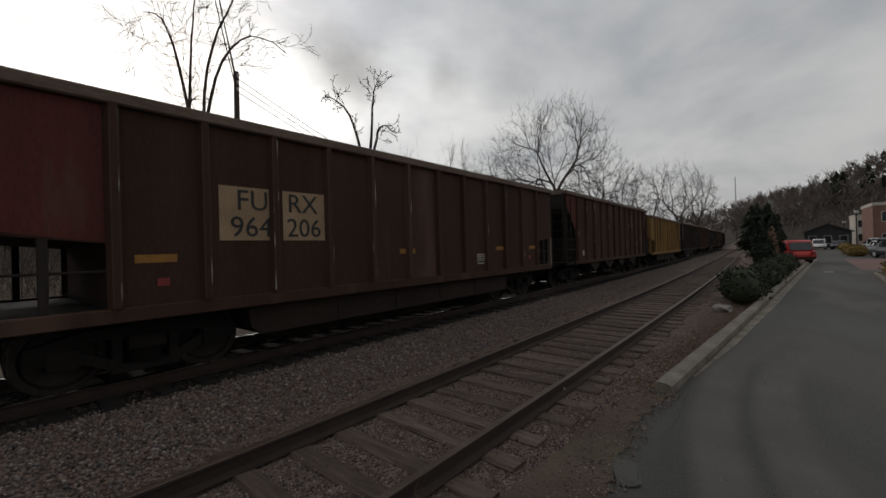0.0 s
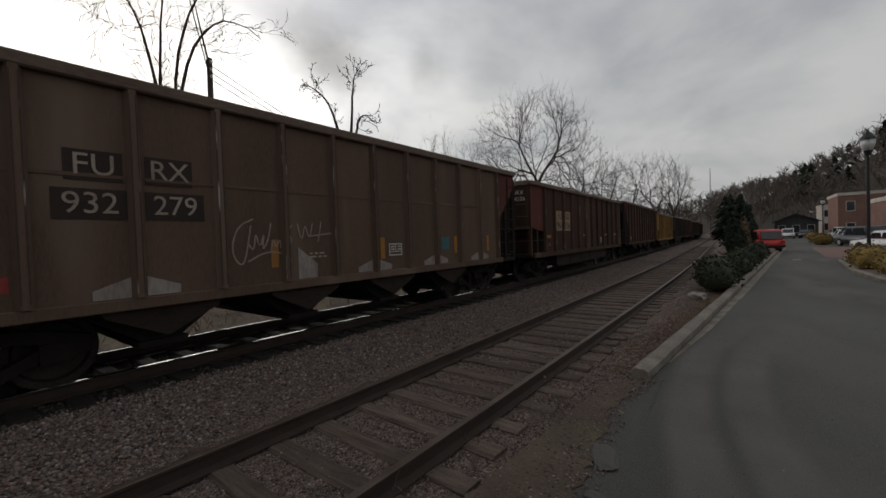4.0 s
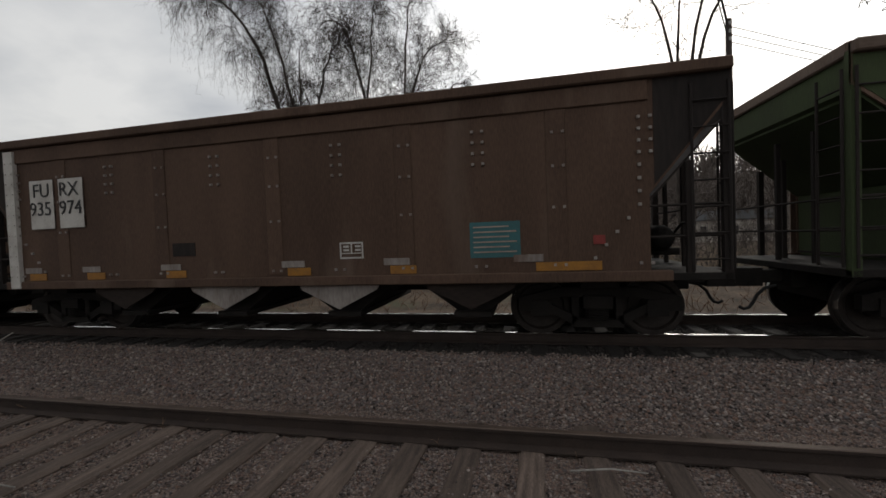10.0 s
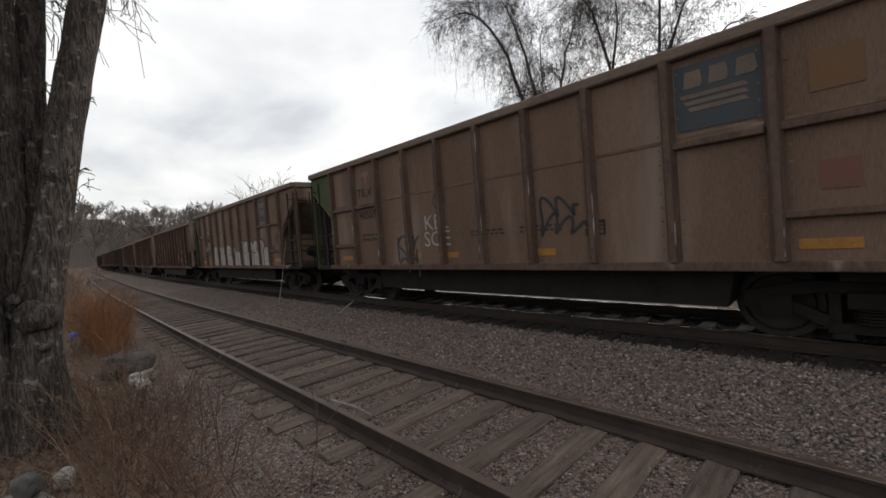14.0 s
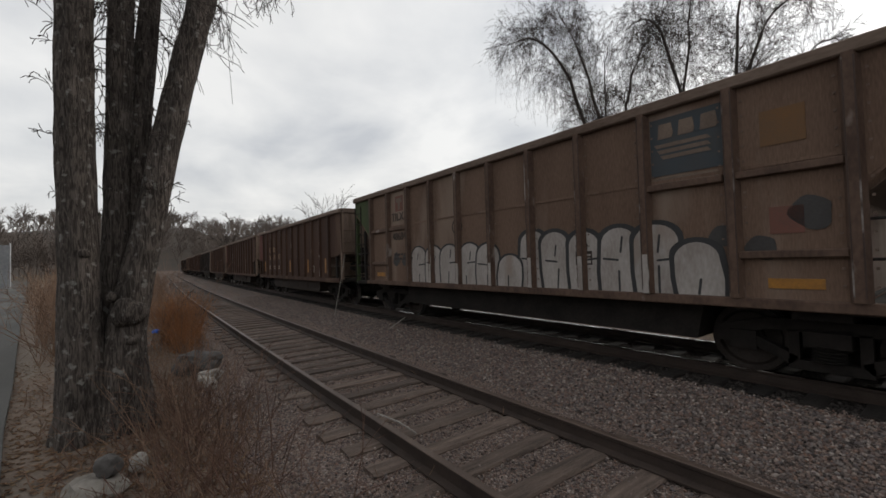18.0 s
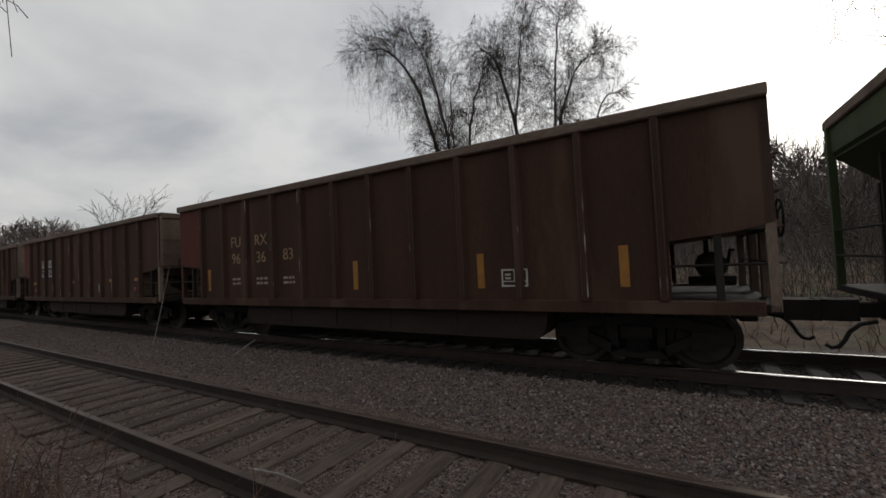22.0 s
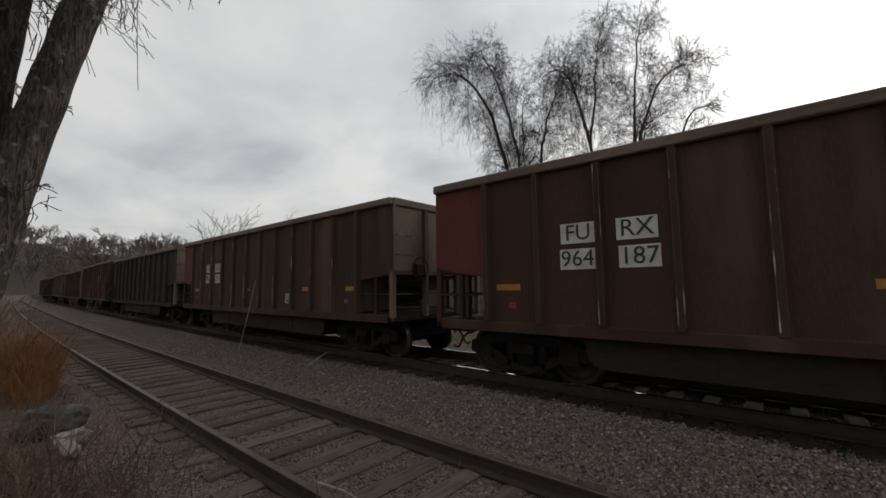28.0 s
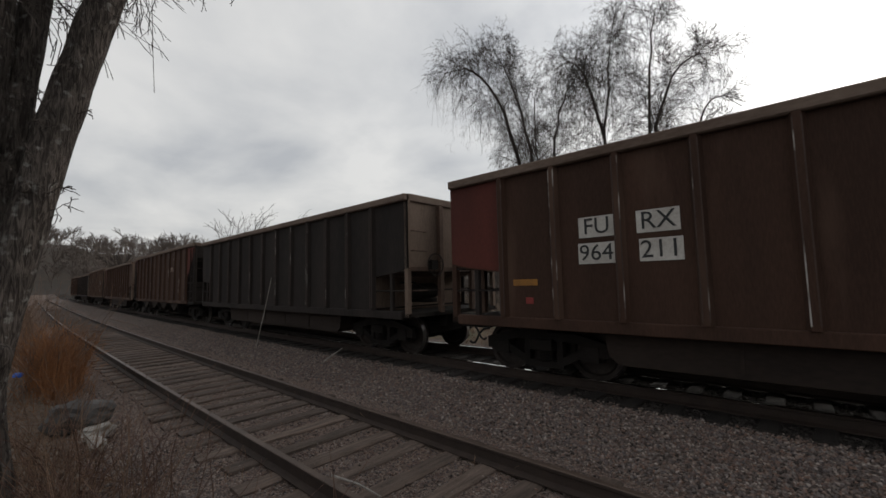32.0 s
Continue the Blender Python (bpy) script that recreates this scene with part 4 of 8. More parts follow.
        y = float(np.interp(x, [5.5, 8.9, 15, 20], [1.5, 1.33, 1.05, 0.85])) + abs(rng.normal(0, 0.3))
        rows.append((x, y, land(x, y) + 0.012, rng.uniform(0.015, 0.04), 0.18))
    scatter("leaf_litter", leaf, rows, 6, "brown fallen leaves and twigs on the dirt", "leaf litter")


build_stones()


# ---------------------------------------------------------------- the coal train
HALF, WIDE, SILL = 6.4, 1.55, 1.0          # half length of a body, half width, height of the sill over the rail
TRUCK_X, AXLE, WHEEL_R = 4.85, 0.80, 0.43
MESH = {}


def shared(key, make):
    """Meshes that all cars share are built once."""
    if key not in MESH:
        bm = bmesh.new()
        mat, smooth = make(bm)
        bmesh.ops.recalc_face_normals(bm, faces=bm.faces)
        me = bpy.data.meshes.new(key)
        bm.to_mesh(me)
        bm.free()
        mats = mat if isinstance(mat, (list, tuple)) else [mat]
        for q in mats:
            me.materials.append(q)
        if smooth:
            me.shade_smooth()
        MESH[key] = me
    return MESH[key]


def make_wheelset(bm):
    for s in (-1, 1):
        y = s * GAUGE / 2
        prof = [(0.05, -0.10), (0.16, -0.085), (0.17, -0.02), (0.33, -0.03), (0.36, -0.07), (WHEEL_R, -0.07), (WHEEL_R, 0.045), (WHEEL_R + 0.03, 0.05), (WHEEL_R + 0.03, 0.075), (0.36, 0.075), (0.33, 0.02), (0.17, 0.03), (0.05, 0.10)]
        n, rings = 24, []
        for k in range(n):
            a = k * math.tau / n
            rings.append([bm.verts.new((r * math.cos(a), y - s * o, r * math.sin(a))) for r, o in prof])
        for k in range(n):
            for q in range(len(prof) - 1):
                f = bm.faces.new((rings[k][q], rings[(k + 1) % n][q], rings[(k + 1) % n][q + 1], rings[k][q + 1]))
                f.material_index = 1 if q == 5 else 0
        # bearing cap with three bolts, so that the turning shows
        disc(bm, 0, 0, 0, 0.11, "y", y + s * 0.14, y + s * 0.30, 10)
        for k in range(3):
            a = k * math.tau / 3
            disc(bm, 0.065 * math.cos(a), 0, 0.065 * math.sin(a), 0.018, "y", y + s * 0.30, y + s * 0.33, 6)
    tube(bm, [(0, -0.9, 0), (0, 0.9, 0)], 0.075, 10)
    return [M["wheel"], M["tread"]], False


def make_sideframe(bm):
    y0, y1 = 0.93, 1.06
    prism(bm, [(-1.12, 0.40), (-1.12, 0.60), (-0.55, 0.74), (0.55, 0.74), (1.12, 0.60), (1.12, 0.40), (0.92, 0.40), (0.92, 0.52), (0.50, 0.60), (-0.50, 0.60), (-0.92, 0.52), (-0.92, 0.40)], "y", y0, y1)
    prism(bm, [(-0.95, 0.52), (-0.82, 0.58), (-0.26, 0.30), (-0.34, 0.20)], "y", y0, y1)
    prism(bm, [(0.95, 0.52), (0.82, 0.58), (0.26, 0.30), (0.34, 0.20)], "y", y0, y1)
    box(bm, -0.36, 0.36, y0, y1, 0.16, 0.27)
    for x in (-0.30, 0.30):
        box(bm, x - 0.05, x + 0.05, y0, y1, 0.26, 0.62)
    for x in (-AXLE, AXLE):
        box(bm, x - 0.14, x + 0.14, y0 + 0.02, y1 + 0.03, 0.33, 0.56)
    return M["under"], False


def make_springs(bm):
    zs = [0.27 + 0.0175 * k for k in range(13)]
    tube(bm, [(0, 1.0, z) for z in zs], [0.17 if k % 2 else 0.13 for k in range(13)], 10)
    return M["under"], False


def make_bolster(bm):
    prism(bm, [(-1.15, 0.45), (-1.15, 0.62), (-0.4, 0.78), (0.4, 0.78), (1.15, 0.62), (1.15, 0.45), (0.4, 0.36), (-0.4, 0.36)], "x", -0.2, 0.2)
    return M["under"], False


def make_rigging(bm):
    """Brake beams and rods between the wheels, one dark block of castings."""
    prism(bm, [(-1.2, 0.46), (-0.9, 0.40), (-0.32, 0.2), (0.32, 0.2), (0.9, 0.40), (1.2, 0.46), (1.2, 0.68), (-1.2, 0.68)], "y", -0.55, 0.55)
    return M["under"], False


def make_center_sill(bm):
    box(bm, -6.25, 6.25, -0.22, 0.22, 0.62, 0.98, bevel=0.02)
    for s in (-1, 1):
        box(bm, s * TRUCK_X - 0.25, s * TRUCK_X + 0.25, -1.35, 1.35, 0.78, 0.98)
    return M["under"], False


def make_coupler(bm):
    box(bm, 6.2, 6.72, -0.09, 0.09, 0.66, 0.86, bevel=0.02)
    prism(bm, [(6.62, -0.17), (6.62, 0.15), (6.82, 0.19), (7.02, 0.12), (7.04, 0.02), (6.92, 0.0), (6.92, -0.08), (7.04, -0.10), (7.0, -0.19)], "z", 0.62, 0.90)
    box(bm, 6.1, 6.32, -0.3, 0.3, 0.6, 0.94, bevel=0.02)
    return M["under"], False


def make_hose(bm):
    pts = [(6.5, 0.26, 0.64), (6.66, 0.27, 0.60), (6.77, 0.28, 0.50), (6.82, 0.28, 0.39), (6.88, 0.28, 0.31), (6.95, 0.28, 0.29), (7.01, 0.28, 0.33)]
    tube(bm, pts, 0.025, 6)
    return M["tyre"], True


def make_ladder(bm):
    """Ladder in the xz plane at the origin, 0.42 wide, rising to z 2.3."""
    for x in (0, 0.42):
        tube(bm, [(x, 0, 0), (x, 0, 2.35)], 0.018, 6)
    for k in range(7):
        tube(bm, [(0, 0, 0.15 + k * 0.33), (0.42, 0, 0.15 + k * 0.33)], 0.012, 5)
    # black stands in for the shadow at the car ends
    return M["side_black"], False


def make_brake(bm):
    tube(bm, [(0, -0.45, 0), (0, -0.25, 0), (0, 0.25, 0), (0, 0.45, 0)], [0.13, 0.19, 0.19, 0.13], 12)
    box(bm, -0.28, 0.28, -0.15, 0.15, -0.26, -0.16)
    tube(bm, [(0.2, 0, 0), (0.2, -0.5, 0.2), (0.2, -0.9, 0.2)], 0.02, 5)
    return M["under"], True


def running_gear(car):
    part_mesh("center_sill", shared("center_sill", make_center_sill), car)
    flip = Matrix.Rotation(math.pi, 4, "Z")
    for s in (-1, 1):
        turn = Matrix.Identity(4) if s > 0 else flip
        part_mesh("coupler", shared("coupler", make_coupler), car, m=turn)
        part_mesh("brake_hose", shared("hose", make_hose), car, m=turn)
        truck = part_mesh("truck", shared("bolster", make_bolster), car, "black cast steel truck with spoked side frames", Matrix.Translation((s * TRUCK_X, 0, 0)))
        for q in (Matrix.Identity(4), flip):
            part_mesh("side_frame", shared("sideframe", make_sideframe), truck, m=q)
            part_mesh("spring_nest", shared("springs", make_springs), truck, m=q)
        part_mesh("brake_rigging", shared("rigging", make_rigging), truck)
        for x in (-AXLE, AXLE):
            part_mesh("wheelset", shared("wheelset", make_wheelset), truck, "steel wheels with bright worn treads", Matrix.Translation((x, 0, WHEEL_R)))


def flat(bm, x0, x1, z0, z1, y):
    box(bm, x0, x1, y - 0.003, y + 0.003, z0, z1)


def decal(car, name, mat, x0, x1, z0, z1, label="", y=-WIDE - 0.006):
    bm = bmesh.new()
    flat(bm, x0, x1, z0, z1, y)
    return part(name, bm, mat, car, label)


def lettering(car, body, x, z, size, mat, y=-WIDE - 0.014, name="lettering", label=""):
    m = Matrix.Translation((x, y, z)) @ Matrix.Rotation(math.pi / 2, 4, "X")
    return part_mesh(name, text_mesh(body, size, mat), car, label, m)


def stencil_box(car, x, z, mat=None, w=0.38, h=0.25, back=None):
    """Small framed stencil panel of unreadable lines."""
    bm = bmesh.new()
    y = -WIDE - 0.008
    for a, b, c, d in ((0, w, 0, 0.025), (0, w, h - 0.025, h), (0, 0.025, 0, h), (w - 0.025, w, 0, h), (w / 2 - 0.01, w / 2 + 0.01, 0.08, h), (0, w, 0.075, 0.09)):
        flat(bm, x + a, x + b, z + c, z + d, y)
    for k in range(2):
        for q in range(2):
            flat(bm, x + 0.06 + q * w / 2, x + 0.15 + q * w / 2, z + 0.115 + k * 0.055, z + 0.145 + k * 0.055, y)
    return part("stencil_panel", bm, mat or M["white_paint"], car, "small white-framed stencil panel")


def bars(car, x, z, n, mat, w=0.5, seed=0, h=0.05):
    """Lines of small lettering too faint to read."""
    rng = random.Random(seed)
    bm = bmesh.new()
    for k in range(n):
        q = x
        while q < x + w:
            d = rng.uniform(0.05, 0.16)
            flat(bm, q, q + d, z - k * h * 1.9, z - k * h * 1.9 + h, -WIDE - 0.007)
            q += d + 0.04
    return part("small_lettering", bm, mat, car)


def side_panels(car, outline, mat, label=""):
    for s in (-1, 1):
        bm = bmesh.new()
        prism(bm, outline, "y", s * WIDE, s * (WIDE - 0.03))
        part("side", bm, mat, car, label)


def chords(car, top, mat, half=HALF, deep=0.15):
    for s in (-1, 1):
        bm = bmesh.new()
        box(bm, -half, half, min(s * (WIDE - 0.05), s * (WIDE + 0.09)), max(s * (WIDE - 0.05), s * (WIDE + 0.09)), top - deep, top, bevel=0.02)
        part("top_chord", bm, mat, car)
        bm = bmesh.new()
        box(bm, min(s * half, s * (half - 0.12)), max(s * half, s * (half - 0.12)), -WIDE + 0.06, WIDE - 0.06, top - deep, top + 0.02, bevel=0.02)
        part("end_chord", bm, mat, car)


def sills(car, mat, half, depth=0.13):
    for s in (-1, 1):
        bm = bmesh.new()
        box(bm, -half, half, min(s * (WIDE - 0.08), s * (WIDE + 0.05)), max(s * (WIDE - 0.08), s * (WIDE + 0.05)), SILL - depth, SILL + 0.02, bevel=0.012)
        part("side_sill", bm, mat, car)


def ribs(car, xs, top, mat, width=0.10, deep=0.085, key="", low=SILL + 0.02, both=True, edge="scrape"):
    """Pressed steel posts along the side, their outer corners rubbed bright."""
    def make(bm):
        prism(bm, [(-width / 2 - 0.03, 0), (-width / 2 + 0.01, -deep), (width / 2 - 0.01, -deep), (width / 2 + 0.03, 0)], "z", low, top)
        return mat, False

    def make_edge(bm):
        box(bm, -0.007, 0.007, -0.004, 0.004, low + 0.05, top - 0.05)
        return M[edge], False
    me, rub = shared("rib" + key, make), shared("rubbed" + key, make_edge)
    for s in ((-1, 1) if both else (-1,)):
        for x in xs:
            rib = part_mesh("rib", me, car, m=Matrix.Translation((x, s * WIDE, 0)) @ (Matrix.Identity(4) if s < 0 else Matrix.Rotation(math.pi, 4, "Z")))
            if s < 0:
                for q in (-1, 1):
                    part_mesh("rubbed_edge", rub, rib, m=Matrix.Translation((q * (width / 2 - 0.012), -deep, 0)))


def end_frame(car, s, top, slope_mat, inner_x, inner_z, ladder=True, full=False):
    """End of a car: sloping sheet, corner posts, platform, ladders, brake gear."""
    bm = bmesh.new()
    fall = 0.12 if full else 1.0
    prism(bm, [(s * (HALF - 0.1), top - 0.05), (s * (HALF - 0.05), top - 0.05), (s * (HALF - 0.05), inner_z + fall), (s * inner_x, inner_z), (s * inner_x, inner_z - 0.05), (s * (HALF - 0.1), inner_z + fall - 0.08)], "y", -WIDE + 0.035, WIDE - 0.035)
    part("slope_sheet", bm, slope_mat, car)
    for q in (-1, 1):
        bm = bmesh.new()
        box(bm, min(s * (HALF - 0.10), s * HALF), max(s * (HALF - 0.10), s * HALF), min(q * (WIDE - 0.10), q * WIDE), max(q * (WIDE - 0.10), q * WIDE), SILL - 0.1, top - 0.1)
        part("corner_post", bm, slope_mat, car)
        bm = bmesh.new()
        x = s * (inner_x + HALF) / 2
        box(bm, x - 0.04, x + 0.04, min(q * (WIDE - 0.09), q * (WIDE - 0.01)), max(q * (WIDE - 0.09), q * (WIDE - 0.01)), SILL - 0.02, inner_z + 0.45)
        part("end_strut", bm, M["side_black"], car)
    bm = bmesh.new()
    box(bm, min(s * (inner_x - 0.1), s * HALF), max(s * (inner_x - 0.1), s * HALF), -WIDE, WIDE, SILL - 0.12, SILL - 0.02, bevel=0.01)
    part("end_platform", bm, M["under"], car)
    bm = bmesh.new()
    x = s * (inner_x - 0.05)
    box(bm, x - 0.03, x + 0.03, -WIDE + 0.04, WIDE - 0.04, SILL - 0.02, inner_z - 0.02)
    part("bulkhead", bm, slope_mat, car)
    bm = bmesh.new()
    for z in (SILL + 0.45, SILL + 0.85):
        tube(bm, [(s * (HALF - 0.02), -WIDE + 0.05, z), (s * (HALF - 0.02), WIDE - 0.05, z)], 0.016, 5)
        tube(bm, [(s * (inner_x), -WIDE + 0.03, z), (s * (HALF - 0.05), -WIDE + 0.03, z)], 0.016, 5)
    # coloured black, like the struts, for the shadow in the end opening
    part("hand_rail", bm, M["side_black"], car)
    if full:
        for y in (-0.55, 0.55):
            bm = bmesh.new()
            box(bm, min(s * (HALF - 0.05), s * (HALF + 0.06)), max(s * (HALF - 0.05), s * (HALF + 0.06)), y - 0.06, y + 0.06, SILL - 0.05, top - 0.16, bevel=0.01)
            part("end_stake", bm, M["rib_worn"], car)
        bm = bmesh.new()
        box(bm, min(s * (HALF - 0.05), s * (HALF + 0.03)), max(s * (HALF - 0.05), s * (HALF + 0.03)), -WIDE + 0.05, WIDE - 0.05, 1.86, 1.95)
        part("end_ledge", bm, M["rib_worn"], car)
        if s > 0:
            bm = bmesh.new()
            ring = [(s * (HALF + 0.14), -0.85 + 0.24 * math.cos(q), 2.0 + 0.24 * math.sin(q)) for q in [k * math.tau / 16 for k in range(17)]]
            tube(bm, ring, 0.014, 5)
            for q in (0.4, 2.5, 4.6):
                tube(bm, [(s * (HALF + 0.1), -0.85, 2.0), (s * (HALF + 0.14), -0.85 + 0.24 * math.cos(q), 2.0 + 0.24 * math.sin(q))], 0.01, 4)
            box(bm, s * HALF, s * HALF + 0.12, -0.95, -0.75, 1.9, 2.1)
            part("brake_wheel", bm, M["under"], car)
    else:
        for x, y in ((0.22, 0.35), (0.45, 0.7), (0.22, -0.5)):
            bm = bmesh.new()
            px = s * (inner_x + (HALF - inner_x) * (1 - x))
            box(bm, px - 0.03, px + 0.03, y - 0.03, y + 0.03, SILL - 0.02, inner_z + (1 - x) * 0.95)
            part("end_strut", bm, M["side_black"], car)
    if ladder:
        for a in (-WIDE - 0.03, ):
            part_mesh("ladder", shared("ladder", make_ladder), car, m=Matrix.Translation((s * (HALF - 0.25) - 0.21, a, SILL)))
        part_mesh("ladder", shared("ladder", make_ladder), car, m=Matrix.Translation((s * (HALF + 0.04), -WIDE + 0.08, SILL)) @ Matrix.Rotation(math.pi / 2, 4, "Z"))
    if s > 0:
        part_mesh("brake_cylinder", shared("brake", make_brake), car, m=Matrix.Translation((s * (HALF - 0.6), -0.5, SILL + 0.42)))


def floor_of(car, half):
    bm = bmesh.new()
    box(bm, -half, half, -WIDE + 0.04, WIDE - 0.04, SILL + 0.02, SILL + 0.06)
    part("floor", bm, M["side_black"], car)


def bathtub_gondola(label, side="side_brown", left="side_red", top=3.5):
    """Steel gondola with outside ribs and two tubs slung between the trucks."""
    car = thing("coal_gondola", label, "rail car", group="coal cars of the train")
    running_gear(car)
    cut = 1.12
    side_panels(car, [(-HALF, top), (-HALF, 1.92), (-HALF + 0.35, 1.84), (-HALF + cut, 1.76), (-HALF + cut, SILL), (HALF - cut, SILL), (HALF - cut, 1.76), (HALF - 0.35, 1.84), (HALF, 1.92), (HALF, top)], M[side])
    bm = bmesh.new()
    prism(bm, [(-HALF + 0.01, top - 0.16), (-HALF + 0.01, 1.95), (-HALF + 0.35, 1.87), (-HALF + cut - 0.06, 1.78), (-HALF + cut - 0.06, top - 0.16)], "y", -WIDE - 0.006, -WIDE)
    part("end_panel", bm, M[left], car, "end panel in a different faded paint")
    xs = [-5.25 + k * 10.5 / 11 for k in range(12)]
    ribs(car, xs, top - 0.14, M[side], key="gondola" + side)
    chords(car, top, M["chord"])
    sills(car, M[side], HALF - 0.15, 0.15)
    floor_of(car, HALF - cut)
    for s in (-1, 1):
        # the +x end gets the brightened colour of a lit face
        end_frame(car, s, top, M[side if s < 0 else "end_lit"], HALF - cut, 1.82, ladder=False, full=True)
        for k in range(4):
            bm = bmesh.new()
            tube(bm, [(s * (HALF + 0.07), -WIDE + 0.1, 1.45 + k * 0.42), (s * (HALF + 0.07), -WIDE + 0.5, 1.45 + k * 0.42)], 0.014, 5)
            for y in (0.1, 0.5):
                tube(bm, [(s * (HALF - 0.02), -WIDE + y, 1.45 + k * 0.42), (s * (HALF + 0.07), -WIDE + y, 1.45 + k * 0.42)], 0.012, 5)
            part("grab_iron", bm, M["rib_worn"], car)
    bm = bmesh.new()
    prism(bm, [(-3.72, SILL - 0.02), (-3.64, 0.52), (-3.5, 0.40), (3.5, 0.40), (3.64, 0.52), (3.72, SILL - 0.02)], "y", -WIDE + 0.16, WIDE - 0.16)
    tub = part("tub", bm, M["tub"], car, "dusty dark tub slung below the sill")
    for x in (-2.1, -0.7, 0.7, 2.1):
        bm = bmesh.new()
        box(bm, x - 0.02, x + 0.02, -WIDE + 0.145, -WIDE + 0.16, 0.46, SILL - 0.16)
        part("tub_seam", bm, M["tub"], tub)
    return car


def taupe_gondola(label, top=3.65, side="side_taupe", strips=(-4.7, -2.0, -0.9, 1.2, 4.55)):
    """High-sided gondola with doubled ribs, a riveted mid seam and open sloped ends."""
    car = thing("coal_gondola", label, "rail car", group="coal cars of the train")
    running_gear(car)
    inner = 5.2
    side_panels(car, [(-HALF, top), (-HALF, top - 0.5), (-inner, 2.15), (-inner, SILL), (inner, SILL), (inner, 2.15), (HALF, top - 0.5), (HALF, top)], M[side])
    for s, mat in ((-1, "side_green"), (1, side)):
        bm = bmesh.new()
        prism(bm, [(s * (HALF - 0.02), top - 0.16), (s * (HALF - 0.02), top - 0.46), (s * (inner + 0.08), 2.26), (s * (inner + 0.08), top - 0.16)], "y", -WIDE - 0.006, -WIDE)
        part("end_panel", bm, M[mat], car, "triangular end panel in a duller paint")
    xs = [-5.2 + 1.04 * k for k in range(11)]
    ribs(car, xs, top - 0.13, M["rib_worn"], 0.11, 0.10, "taupe")
    # bolted flange beside each rib
    def make_flange(bm):
        for k in range(13):
            z = SILL + 0.18 + k * 0.18
            box(bm, -0.012, 0.012, -0.012, 0, z - 0.012, z + 0.012)
        return M["chord"], False
    for x in xs:
        for d in (-0.12, 0.12):
            tagged(part_mesh("riveting", shared("flange", make_flange), car, m=Matrix.Translation((x + d, -WIDE, 0))), kind="stuff")
    bm = bmesh.new()
    for a, b in zip(xs, xs[1:]):
        box(bm, a + 0.09, b - 0.09, -WIDE - 0.012, -WIDE, 2.52, 2.56)
    part("mid_seam", bm, M[side], car)
    for s in (-1, 1):
        for a, b, z in ((inner - 1.0, inner - 0.06, 1.52), (inner - 1.0, inner - 0.06, 2.46), (inner - 2.04, inner - 1.12, 2.46)):
            bm = bmesh.new()
            box(bm, min(s * a, s * b), max(s * a, s * b), -WIDE - 0.075, -WIDE, z - 0.045, z + 0.045, bevel=0.012)
            part("stiffener", bm, M["rib_worn"], car)
    chords(car, top, M["chord"])
    sills(car, M["rib_worn"], inner + 0.35, 0.10)
    floor_of(car, inner)
    for s in (-1, 1):
        end_frame(car, s, top, M[side if s > 0 else "side_green"], inner, 2.1)
    bm = bmesh.new()
    prism(bm, [(-3.70, SILL - 0.08), (-3.60, 0.42), (3.60, 0.42), (3.70, SILL - 0.08)], "y", -1.28, 1.28)
    part("underframe", bm, M["under"], car)
    for x in strips:
        decal(car, "reflector", M["reflector"], x - 0.24, x + 0.24, SILL + 0.14, SILL + 0.25, "yellow reflector strip")
    return car


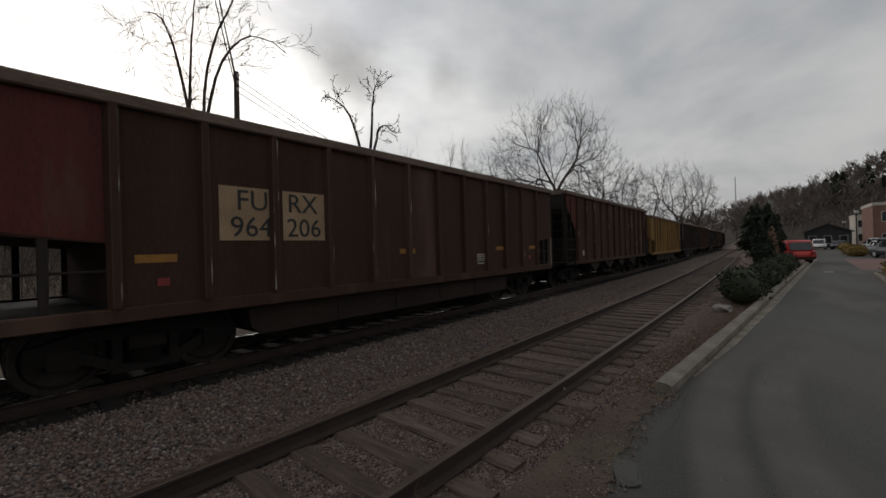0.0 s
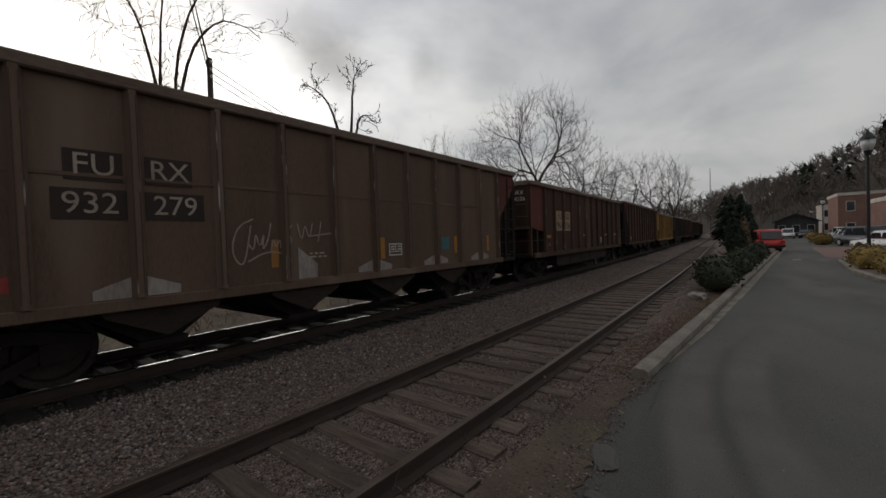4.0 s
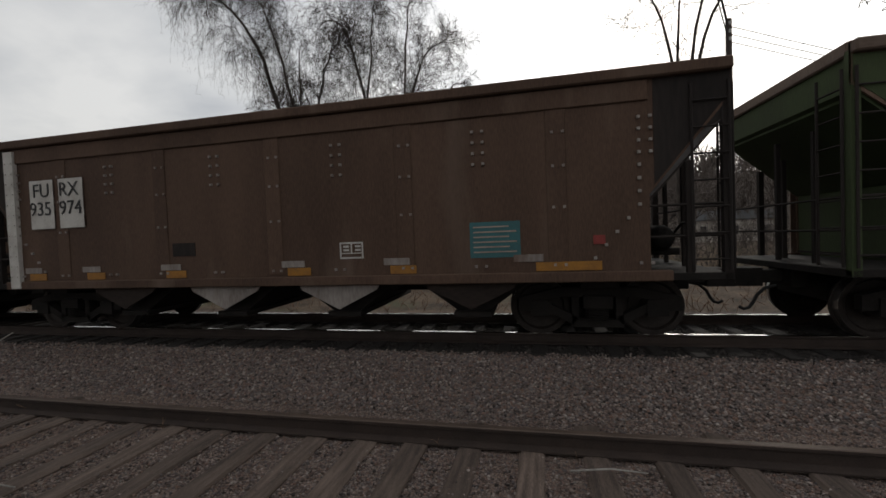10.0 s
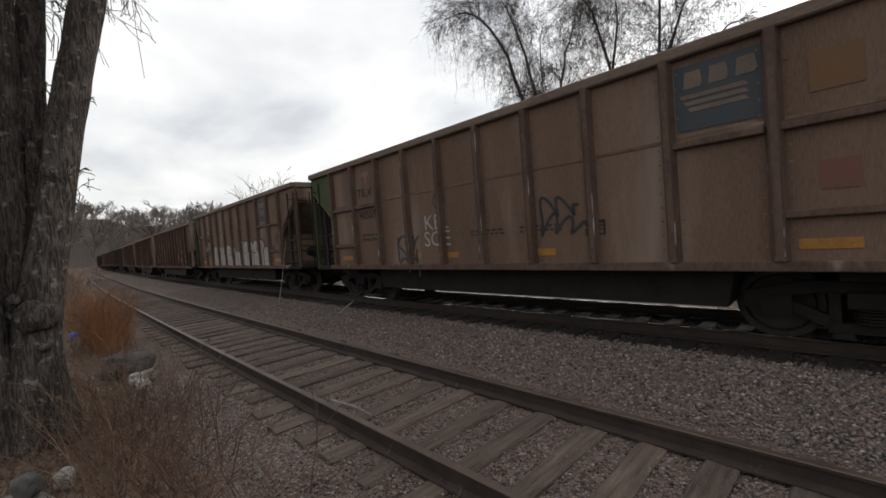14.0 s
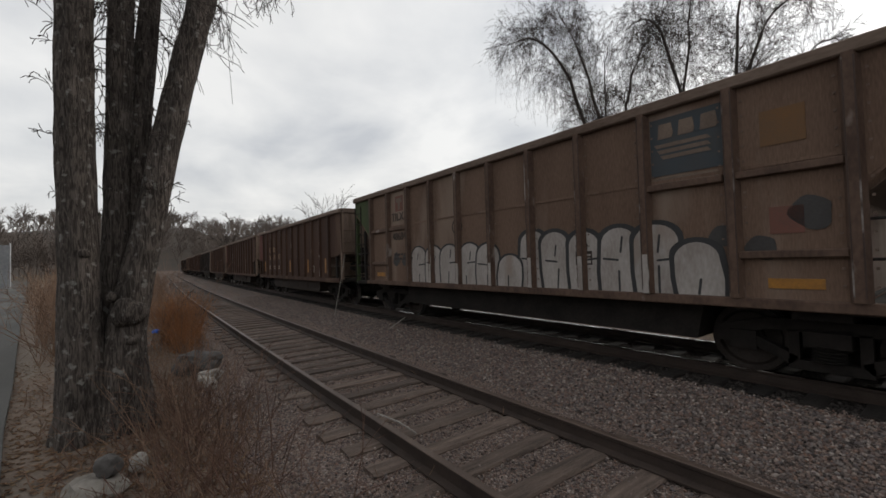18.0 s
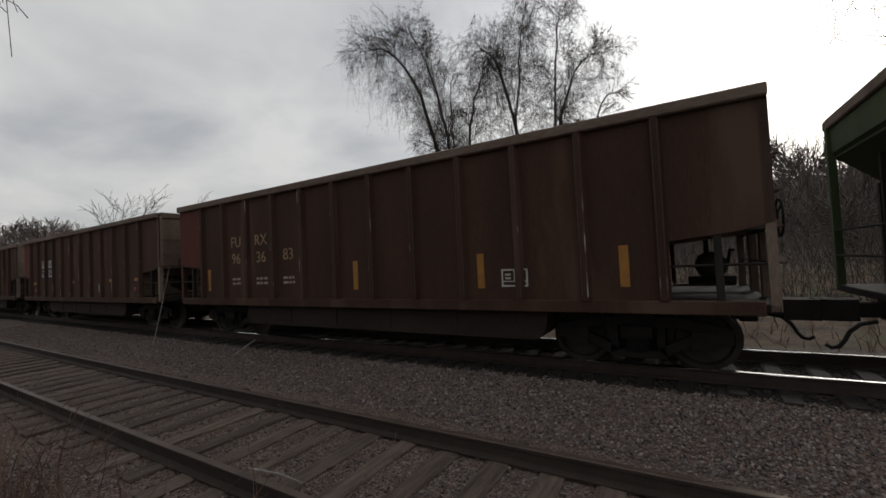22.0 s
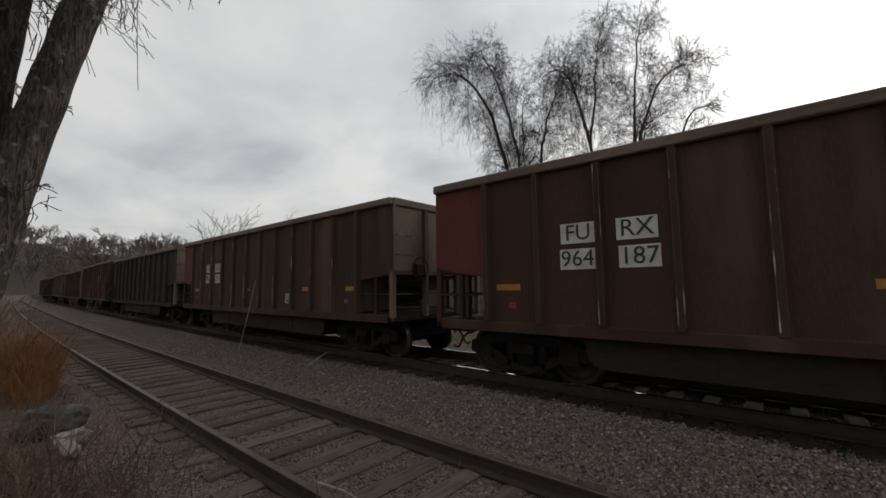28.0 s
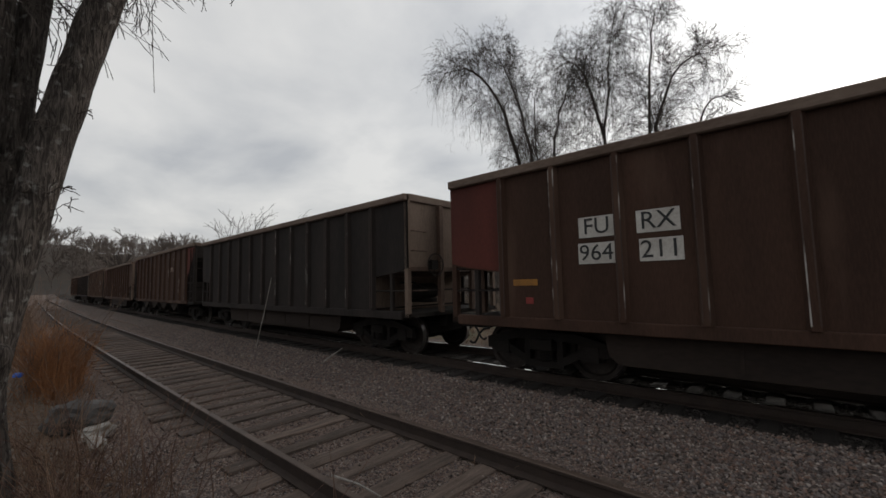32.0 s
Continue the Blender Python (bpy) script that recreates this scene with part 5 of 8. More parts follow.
def hopper(label, smooth_side, top=3.62, paint="side_brown"):
    """Bottom-dumping hopper with sloped open ends and pointed hopper bays."""
    car = thing("coal_hopper", label, "rail car", group="coal cars of the train")
    running_gear(car)
    inner = 5.45 if smooth_side else 5.3
    side = M["side_dusty" if smooth_side else paint]
    side_panels(car, [(-HALF, top), (-HALF, top - 0.45), (-inner, 2.0), (-inner, SILL), (inner, SILL), (inner, 2.0), (HALF, top - 0.45), (HALF, top)], side)
    for s in (-1, 1):
        bm = bmesh.new()
        prism(bm, [(s * (HALF - 0.02), top - 0.16), (s * (HALF - 0.02), top - 0.42), (s * (inner + 0.06), 2.12), (s * (inner + 0.06), top - 0.16)], "y", -WIDE - 0.006, -WIDE)
        part("end_panel", bm, M["side_black" if smooth_side else "side_red"], car, "triangular end panel in a darker paint")
        end_frame(car, s, top, M["side_black"], inner, 1.95)
    if smooth_side:
        # wide shallow stripes where the inner ribs show, and bolt heads coloured pale as glints
        for k in range(5):
            x = -4.3 + k * 2.15
            bm = bmesh.new()
            box(bm, x - 0.13, x + 0.13, -WIDE - 0.014, -WIDE, SILL + 0.06, top - 0.3, bevel=0.006)
            part("rib", bm, side, car)
        bm = bmesh.new()
        for k in range(11):
            x = -5.35 + k * 1.075
            for z in ((1.12, 1.9, 2.45, 2.9) if k % 2 else (1.12, 2.55, 2.7, 2.85, 3.0)):
                for d in (-0.07, 0.07):
                    box(bm, x + d - 0.018, x + d + 0.018, -WIDE - 0.035, -WIDE, z - 0.018, z + 0.018)
        for s in (-1, 1):
            for k in range(8):
                x, z = s * (inner - 0.12 - 0.14 * max(0, 4 - k)), 1.2 + 0.17 * k
                box(bm, x - 0.02, x + 0.02, -WIDE - 0.03, -WIDE, z - 0.02, z + 0.02)
        tagged(part("bolting", bm, M["hopper_pale"], car), kind="stuff")
        bm = bmesh.new()
        prism(bm, [(-0.11, 0), (-0.11, -0.07), (0.11, -0.07), (0.11, 0)], "z", SILL - 0.1, top - 0.2)
        for k in range(12):
            for d in (-0.07, 0.07):
                box(bm, d - 0.014, d + 0.014, -0.085, -0.07, 1.1 + k * 0.19, 1.13 + k * 0.19)
        ob = part("end_post", bm, M["white_paint"], car, "pale painted riveted end post")
        ob.matrix_basis = Matrix.Translation((-inner + 0.02, -WIDE, 0))
        bm = bmesh.new()
        box(bm, -inner, inner, -WIDE - 0.03, -WIDE, top - 0.42, top - 0.16, bevel=0.01)
        part("top_band", bm, side, car)
    else:
        ribs(car, [-5.3 + k * 10.6 / 11 for k in range(12)], top - 0.14, side, 0.09, 0.085, "hopper" + paint)
        bm = bmesh.new()
        box(bm, -5.3, 5.3, -WIDE - 0.012, -WIDE, 2.42, 2.46)
        part("mid_seam", bm, side, car)
    chords(car, top, M["chord" if not smooth_side else "side_dusty"], deep=0.15)
    sills(car, side, inner + 0.25, 0.12)
    floor_of(car, inner)
    n = 4
    for k in range(n):
        x = (k - (n - 1) / 2) * 2.05
        bm = bmesh.new()
        prism(bm, [(x - 0.95, SILL - 0.05), (x + 0.95, SILL - 0.05), (x + 0.20, 0.42), (x - 0.20, 0.42)], "y", -1.25, 1.25)
        bay = part("hopper_bay", bm, M["under"], car, "pointed hopper bay under the sill")
        bm = bmesh.new()
        prism(bm, [(x - 0.66, SILL - 0.13), (x + 0.66, SILL - 0.13), (x + 0.62, SILL - 0.2), (x, 0.50), (x - 0.62, SILL - 0.2)], "y", -WIDE + 0.04, -WIDE + 0.07)
        part("gusset", bm, M["hopper_pale"] if smooth_side and k in (1, 2) else M["tub"], bay, "triangular gusset plate")
        bm = bmesh.new()
        box(bm, x - 0.28, x + 0.28, -1.35, 1.35, 0.36, 0.44)
        part("outlet_gate", bm, M["under"], bay)
    return car


def capsule(ax, az, bx, bz, r, wob=0.0, n=10):
    """Outline of a fat stroke from a to b with round ends."""
    a = math.atan2(bz - az, bx - ax)
    pts = []
    for k in range(n + 1):
        t = a - math.pi / 2 + math.pi * k / n
        pts.append((bx + r * math.cos(t) * (1 + wob), bz + r * math.sin(t)))
    for k in range(n + 1):
        t = a + math.pi / 2 + math.pi * k / n
        pts.append((ax + r * math.cos(t), az + r * math.sin(t) * (1 - wob)))
    return pts


def bubble(x, w, z0, z1, lean, grow):
    """Outline of one fat letter: flat foot, bulging sides, round head."""
    pts = [(x - grow, z0), (x - grow - 0.02 + lean * 0.3, z0 + 0.3 * (z1 - z0))]
    for k in range(13):
        t = math.pi * (1 - k / 12)
        pts.append((x + w / 2 + lean + (w / 2 + grow) * math.cos(t), z1 + grow - w * 0.42 * (1 - math.sin(t))))
    return pts + [(x + w + grow + 0.02 + lean * 0.3, z0 + 0.3 * (z1 - z0)), (x + w + grow, z0)]


def blob_letters(car, x0, x1, z1, n, seed, edge=0.04):
    """Large silver bubble letters with black edges, sprayed along the lower side and over its ribs, ending in a low tail."""
    rng = random.Random(seed)
    step = (x1 - x0) / (n + 0.8)
    z0 = SILL + 0.025
    for k in range(n + 1):
        tail = k == n
        w = step * (0.95 if tail else rng.uniform(0.98, 1.12))
        x, top, lean = x0 + k * step, z1 - (0.36 if tail else rng.uniform(0, 0.13)), rng.uniform(-0.06, 0.07)
        y = -WIDE - 0.005 - 0.0022 * k
        bm = bmesh.new()
        prism(bm, bubble(x, w, z0, top, lean, edge), "y", y, y + 0.002)
        part("painted_outline", bm, M["black_paint"], car)
        bm = bmesh.new()
        prism(bm, bubble(x, w, z0, top, lean, 0.0), "y", y - 0.0011, y + 0.002)
        part("painted_letter", bm, M["spray_white"], car, "silver spray-painted bubble letter")
        bm = bmesh.new()
        h = top - z0
        marks = [(x + w * rng.uniform(0.4, 0.6), z0, rng.uniform(-0.03, 0.03), h * rng.uniform(0.2, 0.42))]
        if not tail:
            marks.append((x + w * rng.uniform(0.42, 0.6) + lean, z0 + h * rng.uniform(0.55, 0.66), 0.03, h * rng.uniform(0.12, 0.26)))
            marks.append((x + w * 0.5, z0 + h * rng.uniform(0.45, 0.52), w * rng.choice((-0.42, 0.42)), 0.04))
        for mx, mz, dx, dz in marks:
            prism(bm, capsule(mx, mz + 0.016, mx + dx, mz + dz, 0.016, n=4), "y", y - 0.002, y + 0.002)
        part("painted_stroke", bm, M["black_paint"], car)
    for k in range(11):
        x = -5.2 + 1.04 * k
        if x0 < x < x1 - step:
            bm = bmesh.new()
            box(bm, x - 0.043, x + 0.043, -WIDE - 0.104, -WIDE - 0.099, z0, z1 - 0.5)
            part("painted_rib_face", bm, M["spray_white"], car, "silver spray paint carried over a rib")


def scrawl(car, x, z, w, h, mat, seed, lines=2, thick=0.011):
    """Thin sprayed handwriting: loops of uneven height."""
    rng = random.Random(seed)
    bm = bmesh.new()
    for k in range(lines):
        n, f, ph = int(w * 46), rng.uniform(9, 13) * w, rng.uniform(0, 6)
        pts = []
        for i in range(n):
            u = i / (n - 1)
            tall = 0.5 + 0.5 * abs(math.sin(u * f * 0.31 + ph))
            pts.append((x + w * u + 0.07 * math.sin(u * f * math.tau / 3 + 1.3), z - k * h * 0.8 + 0.06 * math.sin(4 * u) + h * 0.5 * tall * math.sin(u * f * math.tau / 3 + ph * (k + 1))))
        for (px, pz), (qx, qz) in zip(pts, pts[1:]):
            d = Vector((qz - pz, 0, -(qx - px)))
            if d.length > 0.001:
                d = d.normalized() * thick
                prism(bm, [(px - d.x, pz - d.z), (px + d.x, pz + d.z), (qx + d.x, qz + d.z), (qx - d.x, qz - d.z)], "y", -WIDE - 0.011, -WIDE - 0.007)
    return part("sprayed_scribble", bm, M[mat], car)


def signature(car, x, z, w, h):
    """A sprayed signature: a tall opening arc, a run of looped letters, a crossed pair at the end and an underline."""
    strokes = [
        [(0.20, 0.98), (0.08, 0.85), (0.02, 0.5), (0.03, 0.2), (0.10, 0.02), (0.14, 0.3), (0.18, 0.85)],
        [(0.15, 0.5), (0.2, 0.3), (0.22, 0.75), (0.25, 0.35), (0.3, 0.75), (0.27, 0.3), (0.33, 0.55), (0.36, 0.9)],
        [(0.35, 0.3), (0.38, 0.6), (0.4, 0.35), (0.44, 0.6), (0.45, 0.3), (0.48, 0.65)],
        [(0.56, 0.85), (0.51, 0.72), (0.57, 0.52), (0.5, 0.42)],
        [(0.62, 0.9), (0.66, 0.45), (0.7, 0.95), (0.74, 0.5), (0.78, 0.9)],
        [(0.76, 0.62), (1.0, 0.68)], [(0.88, 0.95), (0.84, 0.5)], [(0.15, 0.12), (0.3, 0.3), (0.45, 0.28), (0.54, 0.1)],
    ]
    for line in strokes:
        bm = bmesh.new()
        pts = [np.array(p) * (w, h) + (x, z) for p in line]
        # round the corners of the stroke
        for _ in range(2):
            pts = [pts[0]] + [q for a, b in zip(pts, pts[1:]) for q in (a * 0.75 + b * 0.25, a * 0.25 + b * 0.75)] + [pts[-1]]
        for a, b in zip(pts, pts[1:]):
            prism(bm, capsule(a[0], a[1], b[0], b[1], 0.012, n=3), "y", -WIDE - 0.011, -WIDE - 0.007)
        part("sprayed_stroke", bm, M["letter_pale"], car, "pale stroke of a sprayed signature")


def lessor_logo(car, x, z):
    """Faded navy block logo on a panel high on the side: three block letters over swept stripes, drawn as plain shapes."""
    logo = decal(car, "logo_panel", M["navy"], x, x + 0.86, z, z + 0.78, "faded navy panel with pale block shapes")
    y = -WIDE - 0.012
    bm = bmesh.new()
    for a in (0.10, 0.36, 0.62):
        prism(bm, [(x + a, z + 0.50), (x + a + 0.18, z + 0.50), (x + a + 0.20, z + 0.56), (x + a + 0.18, z + 0.70), (x + a + 0.02, z + 0.70)], "y", y - 0.003, y + 0.003)
    for k in range(3):
        prism(bm, [(x + 0.08 + 0.04 * k, z + 0.38 - 0.08 * k), (x + 0.74, z + 0.38 - 0.08 * k), (x + 0.70, z + 0.43 - 0.08 * k), (x + 0.05 + 0.04 * k, z + 0.43 - 0.08 * k)], "y", y - 0.002, y + 0.002)
    part("logo_shape", bm, M["logo_tan"], logo)
    bm = bmesh.new()
    flat(bm, x + 0.02, x + 0.80, z - 0.16, z - 0.03, -WIDE - 0.008)
    part("logo_caption", bm, M["logo_tan"], logo)


def mark_gondola(car, a, b, c, d, panel=None, ink="black_paint", x=-3.26):
    """Reporting letters and number on either side of a rib."""
    for text, dx, z in ((a, -0.40, 2.36), (b, 0.40, 2.36), (c, -0.42, 1.98), (d, 0.42, 1.98)):
        if panel == "split":
            decal(car, "number_panel", M["white_paint"], x + dx - 0.26, x + dx + 0.26, z - 0.15, z + 0.15, "white number panel")
        lettering(car, text, x + dx, z, 0.41 if panel == "wide" else 0.33, M[ink])
    if panel == "wide":
        for s in (-1, 1):
            decal(car, "number_panel", M["beige_panel"], min(x + s * 0.06, x + s * 0.86), max(x + s * 0.06, x + s * 0.86), 1.80, 2.56, "faded cream number panel")


def gondola_trim(car, reds=True):
    for x in (-4.85, -0.5, 3.1, 5.0):
        decal(car, "reflector", M["reflector"], x - 0.22, x + 0.22, 1.53, 1.63, "yellow reflector strip")
    for x in (-4.78, 4.8):
        decal(car, "red_mark", M["red_spot"], x - 0.065, x + 0.065, 1.24, 1.34, "small red reflector")
    stencil_box(car, 2.0, 1.2)


def build_train():
    cars = []
    # ahead of the first car in view
    c = hopper("dark red ribbed coal hopper far up the train", False)
    cars.append((-1, c))
    lettering(c, "FURX", 2.6, 2.55, 0.3, M["letter_pale"])
    decal(c, "label", M["white_paint"], -4.7, -4.55, 1.2, 1.4, "small white label")
    yellow = bathtub_gondola("faded yellow coal gondola far up the train", "side_yellow", "side_yellow", 3.4)
    cars.append((-2, yellow))
    dark = bathtub_gondola("sooty dark coal gondola in the long train", "side_black", "side_black", 3.5)
    cars.append((-3, dark))
    # the cars that pass the camera, in order
    c = bathtub_gondola("brown ribbed coal gondola with a cream number panel")
    mark_gondola(c, "FU", "RX", "964", "206", "wide")
    gondola_trim(c)
    for text, z in (("FURX", 3.12), ("964206", 2.90)):
        face = Matrix(((0, 0, -1, -HALF + 0.03), (-1, 0, 0, -1.05), (0, 1, 0, z), (0, 0, 0, 1)))
        part_mesh("lettering", text_mesh(text, 0.2, M["white_paint"]), c, "", face)
    cars.append((0, c))
    c = hopper("brown ribbed coal hopper with pale numbers and graffiti", False, paint="side_umber")
    for text, x, z in (("FU", -3.74, 2.55), ("RX", -3.0, 2.55), ("932", -3.78, 2.12), ("279", -2.94, 2.12)):
        lettering(c, text, x, z, 0.34, M["letter_pale"])
        decal(c, "paint_patch", M["stain"], x - (0.26 if z > 2.3 else 0.33), x + (0.26 if z > 2.3 else 0.33), z - 0.17, z + 0.17, "dark paint patch behind a number")
    signature(c, -2.3, 1.28, 1.75, 0.72)
    decal(c, "label", M["teal"], 2.62, 2.92, 1.36, 1.66, "faded teal label")
    decal(c, "label", M["white_paint"], -5.0, -4.78, 1.75, 1.95, "small white label")
    bars(c, -1.0, 1.42, 2, M["letter_pale"], 0.3, 31, 0.03)
    for x in (-4.95, -1.62, 0.68, 3.2, 4.75):
        decal(c, "reflector", M["reflector"], x - 0.06, x + 0.06, 1.25, 1.68, "upright yellow reflector")
    decal(c, "red_mark", M["red_spot"], -4.6, -4.44, 1.2, 1.36, "small red reflector")
    stencil_box(c, 0.86, 1.3)
    for x, tall in ((-3.37, 0.24), (-1.3, 0.52), (0.48, 0.22), (2.41, 0.22), (4.34, 0.2)):
        for side_of in (-1, 1) if tall < 0.5 else (1,):
            a, b = x + side_of * 0.08, x + side_of * 0.44
            bm = bmesh.new()
            prism(bm, [(a, SILL + 0.03), (b, SILL + 0.03), (b, SILL + 0.03 + tall * 0.45), (a, SILL + 0.03 + tall)], "y", -WIDE - 0.012, -WIDE)
            part("gusset_plate", bm, M["hopper_pale"], c, "pale bolted gusset plate")
    bars(c, -6.15, 3.2, 3, M["letter_pale"], 0.45, 4, 0.05)
    cars.append((1, c))
    for n, num, graf in ((2, "48480", 0), (4, "48557", 1), (5, "48684", 2)):
        c = taupe_gondola(("dusty taupe coal gondola with dark lettering", "dusty taupe coal gondola with small sprayed tags", "dusty taupe coal gondola with huge silver bubble graffiti")[graf], strips=(-4.7, -2.0, -0.9, 1.2, 4.55) if graf < 2 else (-4.7, 4.7))
        lettering(c, "TILX", -3.68, 2.78, 0.31, M["letter_dark"])
        lettering(c, num, -3.62, 2.24, 0.28, M["letter_dark"])
        bm = bmesh.new()
        prism(bm, [(-3.75, 3.3), (-3.45, 3.3), (-3.45, 3.18), (-3.55, 3.18), (-3.55, 2.98), (-3.65, 2.98), (-3.65, 3.18), (-3.75, 3.18)], "y", -WIDE - 0.014, -WIDE - 0.008)
        part("logo_shape", bm, M["logo_tan"], decal(c, "logo_panel", M["red_faded"], -3.8, -3.4, 2.94, 3.36, "faded red square mark"))
        lessor_logo(c, 3.22, 2.62)
        decal(c, "patch", M["orange_faded"], 4.45, 4.85, 2.75, 3.15, "faded orange patch")
        decal(c, "patch", M["red_faded"], 4.5, 4.8, 1.75, 2.05, "faded red patch")
        bars(c, -3.9, 1.72, 2, M["letter_dark"], 0.8, n, 0.06)
        for x in (0.1, 1.2) if graf < 2 else ():
            bars(c, x - 0.4, 1.6, 2, M["letter_dark"], 0.7, n + 3, 0.035)
        bm = bmesh.new()
        rings = [[bm.verts.new((-1.1 + r * math.cos(k * math.tau / 28), -WIDE - 0.009, 2.3 + r * math.sin(k * math.tau / 28))) for k in range(28)] for r in (0.15, 0.18)]
        for k in range(28):
            bm.faces.new((rings[0][k], rings[0][k - 1], rings[1][k - 1], rings[1][k]))
        part("ring_mark", bm, M["letter_dark"], c)
        stencil_box(c, 1.95, 1.42, M["letter_dark"], 0.3, 0.22)
        if graf == 1:
            for text, z in (("KEL", 1.86), ("SOE", 1.52)):
                lettering(c, text, -1.22, z, 0.44, M["spray_white"], name="sprayed_tag", label="white sprayed block letters")
            scrawl(c, -2.6, 1.5, 0.8, 0.34, "navy", 9, 3, 0.026)
            scrawl(c, 1.15, 1.85, 0.75, 0.34, "black_paint", 12, 2, 0.022)
        if graf == 2:
            blob_letters(c, -3.0, 0.66, 1.98, 5, 3)
            blob_letters(c, 0.74, 3.95, 2.06, 5, 7, 0.065)
            for x, z, r in ((-4.25, 1.52, 0.15), (-3.8, 1.62, 0.17), (-3.35, 1.60, 0.15), (4.05, 1.76, 0.15), (4.42, 1.60, 0.15), (4.86, 1.96, 0.18)):
                bm = bmesh.new()
                prism(bm, [(x + r * (1 + 0.16 * math.sin(3 * q + x)) * math.cos(q), z + r * (1 + 0.14 * math.sin(2 * q + x * 2)) * math.sin(q)) for q in [k * math.tau / 18 for k in range(18)]], "y", -WIDE - 0.009, -WIDE - 0.004)
                part("painted_blot", bm, M["blot"], c, "dark grey sprayed blot")
        cars.append((n, c))
    c = hopper("smooth-sided dusty brown coal hopper with white number cards", True)
    for text, x, z in (("FU", -4.72, 2.66), ("RX", -4.08, 2.66), ("935", -4.75, 2.33), ("974", -4.05, 2.33)):
        lettering(c, text, x, z, 0.35, M["black_paint"], y=-WIDE - 0.04)
    for x in (-5.0, -4.32):
        decal(c, "number_panel", M["white_paint"], x, x + 0.55, 1.98, 2.86, "white number card", y=-WIDE - 0.028)
    decal(c, "label", M["teal"], 3.1, 3.8, 1.24, 1.74, "teal label with pale lines")
    bm = bmesh.new()
    for k in range(6):
        flat(bm, 3.15, 3.75 - 0.1 * (k % 2), 1.31 + k * 0.07, 1.33 + k * 0.07, -WIDE - 0.012)
    part("small_lettering", bm, M["letter_pale"], c)
    decal(c, "label", M["side_black"], -1.95, -1.5, 1.4, 1.62, "dark green plate")
    for x in (-4.95, -3.6, -1.9, 0.4, 2.1, 4.2):
        decal(c, "reflector", M["reflector"], x - 0.2, x + (0.65 if x > 4 else 0.2), 1.04, 1.16, "yellow reflector strip", y=-WIDE - 0.012)
        decal(c, "route_card", M["hopper_pale"], x - 0.3 - (0.2 if x > 4 else 0), x + 0.1 - (0.2 if x > 4 else 0), 1.17, 1.27, "pale card plate", y=-WIDE - 0.012)
    decal(c, "red_mark", M["red_spot"], 4.75, 4.9, 1.38, 1.5, "small red reflector")
    stencil_box(c, 1.1, 1.28)
    cars.append((3, c))
    c = bathtub_gondola("dark brown ribbed coal gondola with pale split numbers", top=3.5)
    for text, x, z in (("FU", -3.82, 2.36), ("RX", -2.86, 2.36), ("96", -3.82, 1.96), ("36", -2.86, 1.96), ("83", -1.91, 1.98)):
        lettering(c, text, x, z, 0.36, M["letter_tan"])
    for k in range(3):
        bars(c, -4.0 + 0.95 * k, 1.45, 2, M["letter_pale"], 0.35, 20 + k, 0.055)
    for x in (-5.0, 0.03, 2.7, 4.8):
        decal(c, "reflector", M["reflector"], x - 0.06, x + 0.06, 1.2, 1.75, "upright yellow reflector")
    stencil_box(c, 3.05, 1.22, w=0.42, h=0.27)
    cars.append((6, c))
    for n, num in ((7, "187"), (8, "211")):
        c = bathtub_gondola("brown ribbed coal gondola with white number panels")
        mark_gondola(c, "FU", "RX", "964", num, "split")
        gondola_trim(c)
        cars.append((n, c))
    # cars that are only seen far off: copies of their kinds
    kinds = dict(cars)
    for n, src in ((-4, -1), (-5, -3), (-6, -1), (-7, -3), (9, -3), (10, -1), (11, 7), (12, 2), (13, -3), (14, -1)):
        cars.append((n, copy_thing(kinds[src], Matrix.Identity(4))))
    return cars


TRAIN = build_train()
PITCH = 14.0
TRAVEL = [(0, -0.8), (3, 8.7), (6, 18.15), (9, 27.7), (13, 40.65), (17.5, 55.0), (21.5, 68.75), (25.5, 82.5), (29.3, 95.8), (32, 105.3)]


def train_at(t):
    """Distance that the gap behind the first car has gone, smooth through the table."""
    ts, ds = [p[0] for p in TRAVEL], [p[1] for p in TRAVEL]
    i = max(0, min(len(ts) - 2, sum(1 for q in ts if q <= t) - 1))
    slope = []
    for k in range(len(ts)):
        a, b = max(0, k - 1), min(len(ts) - 1, k + 1)
        slope.append((ds[b] - ds[a]) / (ts[b] - ts[a]))
    h = ts[i + 1] - ts[i]
    u = (t - ts[i]) / h
    return (2 * u**3 - 3 * u**2 + 1) * ds[i] + (u**3 - 2 * u**2 + u) * h * slope[i] + (3 * u**2 - 2 * u**3) * ds[i + 1] + (u**3 - u**2) * h * slope[i + 1]


def car_pose(n, t):
    x = train_at(t) - n * PITCH + PITCH / 2
    a, b = track_point(x - TRUCK_X, MAIN_Y), track_point(x + TRUCK_X, MAIN_Y)
    c, d = (a + b) / 2, b - a
    return Matrix.Translation((c.x, c.y, MAIN_TOP)) @ Matrix.Rotation(math.atan2(d.y, d.x), 4, "Z")


